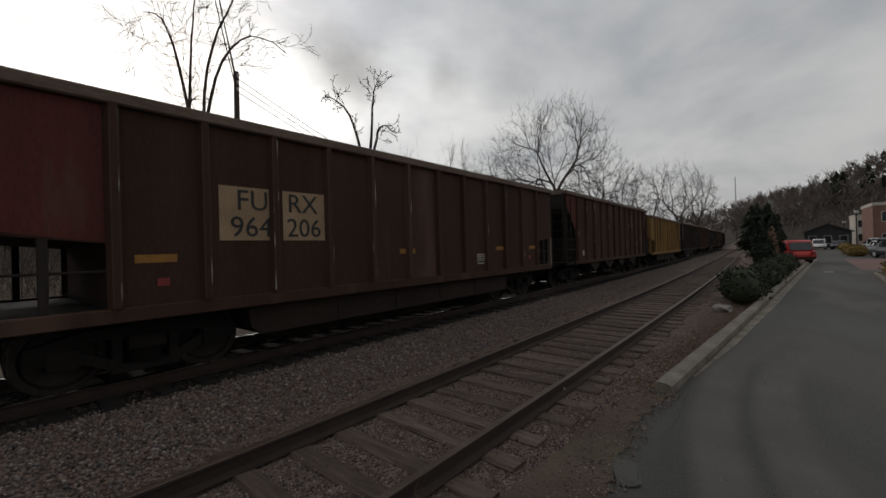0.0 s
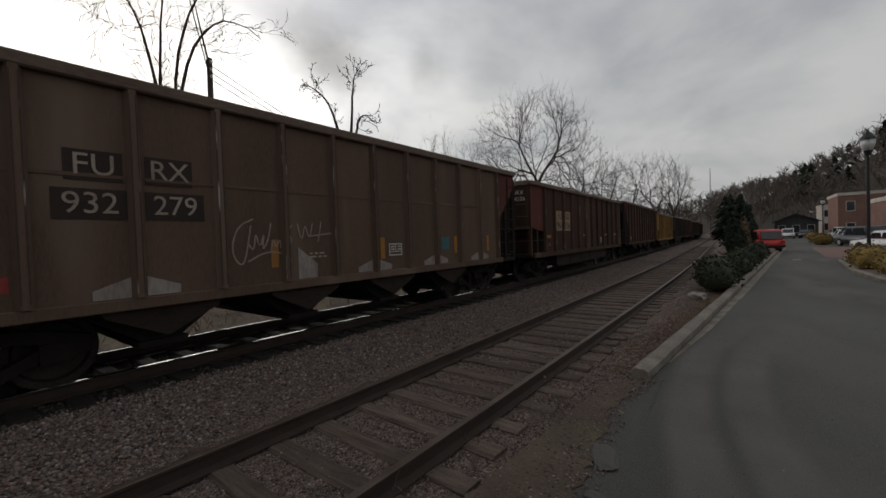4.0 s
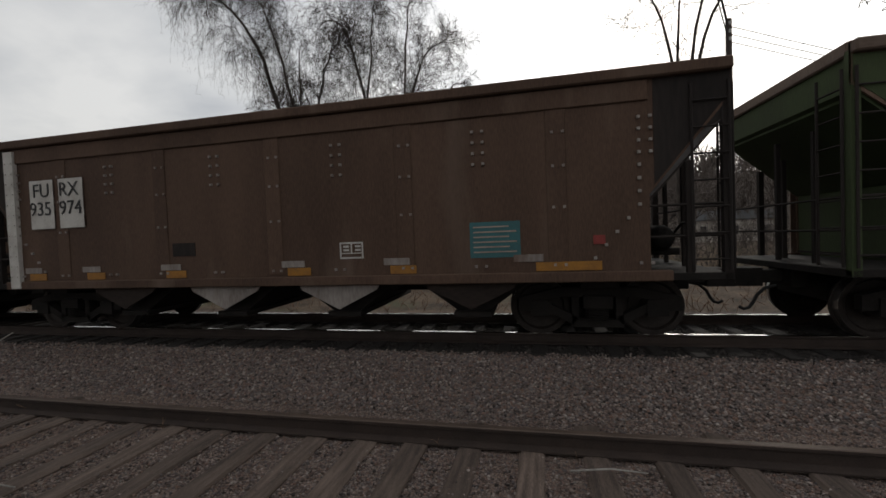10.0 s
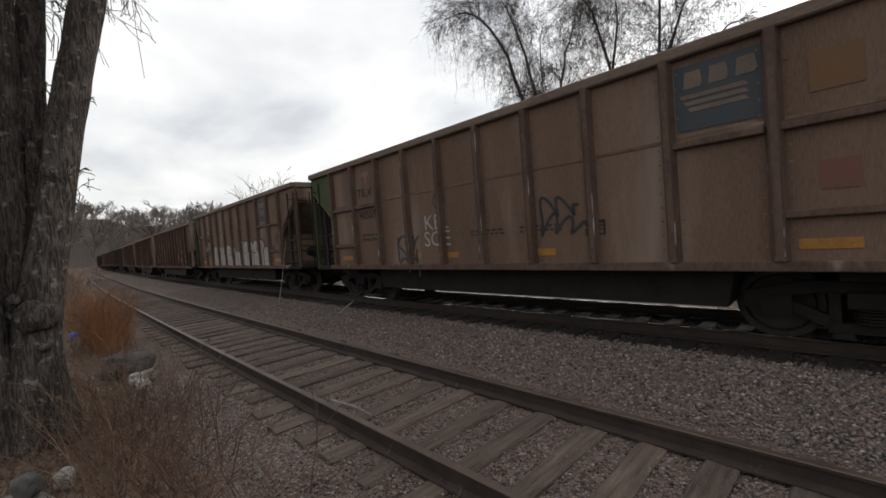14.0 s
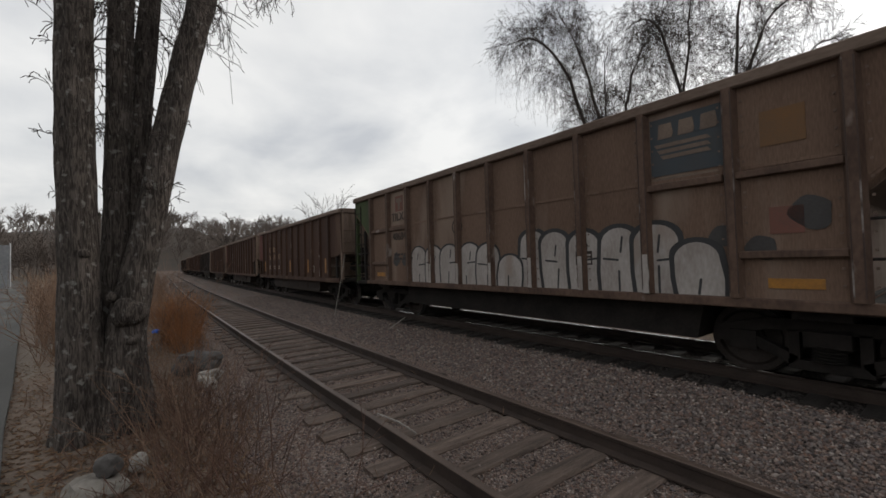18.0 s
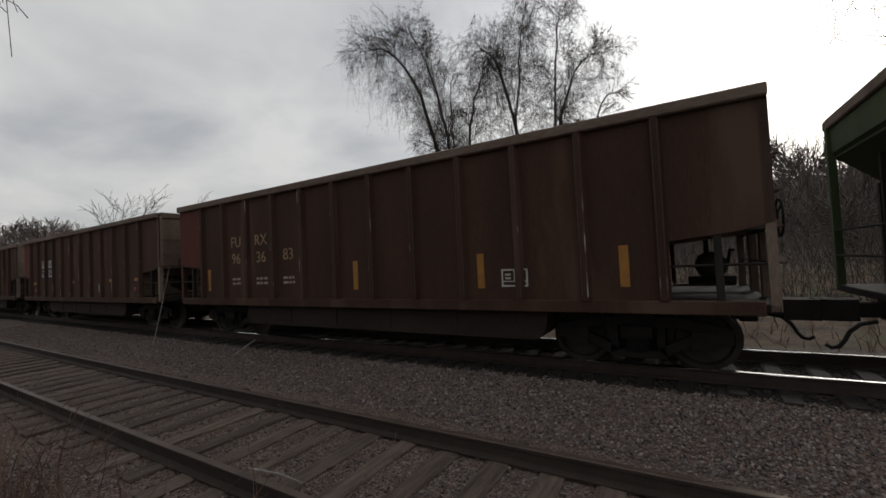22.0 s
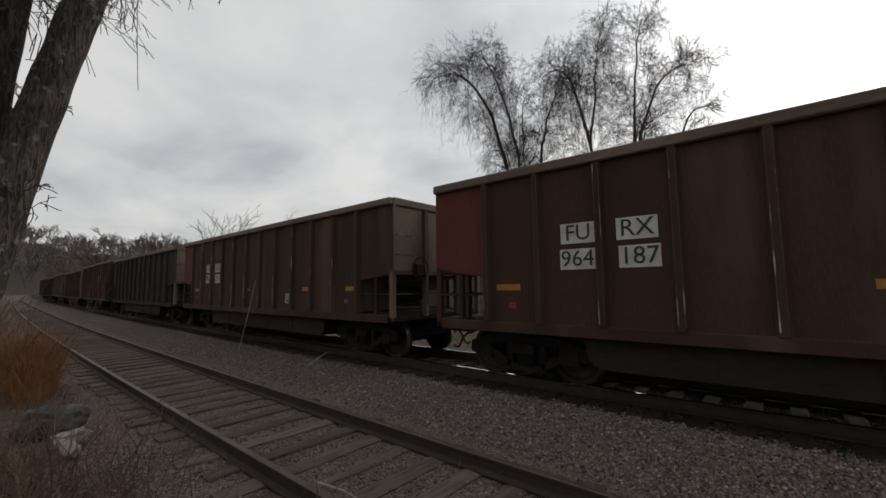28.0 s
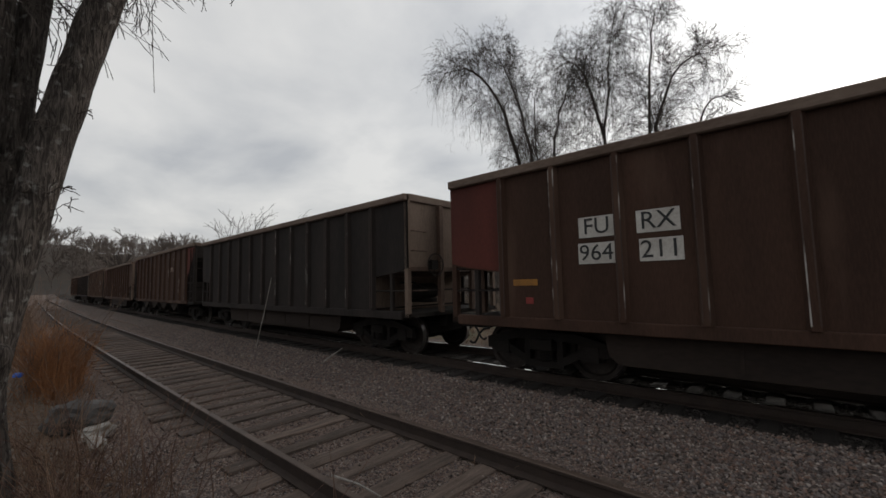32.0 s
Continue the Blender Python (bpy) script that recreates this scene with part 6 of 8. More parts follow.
# ---------------------------------------------------------------- bare trees
def grow(rng, p, d, length, r, depth, out, spread, droop, kids, seg=5, curl=0.16):
    """One limb and all that branches from it; out[level] collects lines of (point, radius)."""
    g = rng.gauss
    x, y, z = p
    a, b, c = d
    line = [((x, y, z), r)]
    lift = 0.05 if depth > 1 else -droop
    for k in range(seg):
        a, b, c = a + g(0, curl), b + g(0, curl), c + g(0, curl) + lift
        n = 1 / math.sqrt(a * a + b * b + c * c)
        a, b, c = a * n, b * n, c * n
        x, y, z = x + a * length / seg, y + b * length / seg, z + c * length / seg
        line.append(((x, y, z), max(r * (1 - 0.62 * (k + 1) / seg), 0.004)))
    out[min(depth, 9)].append(line)
    if depth == 0:
        return
    n = kids[len(kids) - depth] if depth <= len(kids) else kids[0]
    for k in range(n):
        at = rng.uniform(0.35, 1.0) if k else 1.0
        i = min(seg, max(1, int(round(at * seg))))
        base, br = line[i]
        axis = Vector(line[i][0]) - Vector(line[i - 1][0])
        axis.normalize()
        side = Vector((g(0, 1), g(0, 1), g(0, 1)))
        side = (side - axis * side.dot(axis)).normalized()
        t = rng.uniform(0.35, 1.0) * spread
        nd = axis * math.cos(t) + side * math.sin(t)
        grow(rng, base, nd, length * rng.uniform(0.55, 0.8), max(br * rng.uniform(0.55, 0.8), 0.004), depth - 1, out, spread, droop, kids, max(2, seg - 1), curl)


def bare_tree(base, height, seed, label, depth=5, spread=0.75, droop=0.0, kids=(3, 3, 3, 3, 3), r=None, lean=(0, 0), twig="twig", trunk_share=0.34, name="bare_tree", bark="bark", curl=0.16, fine=0.004):
    rng = random.Random(seed)
    x, y = base
    tree = thing(name, label, "tree", Matrix.Translation((x, y, land(x, y) - 0.1)), group="bare trees")
    out = [[] for _ in range(10)]
    grow(rng, (0, 0, 0), (lean[0], lean[1], 1.0), height * trunk_share, r or height * 0.018, depth, out, spread, droop, kids, 5, curl)
    out = [[[(p, max(q, fine)) for p, q in l] for l in lv] for lv in out]
    thick = [l for lv in out[max(1, depth - 1):] for l in lv]
    mid = [l for lv in out[2:max(2, depth - 1)] for l in lv]
    thin = [l for lv in out[:2] for l in lv]
    v, f = tubes_np(thick, 7)
    part_mesh("trunk", mesh_of("trunk", v, f, M[bark], True), tree)
    if mid:
        v, f = tubes_np(mid, 4)
        part_mesh("branchwork", mesh_of("branchwork", v, f, M[bark], True), tree)
    v, f = tubes_np(thin, 3)
    part_mesh("crown", mesh_of("crown", v, f, M[twig]), tree, "crown of fine bare twigs")
    return tree


def place(az, dist):
    """Ground point in a direction (degrees to the left of +y) and distance from the camera's stand."""
    a = radians(az)
    return (-math.sin(a) * dist, math.cos(a) * dist)


def stemmed_tree(dist, stems, seed, label, r=0.15, droop=0.12, fine=0.005, kids=(4, 4, 3), per=16, reach=1.35, start=0.35, name="bare_tree", hang=0):
    """A tree of a few bowed stems, with hang strands of twigs drooping from each. A stem: azimuth at the foot, azimuth and elevation at half its height and at its tip (degrees)."""
    rng = random.Random(seed)
    fx, fy = place(stems[0][0], dist)
    fz = land(fx, fy) - 0.1
    tree = thing(name, label, "tree", Matrix.Translation((fx, fy, fz)), group="bare trees")
    out = [[] for _ in range(10)]

    def at(az, el):
        x, y = place(az, dist + rng.uniform(-0.5, 0.5))
        return Vector((x - fx, y - fy, 1.85 + dist * math.tan(radians(el)) - fz))

    for foot, az1, el1, az2, el2 in stems:
        x, y = place(foot, dist)
        a, b, c = Vector((x - fx, y - fy, 0)), at(az1, el1), at(az2, el2)
        line = []
        for k in range(15):
            u = k / 14
            p = a * ((1 - u) * (1 - 2 * u)) + b * (4 * u * (1 - u)) + c * (u * (2 * u - 1))
            p += Vector((rng.gauss(0, 0.05), rng.gauss(0, 0.05), 0)) * (1 if k else 0)
            line.append((tuple(p), r * (1 - 0.85 * u)))
        v, f = tubes_np([line], 8)
        part_mesh("stem", mesh_of("stem", v, f, M["bark"], True), tree)
        for k in range(per):
            u = rng.uniform(start, 1.0)
            i = min(13, int(u * 14))
            p = Vector(line[i][0])
            axis = (Vector(line[i + 1][0]) - p).normalized()
            side = Vector((rng.gauss(0, 1), rng.gauss(0, 1), rng.gauss(0, 0.5))).normalized()
            d = (axis * 0.7 + side * 0.8).normalized()
            grow(rng, tuple(p), tuple(d), reach * rng.uniform(0.5, 1.1) * (1.15 - 0.5 * u), line[i][1] * 0.3, 3, out, 0.75, droop, kids, 5, 0.19)
    lines = [[(p, max(q, fine)) for p, q in l] for lv in out for l in lv]
    held = [l[-1][0] for l in lines]
    for _ in range(hang * len(stems)):
        x, y, z = rng.choice(held)
        drop, strand = 0.3 + 2.3 * rng.random() ** 1.6, [((x, y, z), fine * 0.9)]
        for k in range(6):
            x, y, z = x + rng.gauss(0, 0.07), y + rng.gauss(0, 0.07), z - drop / 6
            strand.append(((x, y, z), fine * (0.85 - 0.08 * k)))
            if rng.random() < 0.5:
                ex, ey = rng.gauss(0, 0.16), rng.gauss(0, 0.16)
                lines.append([((x, y, z), fine * 0.7), ((x + ex, y + ey, z + 0.02), fine * 0.6), ((x + ex * 1.5, y + ey * 1.5, z - 0.12), fine * 0.5)])
        lines.append(strand)
    v, f = tubes_np(lines, 3)
    part_mesh("crown", mesh_of("crown", v, f, M["twig"]), tree, "crown of fine bare twigs")
    return tree


def crown_tree(az, dist, el, reach, seed, label, tips=300, fine=0.012, low=0.24, deep=0.40):
    """A rounded bare tree seen in that direction, its top at that elevation: limbs part again and again until each reaches its own place in the crown."""
    rng = np.random.RandomState(seed)
    x, y = place(az, dist)
    z = land(x, y) - 0.1
    tall = 1.85 + dist * math.tan(radians(el)) - z
    tree = thing("bare_tree", label, "tree", Matrix.Translation((x, y, z)), group="bare trees")
    mid, half = tall * (1 - deep), tall * deep
    ends = []
    while len(ends) < tips:
        a, u = rng.uniform(0, math.tau), rng.uniform(-0.75, 1)
        k = math.sqrt(1 - u * u) * (1 + 0.10 * math.sin(3 * a + seed) + 0.08 * math.sin(5 * a + 3 * u))
        f = rng.uniform(0.35, 1) ** 0.45
        ends.append((reach * k * f * math.cos(a), reach * k * f * math.sin(a), mid + half * u * f * (1 + 0.05 * math.sin(4 * a))))
    thick, thin = [], []

    def fork(p, d, pts):
        n = len(pts)
        c = pts.mean(0)
        gap = np.linalg.norm(c - p) + 1e-6
        r = fine * n ** 0.44
        if n == 1:
            m = p + d * gap * 0.35 + (c - p) * 0.25
            thin.append([(p, fine), (m, fine * 0.9), (c, fine * 0.6)])
            for _ in range(3):
                e = (c - m) / gap + rng.normal(0, 0.4, 3) + np.array([0, 0, 0.45])
                b = m + (c - m) * rng.uniform(0.1, 0.9)
                thin.append([(b, fine * 0.7), (b + e * 0.4 * gap, fine * 0.6), (b + e * 0.75 * gap + rng.normal(0, 0.06, 3), fine * 0.4)])
            return
        share = 0.34 if n > 5 else 0.5
        way = (c - p) / gap * 0.7 + d * 0.3
        q = p + way * gap * share + rng.normal(0, 0.035 * gap, 3)
        m = (p + q) / 2 + d * gap * share * 0.08 + rng.normal(0, 0.012 * gap, 3)
        (thick if n > 12 else thin).append([(p, r * 1.06), (m, r), (q, r * 0.9)])
        off = pts - c
        axis = np.linalg.svd(off - np.outer(off @ way, way) / (way @ way), full_matrices=False)[2][0]
        order = np.argsort(off @ axis)
        cut = max(1, min(n - 1, int(n * rng.uniform(0.34, 0.66))))
        nd = (q - p) / (np.linalg.norm(q - p) + 1e-6)
        for part_of in (order[:cut], order[cut:]):
            fork(q, nd, pts[part_of])

    top = np.array([rng.normal(0, 0.15), rng.normal(0, 0.15), tall * low])
    r = fine * tips ** 0.46
    thick.append([(np.zeros(3), r * 1.5), (top * 0.4, r * 1.15), (top, r)])
    fork(top, np.array([0, 0, 1.0]), np.array(ends))
    v, f = tubes_np([[(tuple(p), q) for p, q in l] for l in thick], 6)
    part_mesh("trunk", mesh_of("trunk", v, f, M["bark"], True), tree)
    v, f = tubes_np([[(tuple(p), q) for p, q in l] for l in thin], 3)
    part_mesh("crown", mesh_of("crown", v, f, M["twig"]), tree, "crown of fine bare twigs")
    return tree


LEAVES_OFF = "bare riverside tree with drooping tangled twigs"
stemmed_tree(20, ((31.5, 33.0, 17.0, 37.8, 31.0), (31.4, 36.4, 22.5, 44.3, 26.8)), 1, LEAVES_OFF, 0.13, 0.20, per=52, hang=480)
stemmed_tree(21, ((30.8, 31.9, 16.5, 31.4, 25.6),), 2, LEAVES_OFF, 0.08, 0.10, per=14, reach=0.9, hang=40)
stemmed_tree(20, ((21.8, 24.0, 21.5, 29.0, 26.6), (31.0, 29.8, 16.5, 26.3, 25.8), (23.4, 23.1, 17.0, 21.5, 30.4)), 3, LEAVES_OFF, 0.115, 0.20, per=44, hang=380)
stemmed_tree(19.5, ((18.6, 18.1, 17.5, 16.4, 30.6), (18.4, 17.2, 18.3, 11.3, 24.8)), 4, LEAVES_OFF, 0.115, 0.10, per=44, reach=1.25, hang=200)
stemmed_tree(20, ((15.5, 13.0, 16.6, 8.6, 18.9),), 5, "low leaning bare tree on the river bank", 0.08, 0.06, per=14, reach=0.9)
stemmed_tree(21, ((-17.4, -16.8, 18.0, -17.9, 30.5), (-17.4, -18.5, 19.0, -23.5, 31.0), (-17.5, -19.6, 20.5, -28.2, 24.6), (-17.3, -16.2, 20.0, -12.4, 26.4)), 6, "slender bare tree with forked upswept limbs behind the train", 0.115, 0.0, 0.008, (3, 3, 2), 10, 1.5, 0.45)
stemmed_tree(34, ((-38.4, -37.4, 13.5, -32.8, 20.2), (-38.4, -38.8, 14.0, -39.8, 22.3), (-38.5, -39.0, 12.5, -41.6, 16.4)), 7, "broken dead snag with crooked bare limbs", 0.21, 0.0, 0.022, (2, 2, 2), 9, 1.3, 0.6, "dead_snag")
crown_tree(-44.0, 36, 15.0, 1.6, 14, "thin bare sapling behind the train", 70)
crown_tree(-50.5, 42, 15.6, 2.6, 15, "thin bare tree behind the train", 150)
crown_tree(-54.5, 46, 13.6, 3.0, 16, "bare tree behind the train", 170)
crown_tree(-64.2, 46, 19.6, 7.0, 8, "large rounded bare tree with dense fine twigs", 1300, 0.0105, 0.20, 0.44)
crown_tree(-58.6, 50, 15.0, 4.6, 18, "bare tree with dense fine twigs", 280, 0.012)
crown_tree(-70.2, 50, 12.8, 4.6, 19, "bare tree with dense fine twigs", 300, 0.012)
for k, (az, d, top, reach) in enumerate(((-73.4, 60, 9.6, 3.0), (-75.6, 66, 9.6, 4.2), (-78.6, 72, 10.0, 5.0), (-80.6, 78, 8.6, 3.8), (-80.7, 110, 5.8, 4.0))):
    crown_tree(az, d, top, reach, 30 + k, "rounded bare tree in the row along the tracks", 240, 0.016, 0.2, 0.42)
bare_tree(place(74.5, 58), 17.5, 71, "small bare tree beyond the curve of the train", 5, 0.55, 0.0, (4, 3, 3, 3, 2), trunk_share=0.4, fine=0.02)
bare_tree(place(80.5, 120), 14.0, 73, "far bare tree down the line", 4, 0.6, 0.0, (4, 4, 4, 3), fine=0.04)
bare_tree(place(82.0, 90), 12.5, 75, "far pale bare tree down the line", 4, 0.5, 0.0, (4, 4, 4, 3), fine=0.03)


# the big multi-stemmed tree beside the camera
def stem_tree():
    bx, by = -6.34, -0.28
    tree = thing("multi_stemmed_tree", "big rough-barked tree with four leaning stems from one base", "tree", Matrix.Translation((bx, by, -0.1)))
    rng = random.Random(9)
    stems = [  # height, offsets (x, y) and radius up the stem
        [(0, 0.03, -0.25, 0.29), (0.3, 0.03, -0.26, 0.235), (1.1, 0.03, -0.26, 0.20), (1.9, 0.03, -0.27, 0.18), (3.3, 0.03, -0.31, 0.172), (4.9, 0.03, -0.30, 0.17), (8, 0.1, -0.25, 0.13), (11, 0.2, -0.3, 0.05)],
        [(0, -0.2, 0.0, 0.24), (1.0, -0.2, -0.02, 0.17), (1.6, -0.2, 0.0, 0.145), (2.4, -0.2, 0.05, 0.138), (3.4, -0.2, 0.06, 0.138), (5.0, -0.2, 0.1, 0.135), (8, -0.25, 0.15, 0.1), (11, -0.3, 0.2, 0.04)],
        [(0, 0.0, 0.14, 0.33), (0.3, 0.0, 0.14, 0.265), (1.05, 0.0, 0.12, 0.215), (1.5, 0.0, 0.18, 0.20), (1.85, 0.0, 0.25, 0.18), (2.4, 0.0, 0.35, 0.158), (3.5, 0.0, 0.54, 0.162), (5.35, 0.0, 0.93, 0.16), (8, 0.1, 1.5, 0.12), (11, 0.2, 1.8, 0.05)],
        [(1.2, -0.25, 0.08, 0.13), (2.5, -0.25, 0.19, 0.105), (3.4, -0.28, 0.27, 0.112), (5.1, -0.3, 0.37, 0.12), (8, -0.35, 0.6, 0.09), (10, -0.4, 0.7, 0.04)],
    ]
    twigs = []
    for s in stems:
        zs = np.array([q[0] for q in s])
        fine = np.linspace(zs[0], zs[-1], 130)
        n = 56
        verts, faces = [], []
        ph = rng.uniform(0, 6)
        for i, z in enumerate(fine):
            x, y, r = (np.interp(z, zs, [q[k] for q in s]) for k in (1, 2, 3))
            for k in range(n):
                a = k * math.tau / n
                flare = 1 + 0.16 * math.exp(-z * 1.4) * math.sin(4 * a + ph) + 0.035 * math.sin(3 * a + z * 2 + ph) + 0.085 * noise.noise(Vector((math.cos(a) * r * 22, math.sin(a) * r * 22, z * 3.2 + ph * 7))) + 0.05 * noise.noise(Vector((math.cos(a) * 2 + ph, math.sin(a) * 2, z * 1.7)))
                verts.append((x + r * flare * math.cos(a), y + r * flare * math.sin(a), z))
            if i:
                b = i * n
                for k in range(n):
                    faces.append((b - n + k, b - n + (k + 1) % n, b + (k + 1) % n, b + k))
        part_mesh("stem", mesh_of("stem", verts, faces, M["bark_rough"], True), tree, "leaning stem of furrowed grey bark")
        out = [[] for _ in range(10)]
        for k in range(26):
            z = rng.uniform(2.6, 6.5)
            x, y, r = (np.interp(z, zs, [q[c] for q in s]) for c in (1, 2, 3))
            a = rng.uniform(0, math.tau)
            grow(rng, (x + r * 0.8 * math.cos(a), y + r * 0.8 * math.sin(a), z), (math.cos(a), math.sin(a), 0.7), rng.uniform(0.08, 0.22), 0.003, 2, out, 0.9, 0.25, (3, 3), 4, 0.3)
        for k in range(13):
            z = rng.uniform(4.3, min(9.0, zs[-1] - 0.3))
            x, y, r = (np.interp(z, zs, [q[c] for q in s]) for c in (1, 2, 3))
            a = rng.uniform(0, math.tau)
            grow(rng, (x, y, z), (math.cos(a), math.sin(a), 0.35), rng.uniform(0.45, 0.9), min(0.011, r * 0.1), 3, out, 0.85, 0.3, (4, 4, 3), 5, 0.24)
        twigs += [l for lv in out for l in lv]
    # two thin limbs towards the siding
    out = [[] for _ in range(10)]
    for z, y, d, ln in ((5.9, 1.2, (0.2, 1.0, 0.1), 0.7), (6.3, 1.35, (0.5, 1.0, 0.1), 0.75), (6.6, 1.4, (0.7, 0.9, 0.1), 0.8)):
        grow(rng, (0.2, y, z), d, ln, 0.009, 3, out, 1.0, 0.16, (5, 4, 3), 6, 0.28)
    twigs += [l for lv in out for l in lv]
    v, f = tubes_np(twigs, 4)
    part_mesh("crown", mesh_of("crown", v, f, M["twig"]), tree, "bare drooping twigs")
    # swollen burl where the stems part
    bm = bmesh.new()
    bmesh.ops.create_icosphere(bm, subdivisions=3, radius=0.17)
    for q in bm.verts:
        q.co *= 1 + 0.28 * noise.noise(q.co * 9)
    bmesh.ops.translate(bm, verts=bm.verts, vec=(0.15, 0.16, 1.42))
    part("burl", bm, M["bark_rough"], tree, "knobbly burl on the bark", True)
    for k, (x, y, z, rr) in enumerate(((0.18, -0.22, 2.1, 0.06), (0.15, 0.36, 2.9, 0.05), (0.12, 0.02, 1.6, 0.06), (0.2, 0.2, 1.1, 0.06))):
        bm = bmesh.new()
        bmesh.ops.create_icosphere(bm, subdivisions=2, radius=rr)
        for q in bm.verts:
            q.co *= 1 + 0.3 * noise.noise(q.co * 14 + Vector((k, 0, 0)))
        bmesh.ops.translate(bm, verts=bm.verts, vec=(x, y, z))
        part("knot", bm, M["bark_rough"], tree, "", True)
    # hanging vine
    bm = bmesh.new()
    tube(bm, [(0.3, 1.3, 6.2), (0.8, 1.2, 5.9), (0.95, 1.12, 5.2), (0.97, 1.1, 4.7), (0.93, 1.13, 4.2), (0.9, 1.16, 3.8)], 0.0035, 4)
    part("hanging_vine", bm, M["twig"], tree)


stem_tree()


# ---------------------------------------------------------------- brush, stems and stones by the tree
def stems_stuff(name, mat, n, seed, where, height, lean, label, category, r=0.004, forks=2, low=None):
    rng = np.random.RandomState(seed)
    lines = []
    for _ in range(n):
        x, y = where(rng)
        h = rng.uniform(*height) * (low(x, y) if low else 1.0)
        d = np.array([rng.normal(0, lean), rng.normal(0, lean), 1.0])
        p = np.array([x, y, land(x, y) - 0.02])
        line = [(p.copy(), r * 1.4)]
        for k in range(4):
            d = d + rng.normal(0, 0.16, 3)
            d /= np.linalg.norm(d)
            p = p + d * h / 4
            line.append((p.copy(), r * (1.2 - 0.25 * k)))
        lines.append(line)
        for _ in range(forks):
            b = line[rng.randint(1, 4)][0]
            e = d + rng.normal(0, 0.6, 3)
            e /= np.linalg.norm(e)
            lines.append([(b, r * 0.8), (b + e * h * 0.2, r * 0.6), (b + (e + np.array([0, 0, -0.15])) * h * 0.38, r * 0.4)])
    v, f = tubes_np(lines, 3)
    return tagged(new(name, mesh_of(name, v, f, mat)), label, category, kind="stuff")


def edge_y(x):
    return float(np.interp(x, [p[0] for p in EDGE], [p[1] for p in EDGE]))


def brush_place(rng):
    while True:
        x = rng.uniform(-11, -2.6)
        y = rng.normal(0.05, 0.55) if x > -6 else rng.normal(-0.2, 0.6)
        if y > edge_y(x) + 0.15 and y < (0.62 if x < -6 else 0.95) + rng.normal(0, 0.08) and rng.rand() < (1.0 if x < -3.6 else 0.5):
            return x, y


def by_tree(x, y):
    """Stems stay short at the foot of the tree and grow tall towards the siding."""
    return 0.35 if y < 0.0 else 0.35 + 0.65 * min(1.0, y / 0.6)


stems_stuff("dry_brush", M["dead_stem"], 430, 4, brush_place, (0.3, 1.0), 0.5, "tangle of dry brown weed stems and briars", "brush", 0.0046, 3, by_tree)
stems_stuff("briar_canes", M["briar"], 340, 15, lambda g: (g.uniform(-6.6, -3.0), g.normal(0.25, 0.4)), (0.5, 1.3), 0.6, "arching dark briar canes round the tree", "brush", 0.0038, 1, by_tree)
stems_stuff("tall_weeds", M["dead_stem"], 110, 5, lambda g: (g.uniform(-7.4, -4.0), g.uniform(0.05, 0.75)), (0.5, 1.25), 0.25, "tall dry weed stalks beside the tree", "weeds", 0.0028, 2)
stems_stuff("orange_grass", M["sedge"], 950, 6, lambda g: (g.normal(-12.0, 0.75), g.normal(0.66, 0.15)), (0.3, 1.45), 0.22, "upright orange dry grass by the siding", "grass", 0.004, 1)
stems_stuff("bank_brush", M["dead_stem"], 1700, 7, lambda g: ((q := g.uniform(-40, -11)), g.uniform(edge_y(q) + 0.3, 1.0 + bend(q) - 0.0)), (0.7, 2.3), 0.3, "brown brush along the far siding edge", "brush", 0.006, 3)
stems_stuff("siding_weeds", M["dead_stem"], 310, 8, lambda g: ((q := g.uniform(-14, 9)), SIDING_Y + bend(q) + g.choice((-0.85, 0.85, -1.2)) + g.normal(0, 0.1)), (0.06, 0.28), 0.6, "stray dry weeds along the rails", "weeds", 0.003, 2)
stems_stuff("far_bank_brush", M["twig"], 4200, 9, lambda g: ((q := g.uniform(-55, 45)), bend(q) + g.uniform(13.5, 20.0)), (1.2, 3.6), 0.2, "bare brush on the river bank behind the train", "brush", 0.006, 4)
stems_stuff("bank_weeds", M["dead_stem"], 4200, 19, lambda g: ((q := g.uniform(-40, 40)), bend(q) + g.uniform(10.4, 15.5)), (0.12, 0.6), 0.55, "low dry weeds and fallen twigs on the leafy bank", "weeds", 0.007, 2)
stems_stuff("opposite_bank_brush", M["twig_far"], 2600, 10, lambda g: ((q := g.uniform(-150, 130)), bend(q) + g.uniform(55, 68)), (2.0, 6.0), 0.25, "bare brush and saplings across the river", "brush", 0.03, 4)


def boulder(name, x, y, z, sx, sy, sz, seed, mat, label, category="stone"):
    bm = bmesh.new()
    bmesh.ops.create_icosphere(bm, subdivisions=3, radius=1.0)
    for q in bm.verts:
        n = noise.noise(q.co * 1.3 + Vector((seed, 0, 0))) * 0.35 + noise.noise(q.co * 4 + Vector((0, seed, 0))) * 0.12
        c = q.co
        k = max(abs(c.x), abs(c.y), abs(c.z))
        q.co = (c * 0.6 + c / k * 0.4 * 0.75) * (1 + n)
        q.co.x *= sx
        q.co.y *= sy
        q.co.z *= sz
    me = bpy.data.meshes.new(name)
    bm.to_mesh(me)
    bm.free()
    me.materials.append(mat)
    ob = new(name, me)
    ob.matrix_basis = Matrix.Translation((x, y, z)) @ Matrix.Rotation(seed, 4, "Z")
    return tagged(ob, label, category, group="stones by the siding")


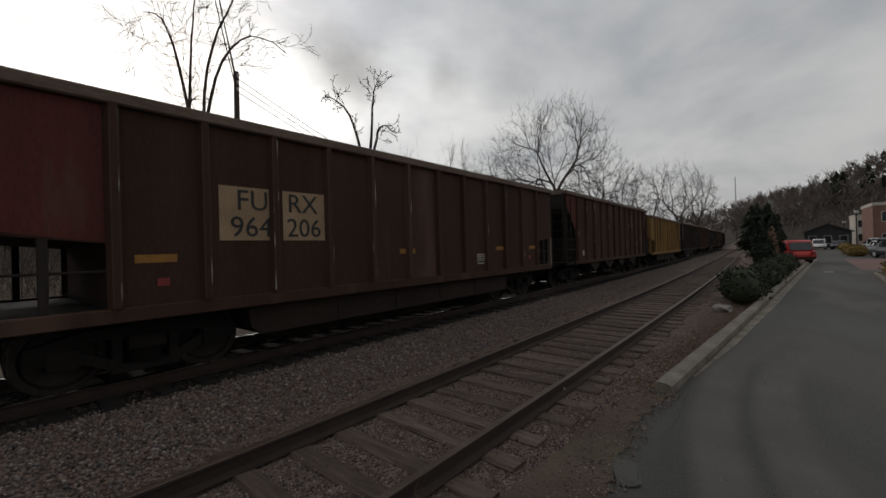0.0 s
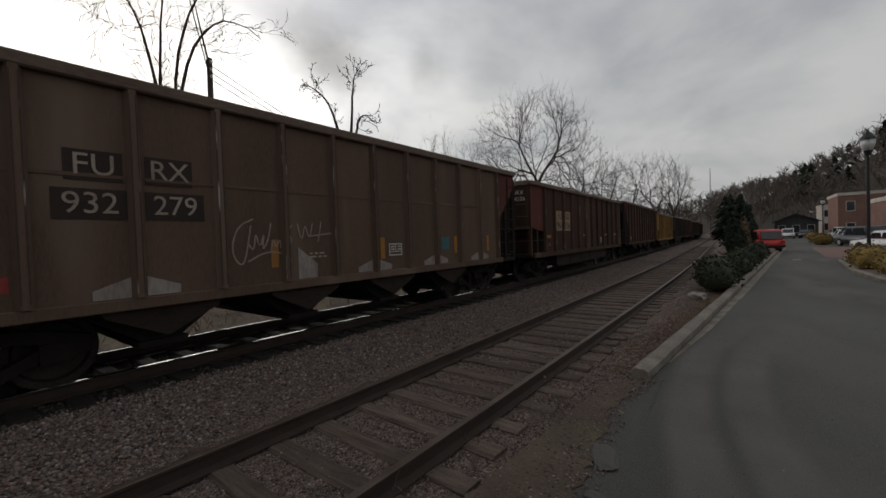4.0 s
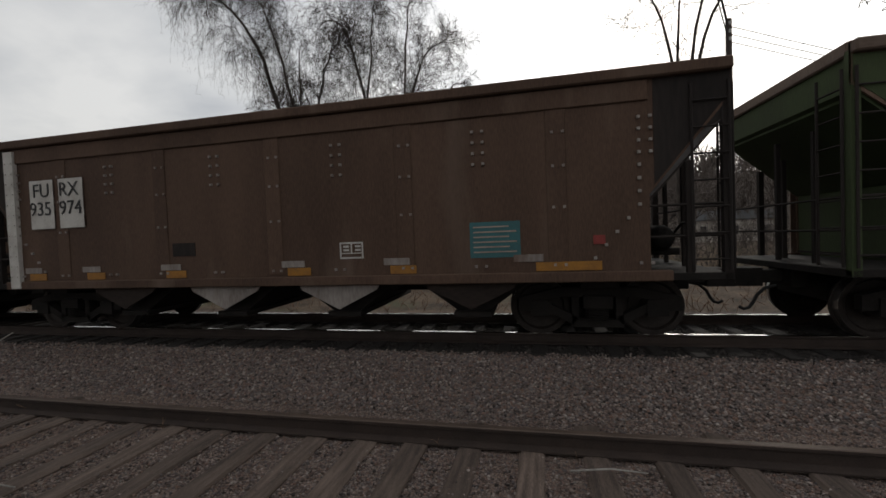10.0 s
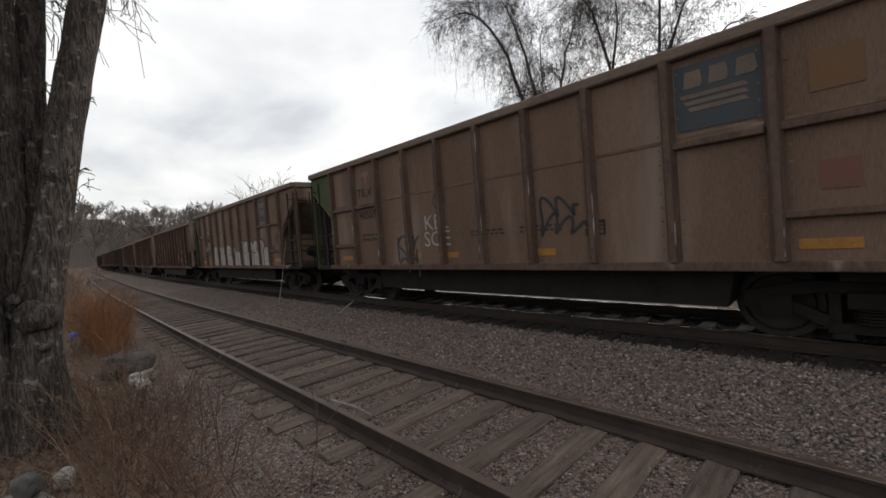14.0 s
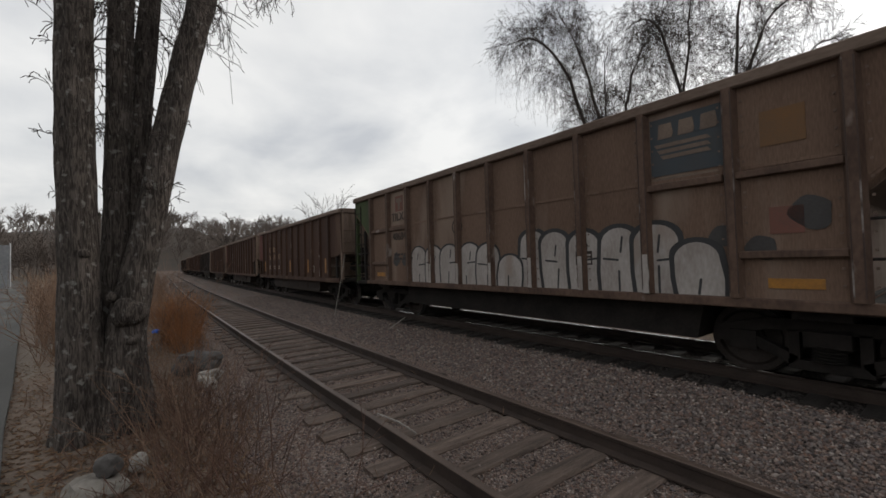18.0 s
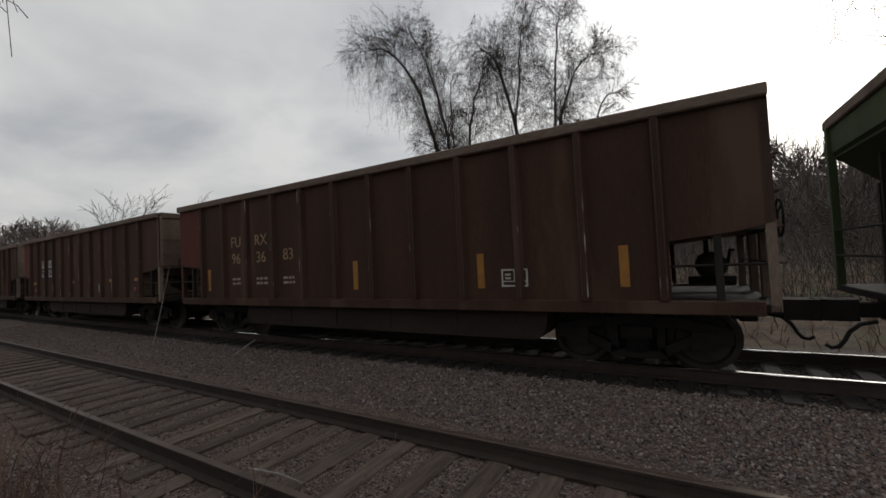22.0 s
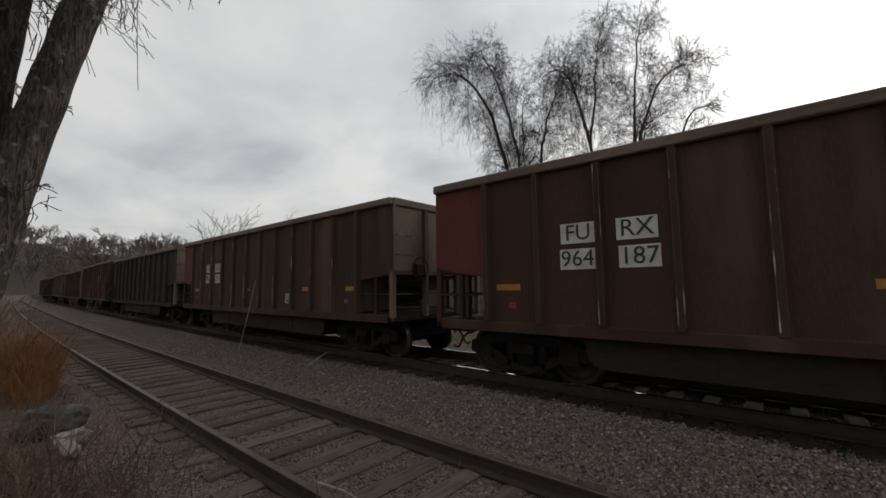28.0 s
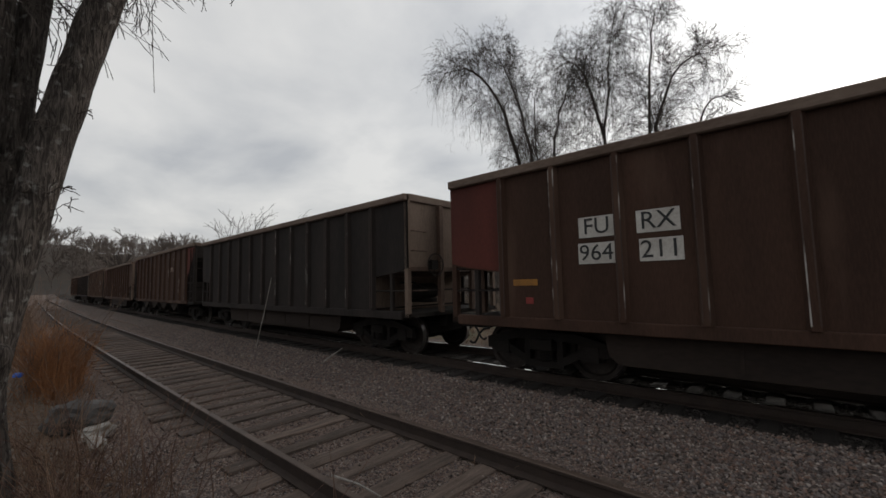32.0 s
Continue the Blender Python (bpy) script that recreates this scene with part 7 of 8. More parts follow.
boulder("boulder", -8.6, 0.72, 0.14, 0.42, 0.26, 0.22, 1.0, M["stone_dark"], "dark squared stone block lying in the weeds")
boulder("boulder", -7.9, 0.85, 0.05, 0.22, 0.14, 0.10, 2.2, M["stone"], "pale broken stone in the weeds")
boulder("boulder", -7.5, 0.82, 0.03, 0.30, 0.10, 0.06, 3.1, M["stone"], "flat pale stone in the weeds")
boulder("boulder", -4.7, -0.28, 0.0, 0.32, 0.20, 0.10, 0.5, M["stone_mid"], "flat pale weathered slab at the foot of the tree")
boulder("boulder", -4.75, -0.2, 0.16, 0.10, 0.09, 0.10, 4.2, M["stone_dark"], "small dark stone on a slab")
boulder("boulder", -3.9, 0.12, 0.02, 0.17, 0.12, 0.07, 5.0, M["stone"], "pale stone half hidden by stems")
boulder("boulder", -5.0, 0.0, 0.03, 0.09, 0.08, 0.08, 6.1, M["stone"], "small pale stone among leaves")
boulder("boulder", 13.3, 1.62, 0.02, 0.30, 0.18, 0.12, 7.0, M["stone"], "pale flat stone beside the kerb")
boulder("stone_chip", 4.95, 2.35, 0.0, 0.06, 0.05, 0.04, 2.0, M["stone"], "small white stone on the gravel")
boulder("asphalt_chunk", 3.42, 1.06, 0.02, 0.24, 0.11, 0.035, 0.35, M["asphalt"], "cracked loose piece of the asphalt edge", "asphalt")
boulder("asphalt_chunk", 2.85, 0.93, 0.02, 0.10, 0.06, 0.03, 1.35, M["asphalt"], "small loose crumb of asphalt", "asphalt")
boulder("scrap", -11.3, 0.15, 0.42, 0.07, 0.05, 0.05, 2.0, M["blue_scrap"], "scrap of blue plastic caught in weeds", "litter")


def stick(p, q, r, label):
    bm = bmesh.new()
    a, b = Vector(p), Vector(q)
    mid = (a + b) / 2 + Vector((0.02, 0.01, 0.02))
    tube(bm, [a, mid, b], [r, r * 0.9, r * 0.6], 6)
    me = bpy.data.meshes.new("stick")
    bm.to_mesh(me)
    bm.free()
    me.materials.append(M["stone"])
    tagged(new("stick", me), label, "stick", group="sticks in the ballast")


def ground_at(x, v):
    return (x, v + bend(x), land(x, v + bend(x)) - 0.03)


a = ground_at(-13.4, 5.3)
stick(a, (a[0] + 0.8, a[1] + 0.1, a[2] + 2.1), 0.014, "long pale reed leaning in the ballast by the train")
a = ground_at(-9.9, 5.42)
stick(a, (a[0] + 0.55, a[1] + 0.2, a[2] + 0.36), 0.016, "short pale stick poking out of the ballast")
stick((0.2, 3.30, 0.0), (0.75, 3.34, 0.015), 0.008, "thin twig lying between the rails")
stick((-4.35, 2.10, 0.15), (-3.95, 2.35, 0.0), 0.01, "dry twig lying against the rail")

# ---------------------------------------------------------------- river and far side
strip("water", M["water"], ([(x, bend(x) + 20.5) for x in range(-300, 301, 20)], [(x, bend(x) + 55.5) for x in range(-300, 301, 20)]), -2.9, "pale grey river reflecting the sky", "river")


def house(x, y, w, d, h, turn, wall, roof, label, name="house", rows=1, cols=3, pitch=1.6):
    z = land(x, y)
    ob = thing(name, label, "building", Matrix.Translation((x, y, z)) @ Matrix.Rotation(radians(turn), 4, "Z"))
    bm = bmesh.new()
    box(bm, -w / 2, w / 2, -d / 2, d / 2, -0.5, h)
    body = part("wall", bm, wall, ob)
    bm = bmesh.new()
    if pitch > 0:
        prism(bm, [(-d / 2 - 0.4, h), (0, h + pitch), (d / 2 + 0.4, h), (d / 2 + 0.4, h - 0.12), (0, h + pitch - 0.2), (-d / 2 - 0.4, h - 0.12)], "x", -w / 2 - 0.4, w / 2 + 0.4)
        part("roof", bm, roof, ob)
        bm = bmesh.new()
        prism(bm, [(-d / 2, h), (0, h + pitch - 0.2), (d / 2, h)], "x", -w / 2 + 0.01, w / 2 - 0.01)
        part("gable", bm, wall, ob)
    else:
        box(bm, -w / 2 - 0.1, w / 2 + 0.1, -d / 2 - 0.1, d / 2 + 0.1, h, h + 0.45)
        part("parapet", bm, roof, ob)
    ww, hh = min(1.0, w / cols * 0.45), min(1.4, h / rows * 0.5)

    def pane(bm2):
        box(bm2, -ww / 2, ww / 2, -0.03, 0.0, -hh / 2, hh / 2)
        return M["glass_dark"], False

    def casing(bm2):
        for a, b, c, e in ((-ww / 2 - 0.08, -ww / 2, -hh / 2 - 0.08, hh / 2 + 0.08), (ww / 2, ww / 2 + 0.08, -hh / 2 - 0.08, hh / 2 + 0.08), (-ww / 2, ww / 2, hh / 2, hh / 2 + 0.08), (-ww / 2, ww / 2, -hh / 2 - 0.1, -hh / 2)):
            box(bm2, a, b, -0.06, 0.0, c, e)
        return M["white_paint"], False

    key = "%s%d%d%.1f" % (label, rows, cols, w)
    for r in range(rows):
        for c in range(cols):
            for face in (0, 1):
                px, pz = (c + 0.5) / cols * w - w / 2, (r + 0.5) / rows * h
                m = Matrix.Translation((px, -d / 2, pz)) if face == 0 else Matrix.Translation((-w / 2, (c + 0.5) / cols * d - d / 2, pz)) @ Matrix.Rotation(-math.pi / 2, 4, "Z")
                win = part_mesh("window", shared("casing" + key, casing), ob, m=m)
                part_mesh("pane", shared("pane" + key, pane), win)
    return ob


house(30, 78, 14, 8, 3.5, 4, M["stucco"], M["roof_dark"], "long pale house across the river")
house(-42, 80, 10, 7, 3.4, 12, M["car_white"], M["roof_dark"], "white house across the river under trees")


# ---------------------------------------------------------------- far woods on the hills
def woods(name, mat, n, seed, where, height, label, conifer=False):
    """Many small trees in one mesh: a few patterns, turned, scaled and set out over the slopes."""
    rng = np.random.RandomState(seed)
    patterns = []
    for k in range(6):
        if conifer:
            vs, fs = [], []
            for j in range(46):
                t = rng.rand() ** 0.8
                a, r = rng.uniform(0, math.tau), (1 - t) * 0.26 + 0.02
                c = np.array([r * math.cos(a) * rng.uniform(0.5, 1), r * math.sin(a) * rng.uniform(0.5, 1), 0.08 + t * 0.92])
                o = np.array([math.cos(a), math.sin(a), -0.55]) * (0.05 + 0.10 * (1 - t))
                s = np.array([-math.sin(a), math.cos(a), 0.1]) * (0.04 + 0.07 * (1 - t))
                b = len(vs)
                vs += [c - s - o * 0.4, c + s - o * 0.4, c + o * 1.2, c + np.array([0, 0, 0.07])]
                fs += [(b, b + 1, b + 2), (b + 2, b + 1, b + 3), (b, b + 2, b + 3)]
            patterns.append((np.array(vs), np.array(fs)))
        else:
            out = [[] for _ in range(10)]
            grow(random.Random(seed * 10 + k), (0, 0, 0), (rng.normal(0, 0.05), rng.normal(0, 0.05), 1), 0.42, 0.011, 3, out, 0.6, 0.0, (4, 4, 3), 3, 0.14)
            lines = [l for lv in out for l in lv]
            lines = [[(p, max(r, 0.006)) for p, r in l] for l in lines]
            vs, fs = tubes_np(lines, 3)
            fs = np.array(fs)
            patterns.append((np.array(vs), np.concatenate([fs[:, :3], fs[:, [0, 2, 3]]])))
    V, F, b = [], [], 0
    for _ in range(n):
        x, y = where(rng)
        vs, fs = patterns[rng.randint(6)]
        h, a = rng.uniform(*height), rng.uniform(0, math.tau)
        w = vs * np.array([h * rng.uniform(0.85, 1.2), h * rng.uniform(0.85, 1.2), h])
        r = np.stack([w[:, 0] * math.cos(a) - w[:, 1] * math.sin(a) + x, w[:, 0] * math.sin(a) + w[:, 1] * math.cos(a) + y, w[:, 2] + land(x, y) - 0.3], 1)
        V.append(r), F.append(fs + b)
        b += len(vs)
    V, F = np.concatenate(V), np.concatenate(F)
    me = mesh_of(name, V, F, mat)
    return tagged(new(name, me), label, "woods", kind="stuff")


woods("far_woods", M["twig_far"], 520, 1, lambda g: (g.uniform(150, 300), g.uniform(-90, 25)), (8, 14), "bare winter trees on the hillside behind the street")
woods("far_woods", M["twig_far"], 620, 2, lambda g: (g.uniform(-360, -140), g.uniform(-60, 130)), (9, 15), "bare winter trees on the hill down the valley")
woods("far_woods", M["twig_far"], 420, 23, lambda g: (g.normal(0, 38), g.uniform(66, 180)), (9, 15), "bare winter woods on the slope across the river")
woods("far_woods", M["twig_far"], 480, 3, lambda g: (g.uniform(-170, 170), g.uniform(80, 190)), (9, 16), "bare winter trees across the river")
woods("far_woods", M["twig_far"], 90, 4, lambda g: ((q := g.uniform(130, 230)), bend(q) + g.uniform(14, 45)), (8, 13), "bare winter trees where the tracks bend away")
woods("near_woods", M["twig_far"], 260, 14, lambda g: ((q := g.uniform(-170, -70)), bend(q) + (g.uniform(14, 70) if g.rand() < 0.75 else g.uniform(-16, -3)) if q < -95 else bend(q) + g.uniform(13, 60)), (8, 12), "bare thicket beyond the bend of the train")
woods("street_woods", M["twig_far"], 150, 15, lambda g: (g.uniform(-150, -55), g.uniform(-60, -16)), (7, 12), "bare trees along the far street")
woods("evergreen_woods", M["evergreen"], 34, 5, lambda g: (g.uniform(98, 126), g.uniform(3.0, 7.6)), (5.5, 10), "dark evergreens at the bend of the tracks", True)
woods("evergreen_woods", M["evergreen"], 40, 6, lambda g: (g.uniform(170, 290), g.uniform(-85, 4)), (8, 14), "scattered dark pines on the hillside", True)
woods("evergreen_woods", M["evergreen"], 30, 7, lambda g: (g.uniform(-120, 120), g.uniform(95, 170)), (7, 12), "dark pines across the river", True)
woods("evergreen_woods", M["evergreen"], 22, 8, lambda g: (g.uniform(-400, -260), g.uniform(-60, 120)), (6, 10), "dark pines on the hill down the valley", True)


# ---------------------------------------------------------------- the street side
def shrub(x, y, r, h, mat, seed, label, name="shrub", group="street shrubs", upright=False):
    """A clump of many small leaves round a few stems."""
    rng = np.random.RandomState(seed)
    ob = thing(name, label, "shrub", Matrix.Translation((x, y, 0.0)), group=group)
    n = int(520 * max(0.6, min(2.2, r * h)))
    V, F = [], []
    for _ in range(n):
        a, u = rng.uniform(0, math.tau), rng.uniform(-0.35, 1)
        rr = rng.uniform(0.72, 1.04) * (1 + 0.12 * math.sin(3 * a + seed) + 0.08 * math.sin(7 * a + 2 * u))
        k = math.sqrt(max(0, 1 - u * u)) if not upright else (1 - max(0, u)) ** 0.7 * 0.95 + 0.1
        c = np.array([r * rr * k * math.cos(a), r * rr * k * math.sin(a), h * (0.38 + 0.6 * u * rr)])
        c[2] = max(c[2], 0.05)
        s = 0.045 * (1 + 0.5 * rng.rand()) * (1.5 if r > 0.9 or upright else 1.0)
        p = rng.normal(0, 1, (2, 3))
        p /= np.linalg.norm(p, axis=1, keepdims=True)
        b = len(V)
        V += [c + p[0] * s, c + p[1] * s, c - p[0] * s, c - p[1] * s]
        F.append((b, b + 1, b + 2, b + 3))
    part_mesh("foliage", mesh_of("foliage", V, F, mat), ob)
    lines = [[((0, 0, -0.05), 0.03), ((0.3 * r * math.cos(q), 0.3 * r * math.sin(q), h * 0.5), 0.02), ((0.55 * r * math.cos(q), 0.55 * r * math.sin(q), h * 0.8), 0.008)] for q in np.arange(5) * 1.26]
    v, f = tubes_np(lines, 4)
    part_mesh("woody_base", mesh_of("woody_base", v, f, M["twig"]), ob)
    bm = bmesh.new()
    bmesh.ops.create_icosphere(bm, subdivisions=2, radius=1.0)
    for q in bm.verts:
        w = 1 + 0.18 * noise.noise(q.co * 2.5 + Vector((seed, 0, 0)))
        t = max(0, q.co.z)
        q.co = Vector((q.co.x * r * 0.8 * w * ((1 - t) ** 0.7 if upright else 1), q.co.y * r * 0.8 * w * ((1 - t) ** 0.7 if upright else 1), max(0.02, h * (0.38 + 0.5 * q.co.z * w))))
    part("inner_foliage", bm, mat, ob, "", True)
    return ob


for k in range(16):
    t = k / 15
    x = 15.0 + 21 * t
    shrub(x, 1.38 - 0.86 * t + (0.14 if k % 2 else -0.08), 0.58 + 0.1 * math.sin(k * 2.1), 0.95 + 0.12 * math.sin(k * 1.3), M["box_green"], 100 + k, "clipped dark green shrub in the row along the kerb", "hedge_shrub", "hedge along the kerb")
shrub(38.6, 2.15, 0.8, 2.85, M["evergreen"], 140, "tall narrow dark evergreen shrub", "evergreen_shrub", upright=True)
shrub(41.2, 1.25, 0.6, 2.0, M["evergreen"], 141, "dark evergreen shrub beside the parked cars", "evergreen_shrub", upright=True)
shrub(39.6, 1.55, 0.45, 2.7, M["dead_stem"], 142, "dry brown upright shrub between evergreens", "brown_shrub", upright=True)
shrub(26.2, -3.35, 0.7, 1.0, M["gold_shrub"], 150, "golden-leaved round shrub in the street island")
shrub(28.0, -3.6, 0.75, 1.05, M["box_green"], 151, "dark green round shrub in the street island")
shrub(23.4, -3.3, 0.8, 1.05, M["gold_shrub"], 152, "golden-leaved round shrub in the street island")
shrub(21.2, -3.6, 0.75, 0.95, M["gold_shrub"], 153, "golden-leaved round shrub in the street island")
for k, (x, y, r) in enumerate(((57, -4.2, 1.0), (60, -4.5, 0.9), (83, -5.0, 0.9), (86, -5.2, 0.9))):
    shrub(x, y, r, 1.2, M["box_green" if k % 2 else "gold_shrub"], 160 + k, "round shrub in a far street island")

ISLAND = [(18.6, -2.7), (22.5, -2.45), (28.8, -2.7), (30.6, -3.4), (29.0, -4.8), (19.4, -4.8), (18.0, -3.7), (18.6, -2.7)]
kerb_line("kerb", along(ISLAND, 0.5)[::-1], 0.22, 0.15, M["concrete"], "pale concrete kerb round the planted street island")
strip("island_bed", M["dirt"], ([(18.4, -2.95), (22.5, -2.7), (28.6, -2.95), (30.2, -3.4)], [(18.6, -4.5), (22, -4.6), (28.6, -4.6), (30.0, -3.9)]), 0.10, "mulched bed of the street island", "planting bed")
strip("crossing_paver", M["paver"], ([(33, -2.6), (50, -2.9)], [(32, -8.5), (50, -9)]), 0.020, "reddish brick paving in the street", "paving")
strip("road_patch", M["concrete"], ([(30.0, -0.95), (31.4, -1.0)], [(30.0, -1.35), (31.4, -1.4)]), 0.020, "pale utility cover in the asphalt", "manhole cover")


def crack(pts, w, name="road_crack"):
    bm = bmesh.new()
    rng = random.Random(len(pts))
    prev = None
    for x, y in pts:
        a, b = bm.verts.new((x - w * rng.uniform(0.6, 1.3), y, 0.0185)), bm.verts.new((x + w * rng.uniform(0.6, 1.3), y + rng.uniform(-w, w), 0.0185))
        if prev:
            bm.faces.new((prev[0], prev[1], b, a))
        prev = (a, b)
    me = bpy.data.meshes.new(name)
    bm.to_mesh(me)
    bm.free()
    me.materials.append(M["stone_dark"])
    tagged(new(name, me), "dark jagged crack in the broken asphalt edge", "crack", kind="structure")


crack([(3.05, 1.10), (3.15, 1.16), (3.3, 1.24), (3.5, 1.33), (3.7, 1.40), (3.95, 1.46), (4.2, 1.46)], 0.03)
crack([(3.36, 1.02), (3.5, 1.06), (3.62, 1.12), (3.8, 1.2), (4.0, 1.28), (4.2, 1.36)], 0.018)
crack([(4.3, 0.93), (4.6, 0.98), (4.8, 0.96), (5.0, 1.02), (5.3, 0.99)], 0.012)


def street_lamp(x, y, h):
    ob = thing("street_lamp", "black iron street lamp with an acorn lantern", "street lamp", Matrix.Translation((x, y, 0)), group="street lamps")
    bm = bmesh.new()
    tube(bm, [(0, 0, 0), (0, 0, 0.25), (0, 0, 0.35), (0, 0, 0.9), (0, 0, 1.0), (0, 0, h - 1.25)], [0.22, 0.2, 0.14, 0.11, 0.075, 0.055], 12)
    part("post", bm, M["lamp_black"], ob)
    bm = bmesh.new()
    tube(bm, [(0, 0, h - 1.25), (0, 0, h - 1.1), (0, 0, h - 1.0)], [0.1, 0.13, 0.16], 10)
    part("collar", bm, M["lamp_black"], ob)
    bm = bmesh.new()
    tube(bm, [(0, 0, h - 1.0), (0, 0, h - 0.75), (0, 0, h - 0.5)], [0.15, 0.25, 0.27], 10)
    part("globe", bm, M["lamp_glass"], ob, "frosted lantern glass", True)
    bm = bmesh.new()
    tube(bm, [(0, 0, h - 0.5), (0, 0, h - 0.42), (0, 0, h - 0.2), (0, 0, h - 0.1), (0, 0, h)], [0.31, 0.29, 0.12, 0.05, 0.015], 10)
    part("cap", bm, M["lamp_black"], ob)
    bm = bmesh.new()
    for k in range(4):
        a = k * math.tau / 4
        tube(bm, [(0.15 * math.cos(a), 0.15 * math.sin(a), h - 1.0), (0.28 * math.cos(a), 0.28 * math.sin(a), h - 0.5)], 0.012, 4)
    part("lantern_frame", bm, M["lamp_black"], ob)


street_lamp(27.5, -3.62, 6.35)
street_lamp(83, -6.2, 6.3)
street_lamp(120, -7.1, 6.0)


def parked_car(x, y, turn, paint, label, suv=False, group="parked cars"):
    ob = thing("parked_car", label, "car", Matrix.Translation((x, y, 0.012)) @ Matrix.Rotation(radians(turn), 4, "Z"), group=group)
    L, W, H = (4.5, 0.9, 1.78) if suv else (4.5, 0.87, 1.45)
    hood = 0.98 if suv else 0.85
    bm = bmesh.new()
    prism(bm, [(-L / 2, 0.35), (-L / 2 + 0.05, hood - 0.05), (-L / 2 + 0.25, hood), (L / 2 - 1.15, hood), (L / 2 - 0.15, hood - 0.1), (L / 2, 0.6), (L / 2, 0.35), (L / 2 - 0.5, 0.28), (-L / 2 + 0.4, 0.28)], "y", -W, W)
    bmesh.ops.bevel(bm, geom=list(bm.edges), offset=0.05, segments=2, affect="EDGES")
    body = part("body", bm, paint, ob, "", True)
    rear = -L / 2 + (0.12 if suv else 0.75)
    bm = bmesh.new()
    prism(bm, [(rear, hood - 0.03), (rear + 0.2, H - 0.08), (rear + 0.45, H), (L / 2 - 1.95, H), (L / 2 - 1.75, H - 0.06), (L / 2 - 1.1, hood - 0.03)], "y", -W + 0.1, W - 0.1)
    bmesh.ops.bevel(bm, geom=list(bm.edges), offset=0.05, segments=2, affect="EDGES")
    part("cabin", bm, paint, ob, "", True)
    for s in (-1, 1):
        for a, b in ((rear + 0.3, -0.35), (-0.25, L / 2 - 1.75)):
            bm = bmesh.new()
            prism(bm, [(a, hood + 0.05), (a + 0.08, H - 0.14), (b - 0.02, H - 0.14), (b + 0.12, hood + 0.05)], "y", s * (W - 0.105), s * (W - 0.085))
            part("window", bm, M["glass_dark"], ob)
    bm = bmesh.new()
    prism(bm, [(rear - 0.01, hood + 0.05), (rear + 0.17, H - 0.16), (rear + 0.14, H - 0.16), (rear - 0.04, hood + 0.05)], "y", -W + 0.2, W - 0.2)
    part("rear_window", bm, M["glass_dark"], ob)
    bm = bmesh.new()
    prism(bm, [(L / 2 - 1.08, hood + 0.04), (L / 2 - 1.70, H - 0.12), (L / 2 - 1.67, H - 0.12), (L / 2 - 1.04, hood + 0.04)], "y", -W + 0.2, W - 0.2)
    part("windscreen", bm, M["glass_dark"], ob)
    for px in (-L / 2 + 0.85, L / 2 - 0.85):
        for s in (-1, 1):
            bm = bmesh.new()
            disc(bm, px, 0, 0.34, 0.34, "y", s * (W - 0.2), s * (W + 0.02), 20)
            wheel = part("wheel", bm, M["tyre"], ob)
            bm = bmesh.new()
            disc(bm, px, 0, 0.34, 0.2, "y", s * (W + 0.015), s * (W + 0.035), 14)
            part("rim", bm, M["car_silver"], wheel)
    for s in (-1, 1):
        bm = bmesh.new()
        box(bm, -L / 2 - 0.02, -L / 2 + 0.06, min(s * 0.6, s * 0.82), max(s * 0.6, s * 0.82), hood - 0.3, hood - 0.1)
        part("tail_light", bm, M["red_spot"], ob)
        bm = bmesh.new()
        box(bm, L / 2 - 0.12, L / 2 + 0.02, min(s * 0.5, s * 0.8), max(s * 0.5, s * 0.8), 0.6, 0.75)
        part("head_light", bm, M["lamp_glass"], ob)
    for px in (-L / 2 - 0.03, L / 2 - 0.05):
        bm = bmesh.new()
        box(bm, px, px + 0.08, -W + 0.05, W - 0.05, 0.36, 0.52, bevel=0.02)
        part("bumper", bm, M["tyre"], ob)
    return ob


parked_car(42.5, 0.8, 25, M["car_red"], "red parked sport utility vehicle at the hedge", True)
parked_car(50.5, 1.3, -62, M["car_white"], "white parked car behind the red one")
parked_car(54, 1.5, -62, M["car_silver"], "silver parked car in the row")
parked_car(95, -2.5, 176, M["car_white"], "white car standing in the street", True)
parked_car(96, -5.0, 172, M["car_dark"], "dark parked car far down the street")
for k, (x, y, c) in enumerate(((52, -5.6, "car_dark"), (56, -5.9, "car_white"), (60, -6.2, "car_silver"), (64, -6.5, "car_dark"), (68, -6.6, "car_white"), (73, -6.8, "car_silver"), (78, -7.0, "car_silver"), (84, -7.2, "car_dark"), (40.5, -5.6, "car_white"))):
    parked_car(x, y - 0.8, 22 + 4 * (k % 3), M[c], {"car_red": "dark red", "car_white": "white", "car_silver": "silver", "car_dark": "dark"}[c] + " car in the roadside parking row", k % 3 == 0, "parking row")

house(112, -4.1, 9, 6.6, 3.0, 0, M["roof_dark"], M["roof_dark"], "low dark open depot shelter with a hipped roof", "depot", 1, 3, 1.6)
house(94, -15.2, 10, 14, 6.7, 2, M["brick"], M["stucco"], "two-storey brick shop building with a pale end", "shop_building", 2, 5, 0)
house(121, -10.2, 6, 3.6, 5.6, 4, M["stucco"], M["stucco"], "pale narrow two-storey building", "shop_building", 2, 2, 0)
house(60, -13.5, 16, 8, 4.4, 4, M["brick"], M["stucco"], "low brick building at the parking row", "shop_building", 1, 5, 0)


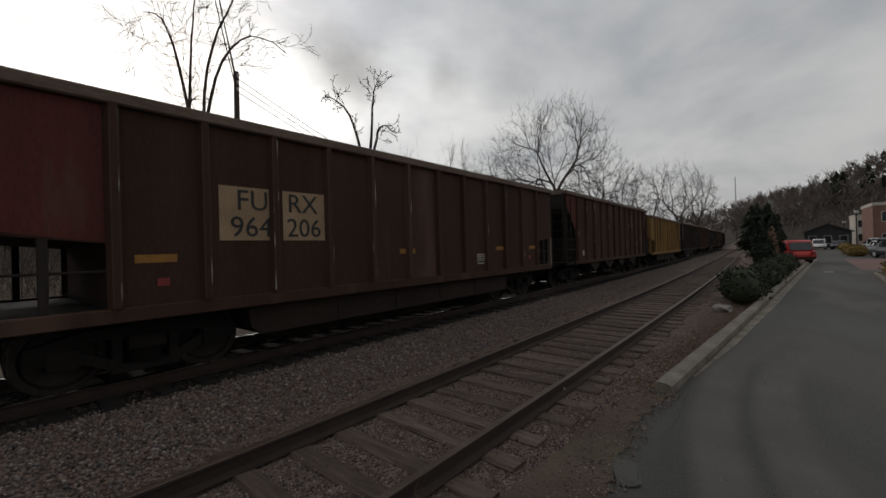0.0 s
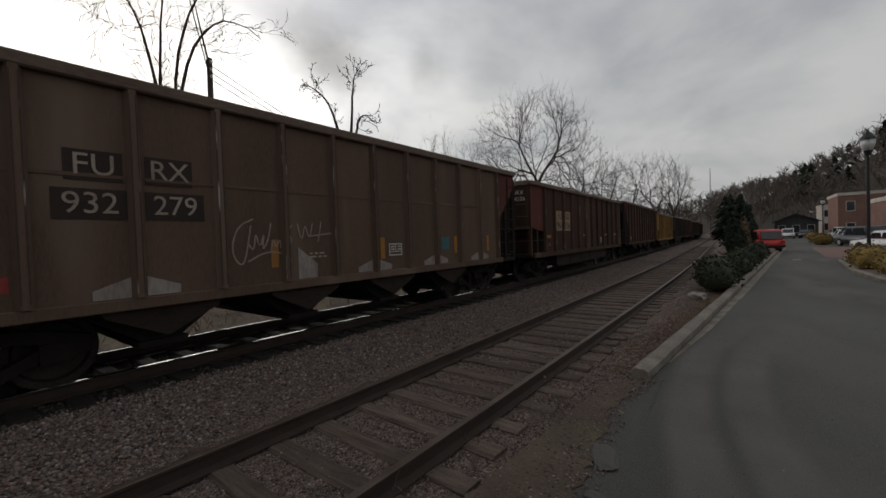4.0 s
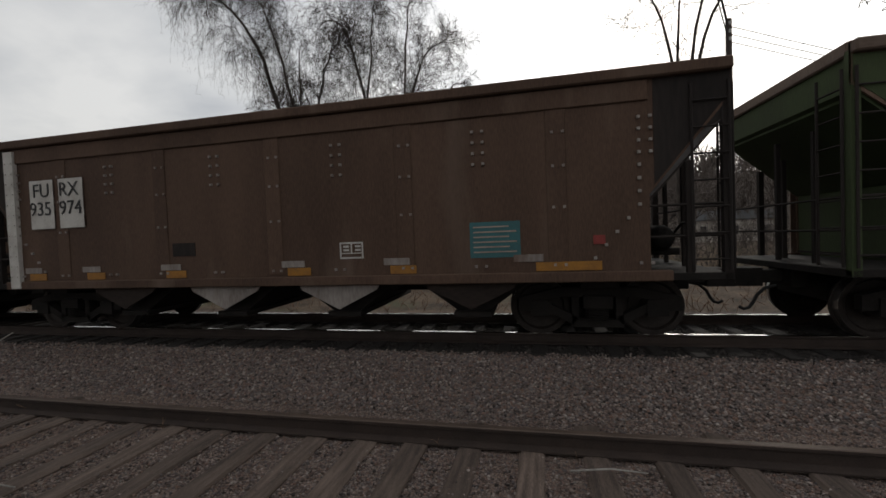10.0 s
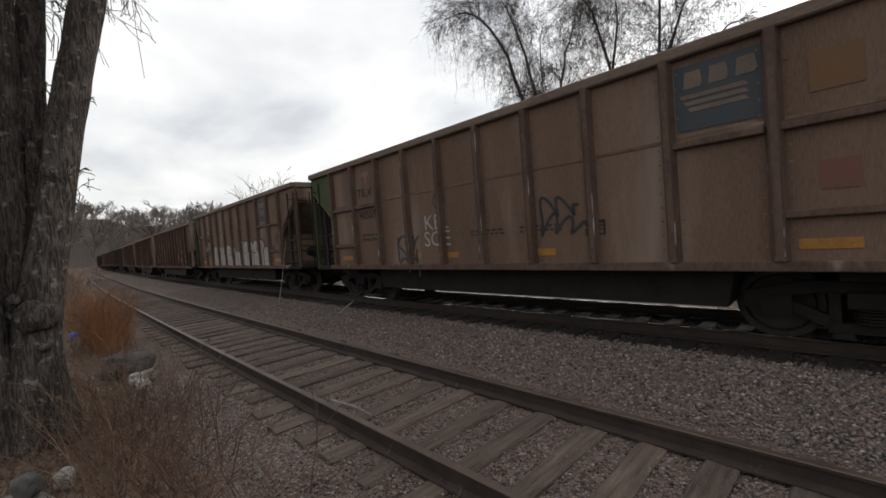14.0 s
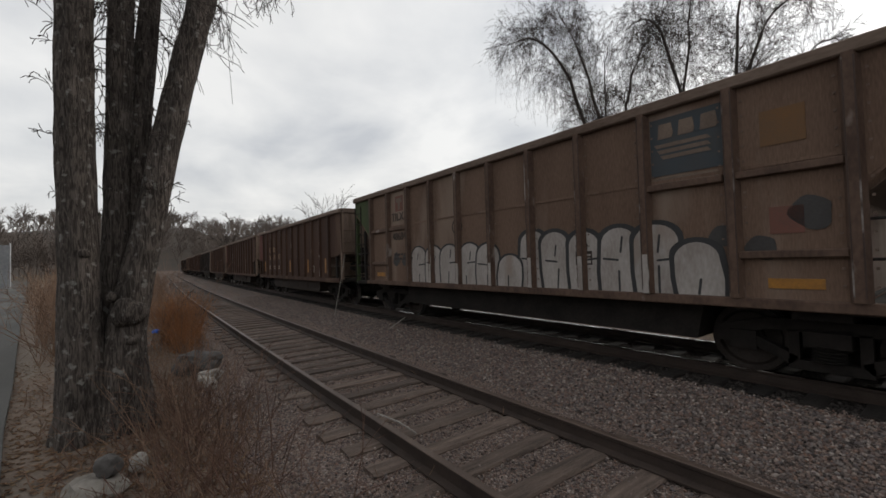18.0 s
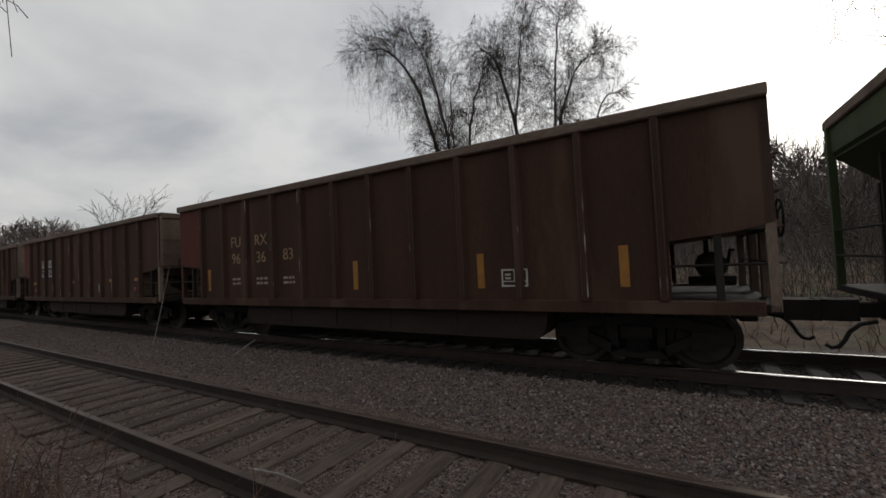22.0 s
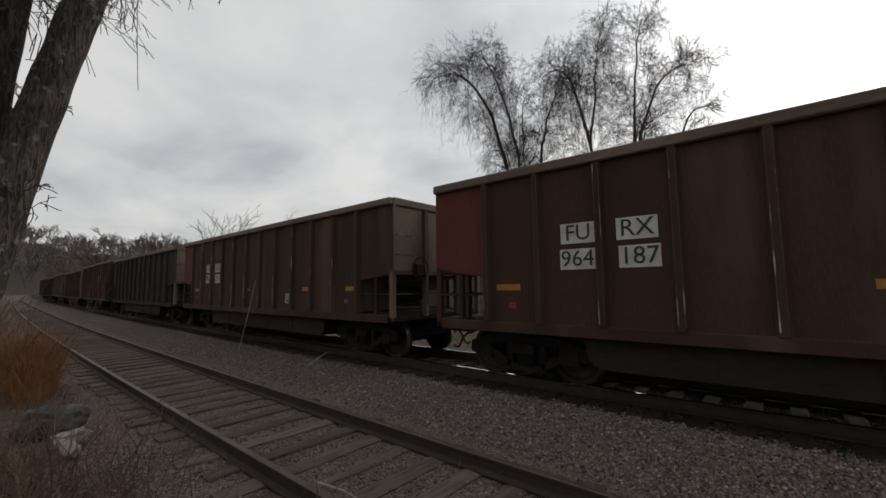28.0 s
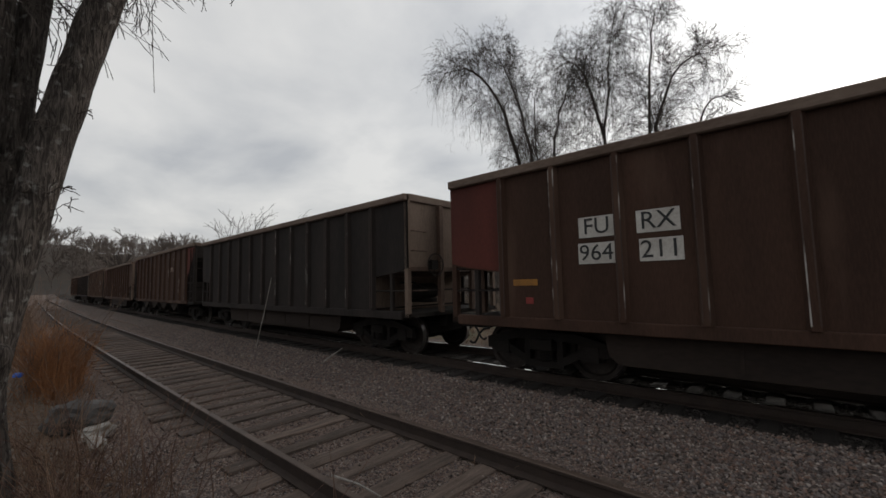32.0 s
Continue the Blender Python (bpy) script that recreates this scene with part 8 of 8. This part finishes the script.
def cable(a, b, sag, r=0.02):
    bm = bmesh.new()
    a, b = Vector(a), Vector(b)
    tube(bm, [a.lerp(b, k / 14) - Vector((0, 0, sag * 4 * (k / 14) * (1 - k / 14))) for k in range(15)], r, 5)
    me = bpy.data.meshes.new("power_cable")
    bm.to_mesh(me)
    bm.free()
    me.materials.append(M["wire"])
    tagged(new("power_cable", me), "dark power cable running to the pole", "cable", group="power cables")


def utility_pole(x, y, top, label):
    z = land(x, y)
    ob = thing("utility_pole", label, "utility pole", Matrix.Translation((x, y, z)))
    bm = bmesh.new()
    tube(bm, [(0, 0, -0.2), (0.05, 0, (top - z) * 0.5), (0.1, 0, top - z)], [0.17, 0.15, 0.125], 10)
    part("pole", bm, M["pole_wood"], ob)
    bm = bmesh.new()
    for k in range(3):
        tube(bm, [(0.1, -0.14, top - z - 0.3 - 0.35 * k), (0.1, -0.14, top - z - 0.15 - 0.35 * k)], 0.05, 8)
    part("insulator", bm, M["lamp_glass"], ob)
    return ob


px, py = place(-21.7, 23.0)
utility_pole(px, py, 11.2, "dark wooden utility pole with taut cables")
far_x, far_y = place(-12.0, 23.0)
for k, (dz, off) in enumerate(((-0.2, 0.0), (-0.55, 0.15), (-0.9, -0.1))):
    cable((px + 0.1, py, 11.1 + dz), (px - 1.7 + off, py - 1.2, 17.5 + dz), 0.15, 0.03)
    cable((px + 0.1, py, 11.1 + dz), (px + 40, py + 22, 9.5 + dz), 0.6, 0.02)

# thin lattice mast far down the valley
bm = bmesh.new()
mx, my = place(-84.6, 230)
for k in range(3):
    a = k * math.tau / 3
    tube(bm, [(0.5 * math.cos(a), 0.5 * math.sin(a), 0), (0.05 * math.cos(a), 0.05 * math.sin(a), 24)], 0.08, 4)
mast = thing("radio_mast", "thin lattice radio mast far away", "mast", Matrix.Translation((mx, my, land(mx, my))))
part("lattice", bm, M["gate_steel"], mast)

# sheet-metal wall along the street beyond the tree
gate = thing("metal_wall", "tall grey sheet-metal wall along the street", "wall", Matrix.Translation((-66, -13.0, land(-66, -13.0))) @ Matrix.Rotation(radians(60), 4, "Z"))
for k in range(8):
    bm = bmesh.new()
    box(bm, -2.4 * k - 2.35, -2.4 * k, -0.03, 0.03, -0.5, 5.0)
    part("panel", bm, M["gate_steel"], gate)
    bm = bmesh.new()
    box(bm, -2.4 * k - 0.04, -2.4 * k + 0.04, -0.07, 0.07, -0.5, 5.2)
    part("post", bm, M["gate_steel"], gate)


# ---------------------------------------------------------------- what moves
def motions():
    times = [k * 0.5 for k in range(65)]
    steps = [k * 4 / FPS for k in range(241)]
    for n, car in TRAIN:
        walk(car, [(t, car_pose(n, t)) for t in times])
        if not -1 <= n <= 8:
            continue
        for truck in car.children:
            for k, wheels in enumerate(o for o in truck.children if o.name.startswith("wheelset")):
                hub = wheels.matrix_basis.translation.copy()
                start = train_at(0)
                walk(wheels, [(t, Matrix.Translation(hub) @ Matrix.Rotation((train_at(min(t, 32.0)) - start) / WHEEL_R + n + k, 4, "Y")) for t in steps])


motions()
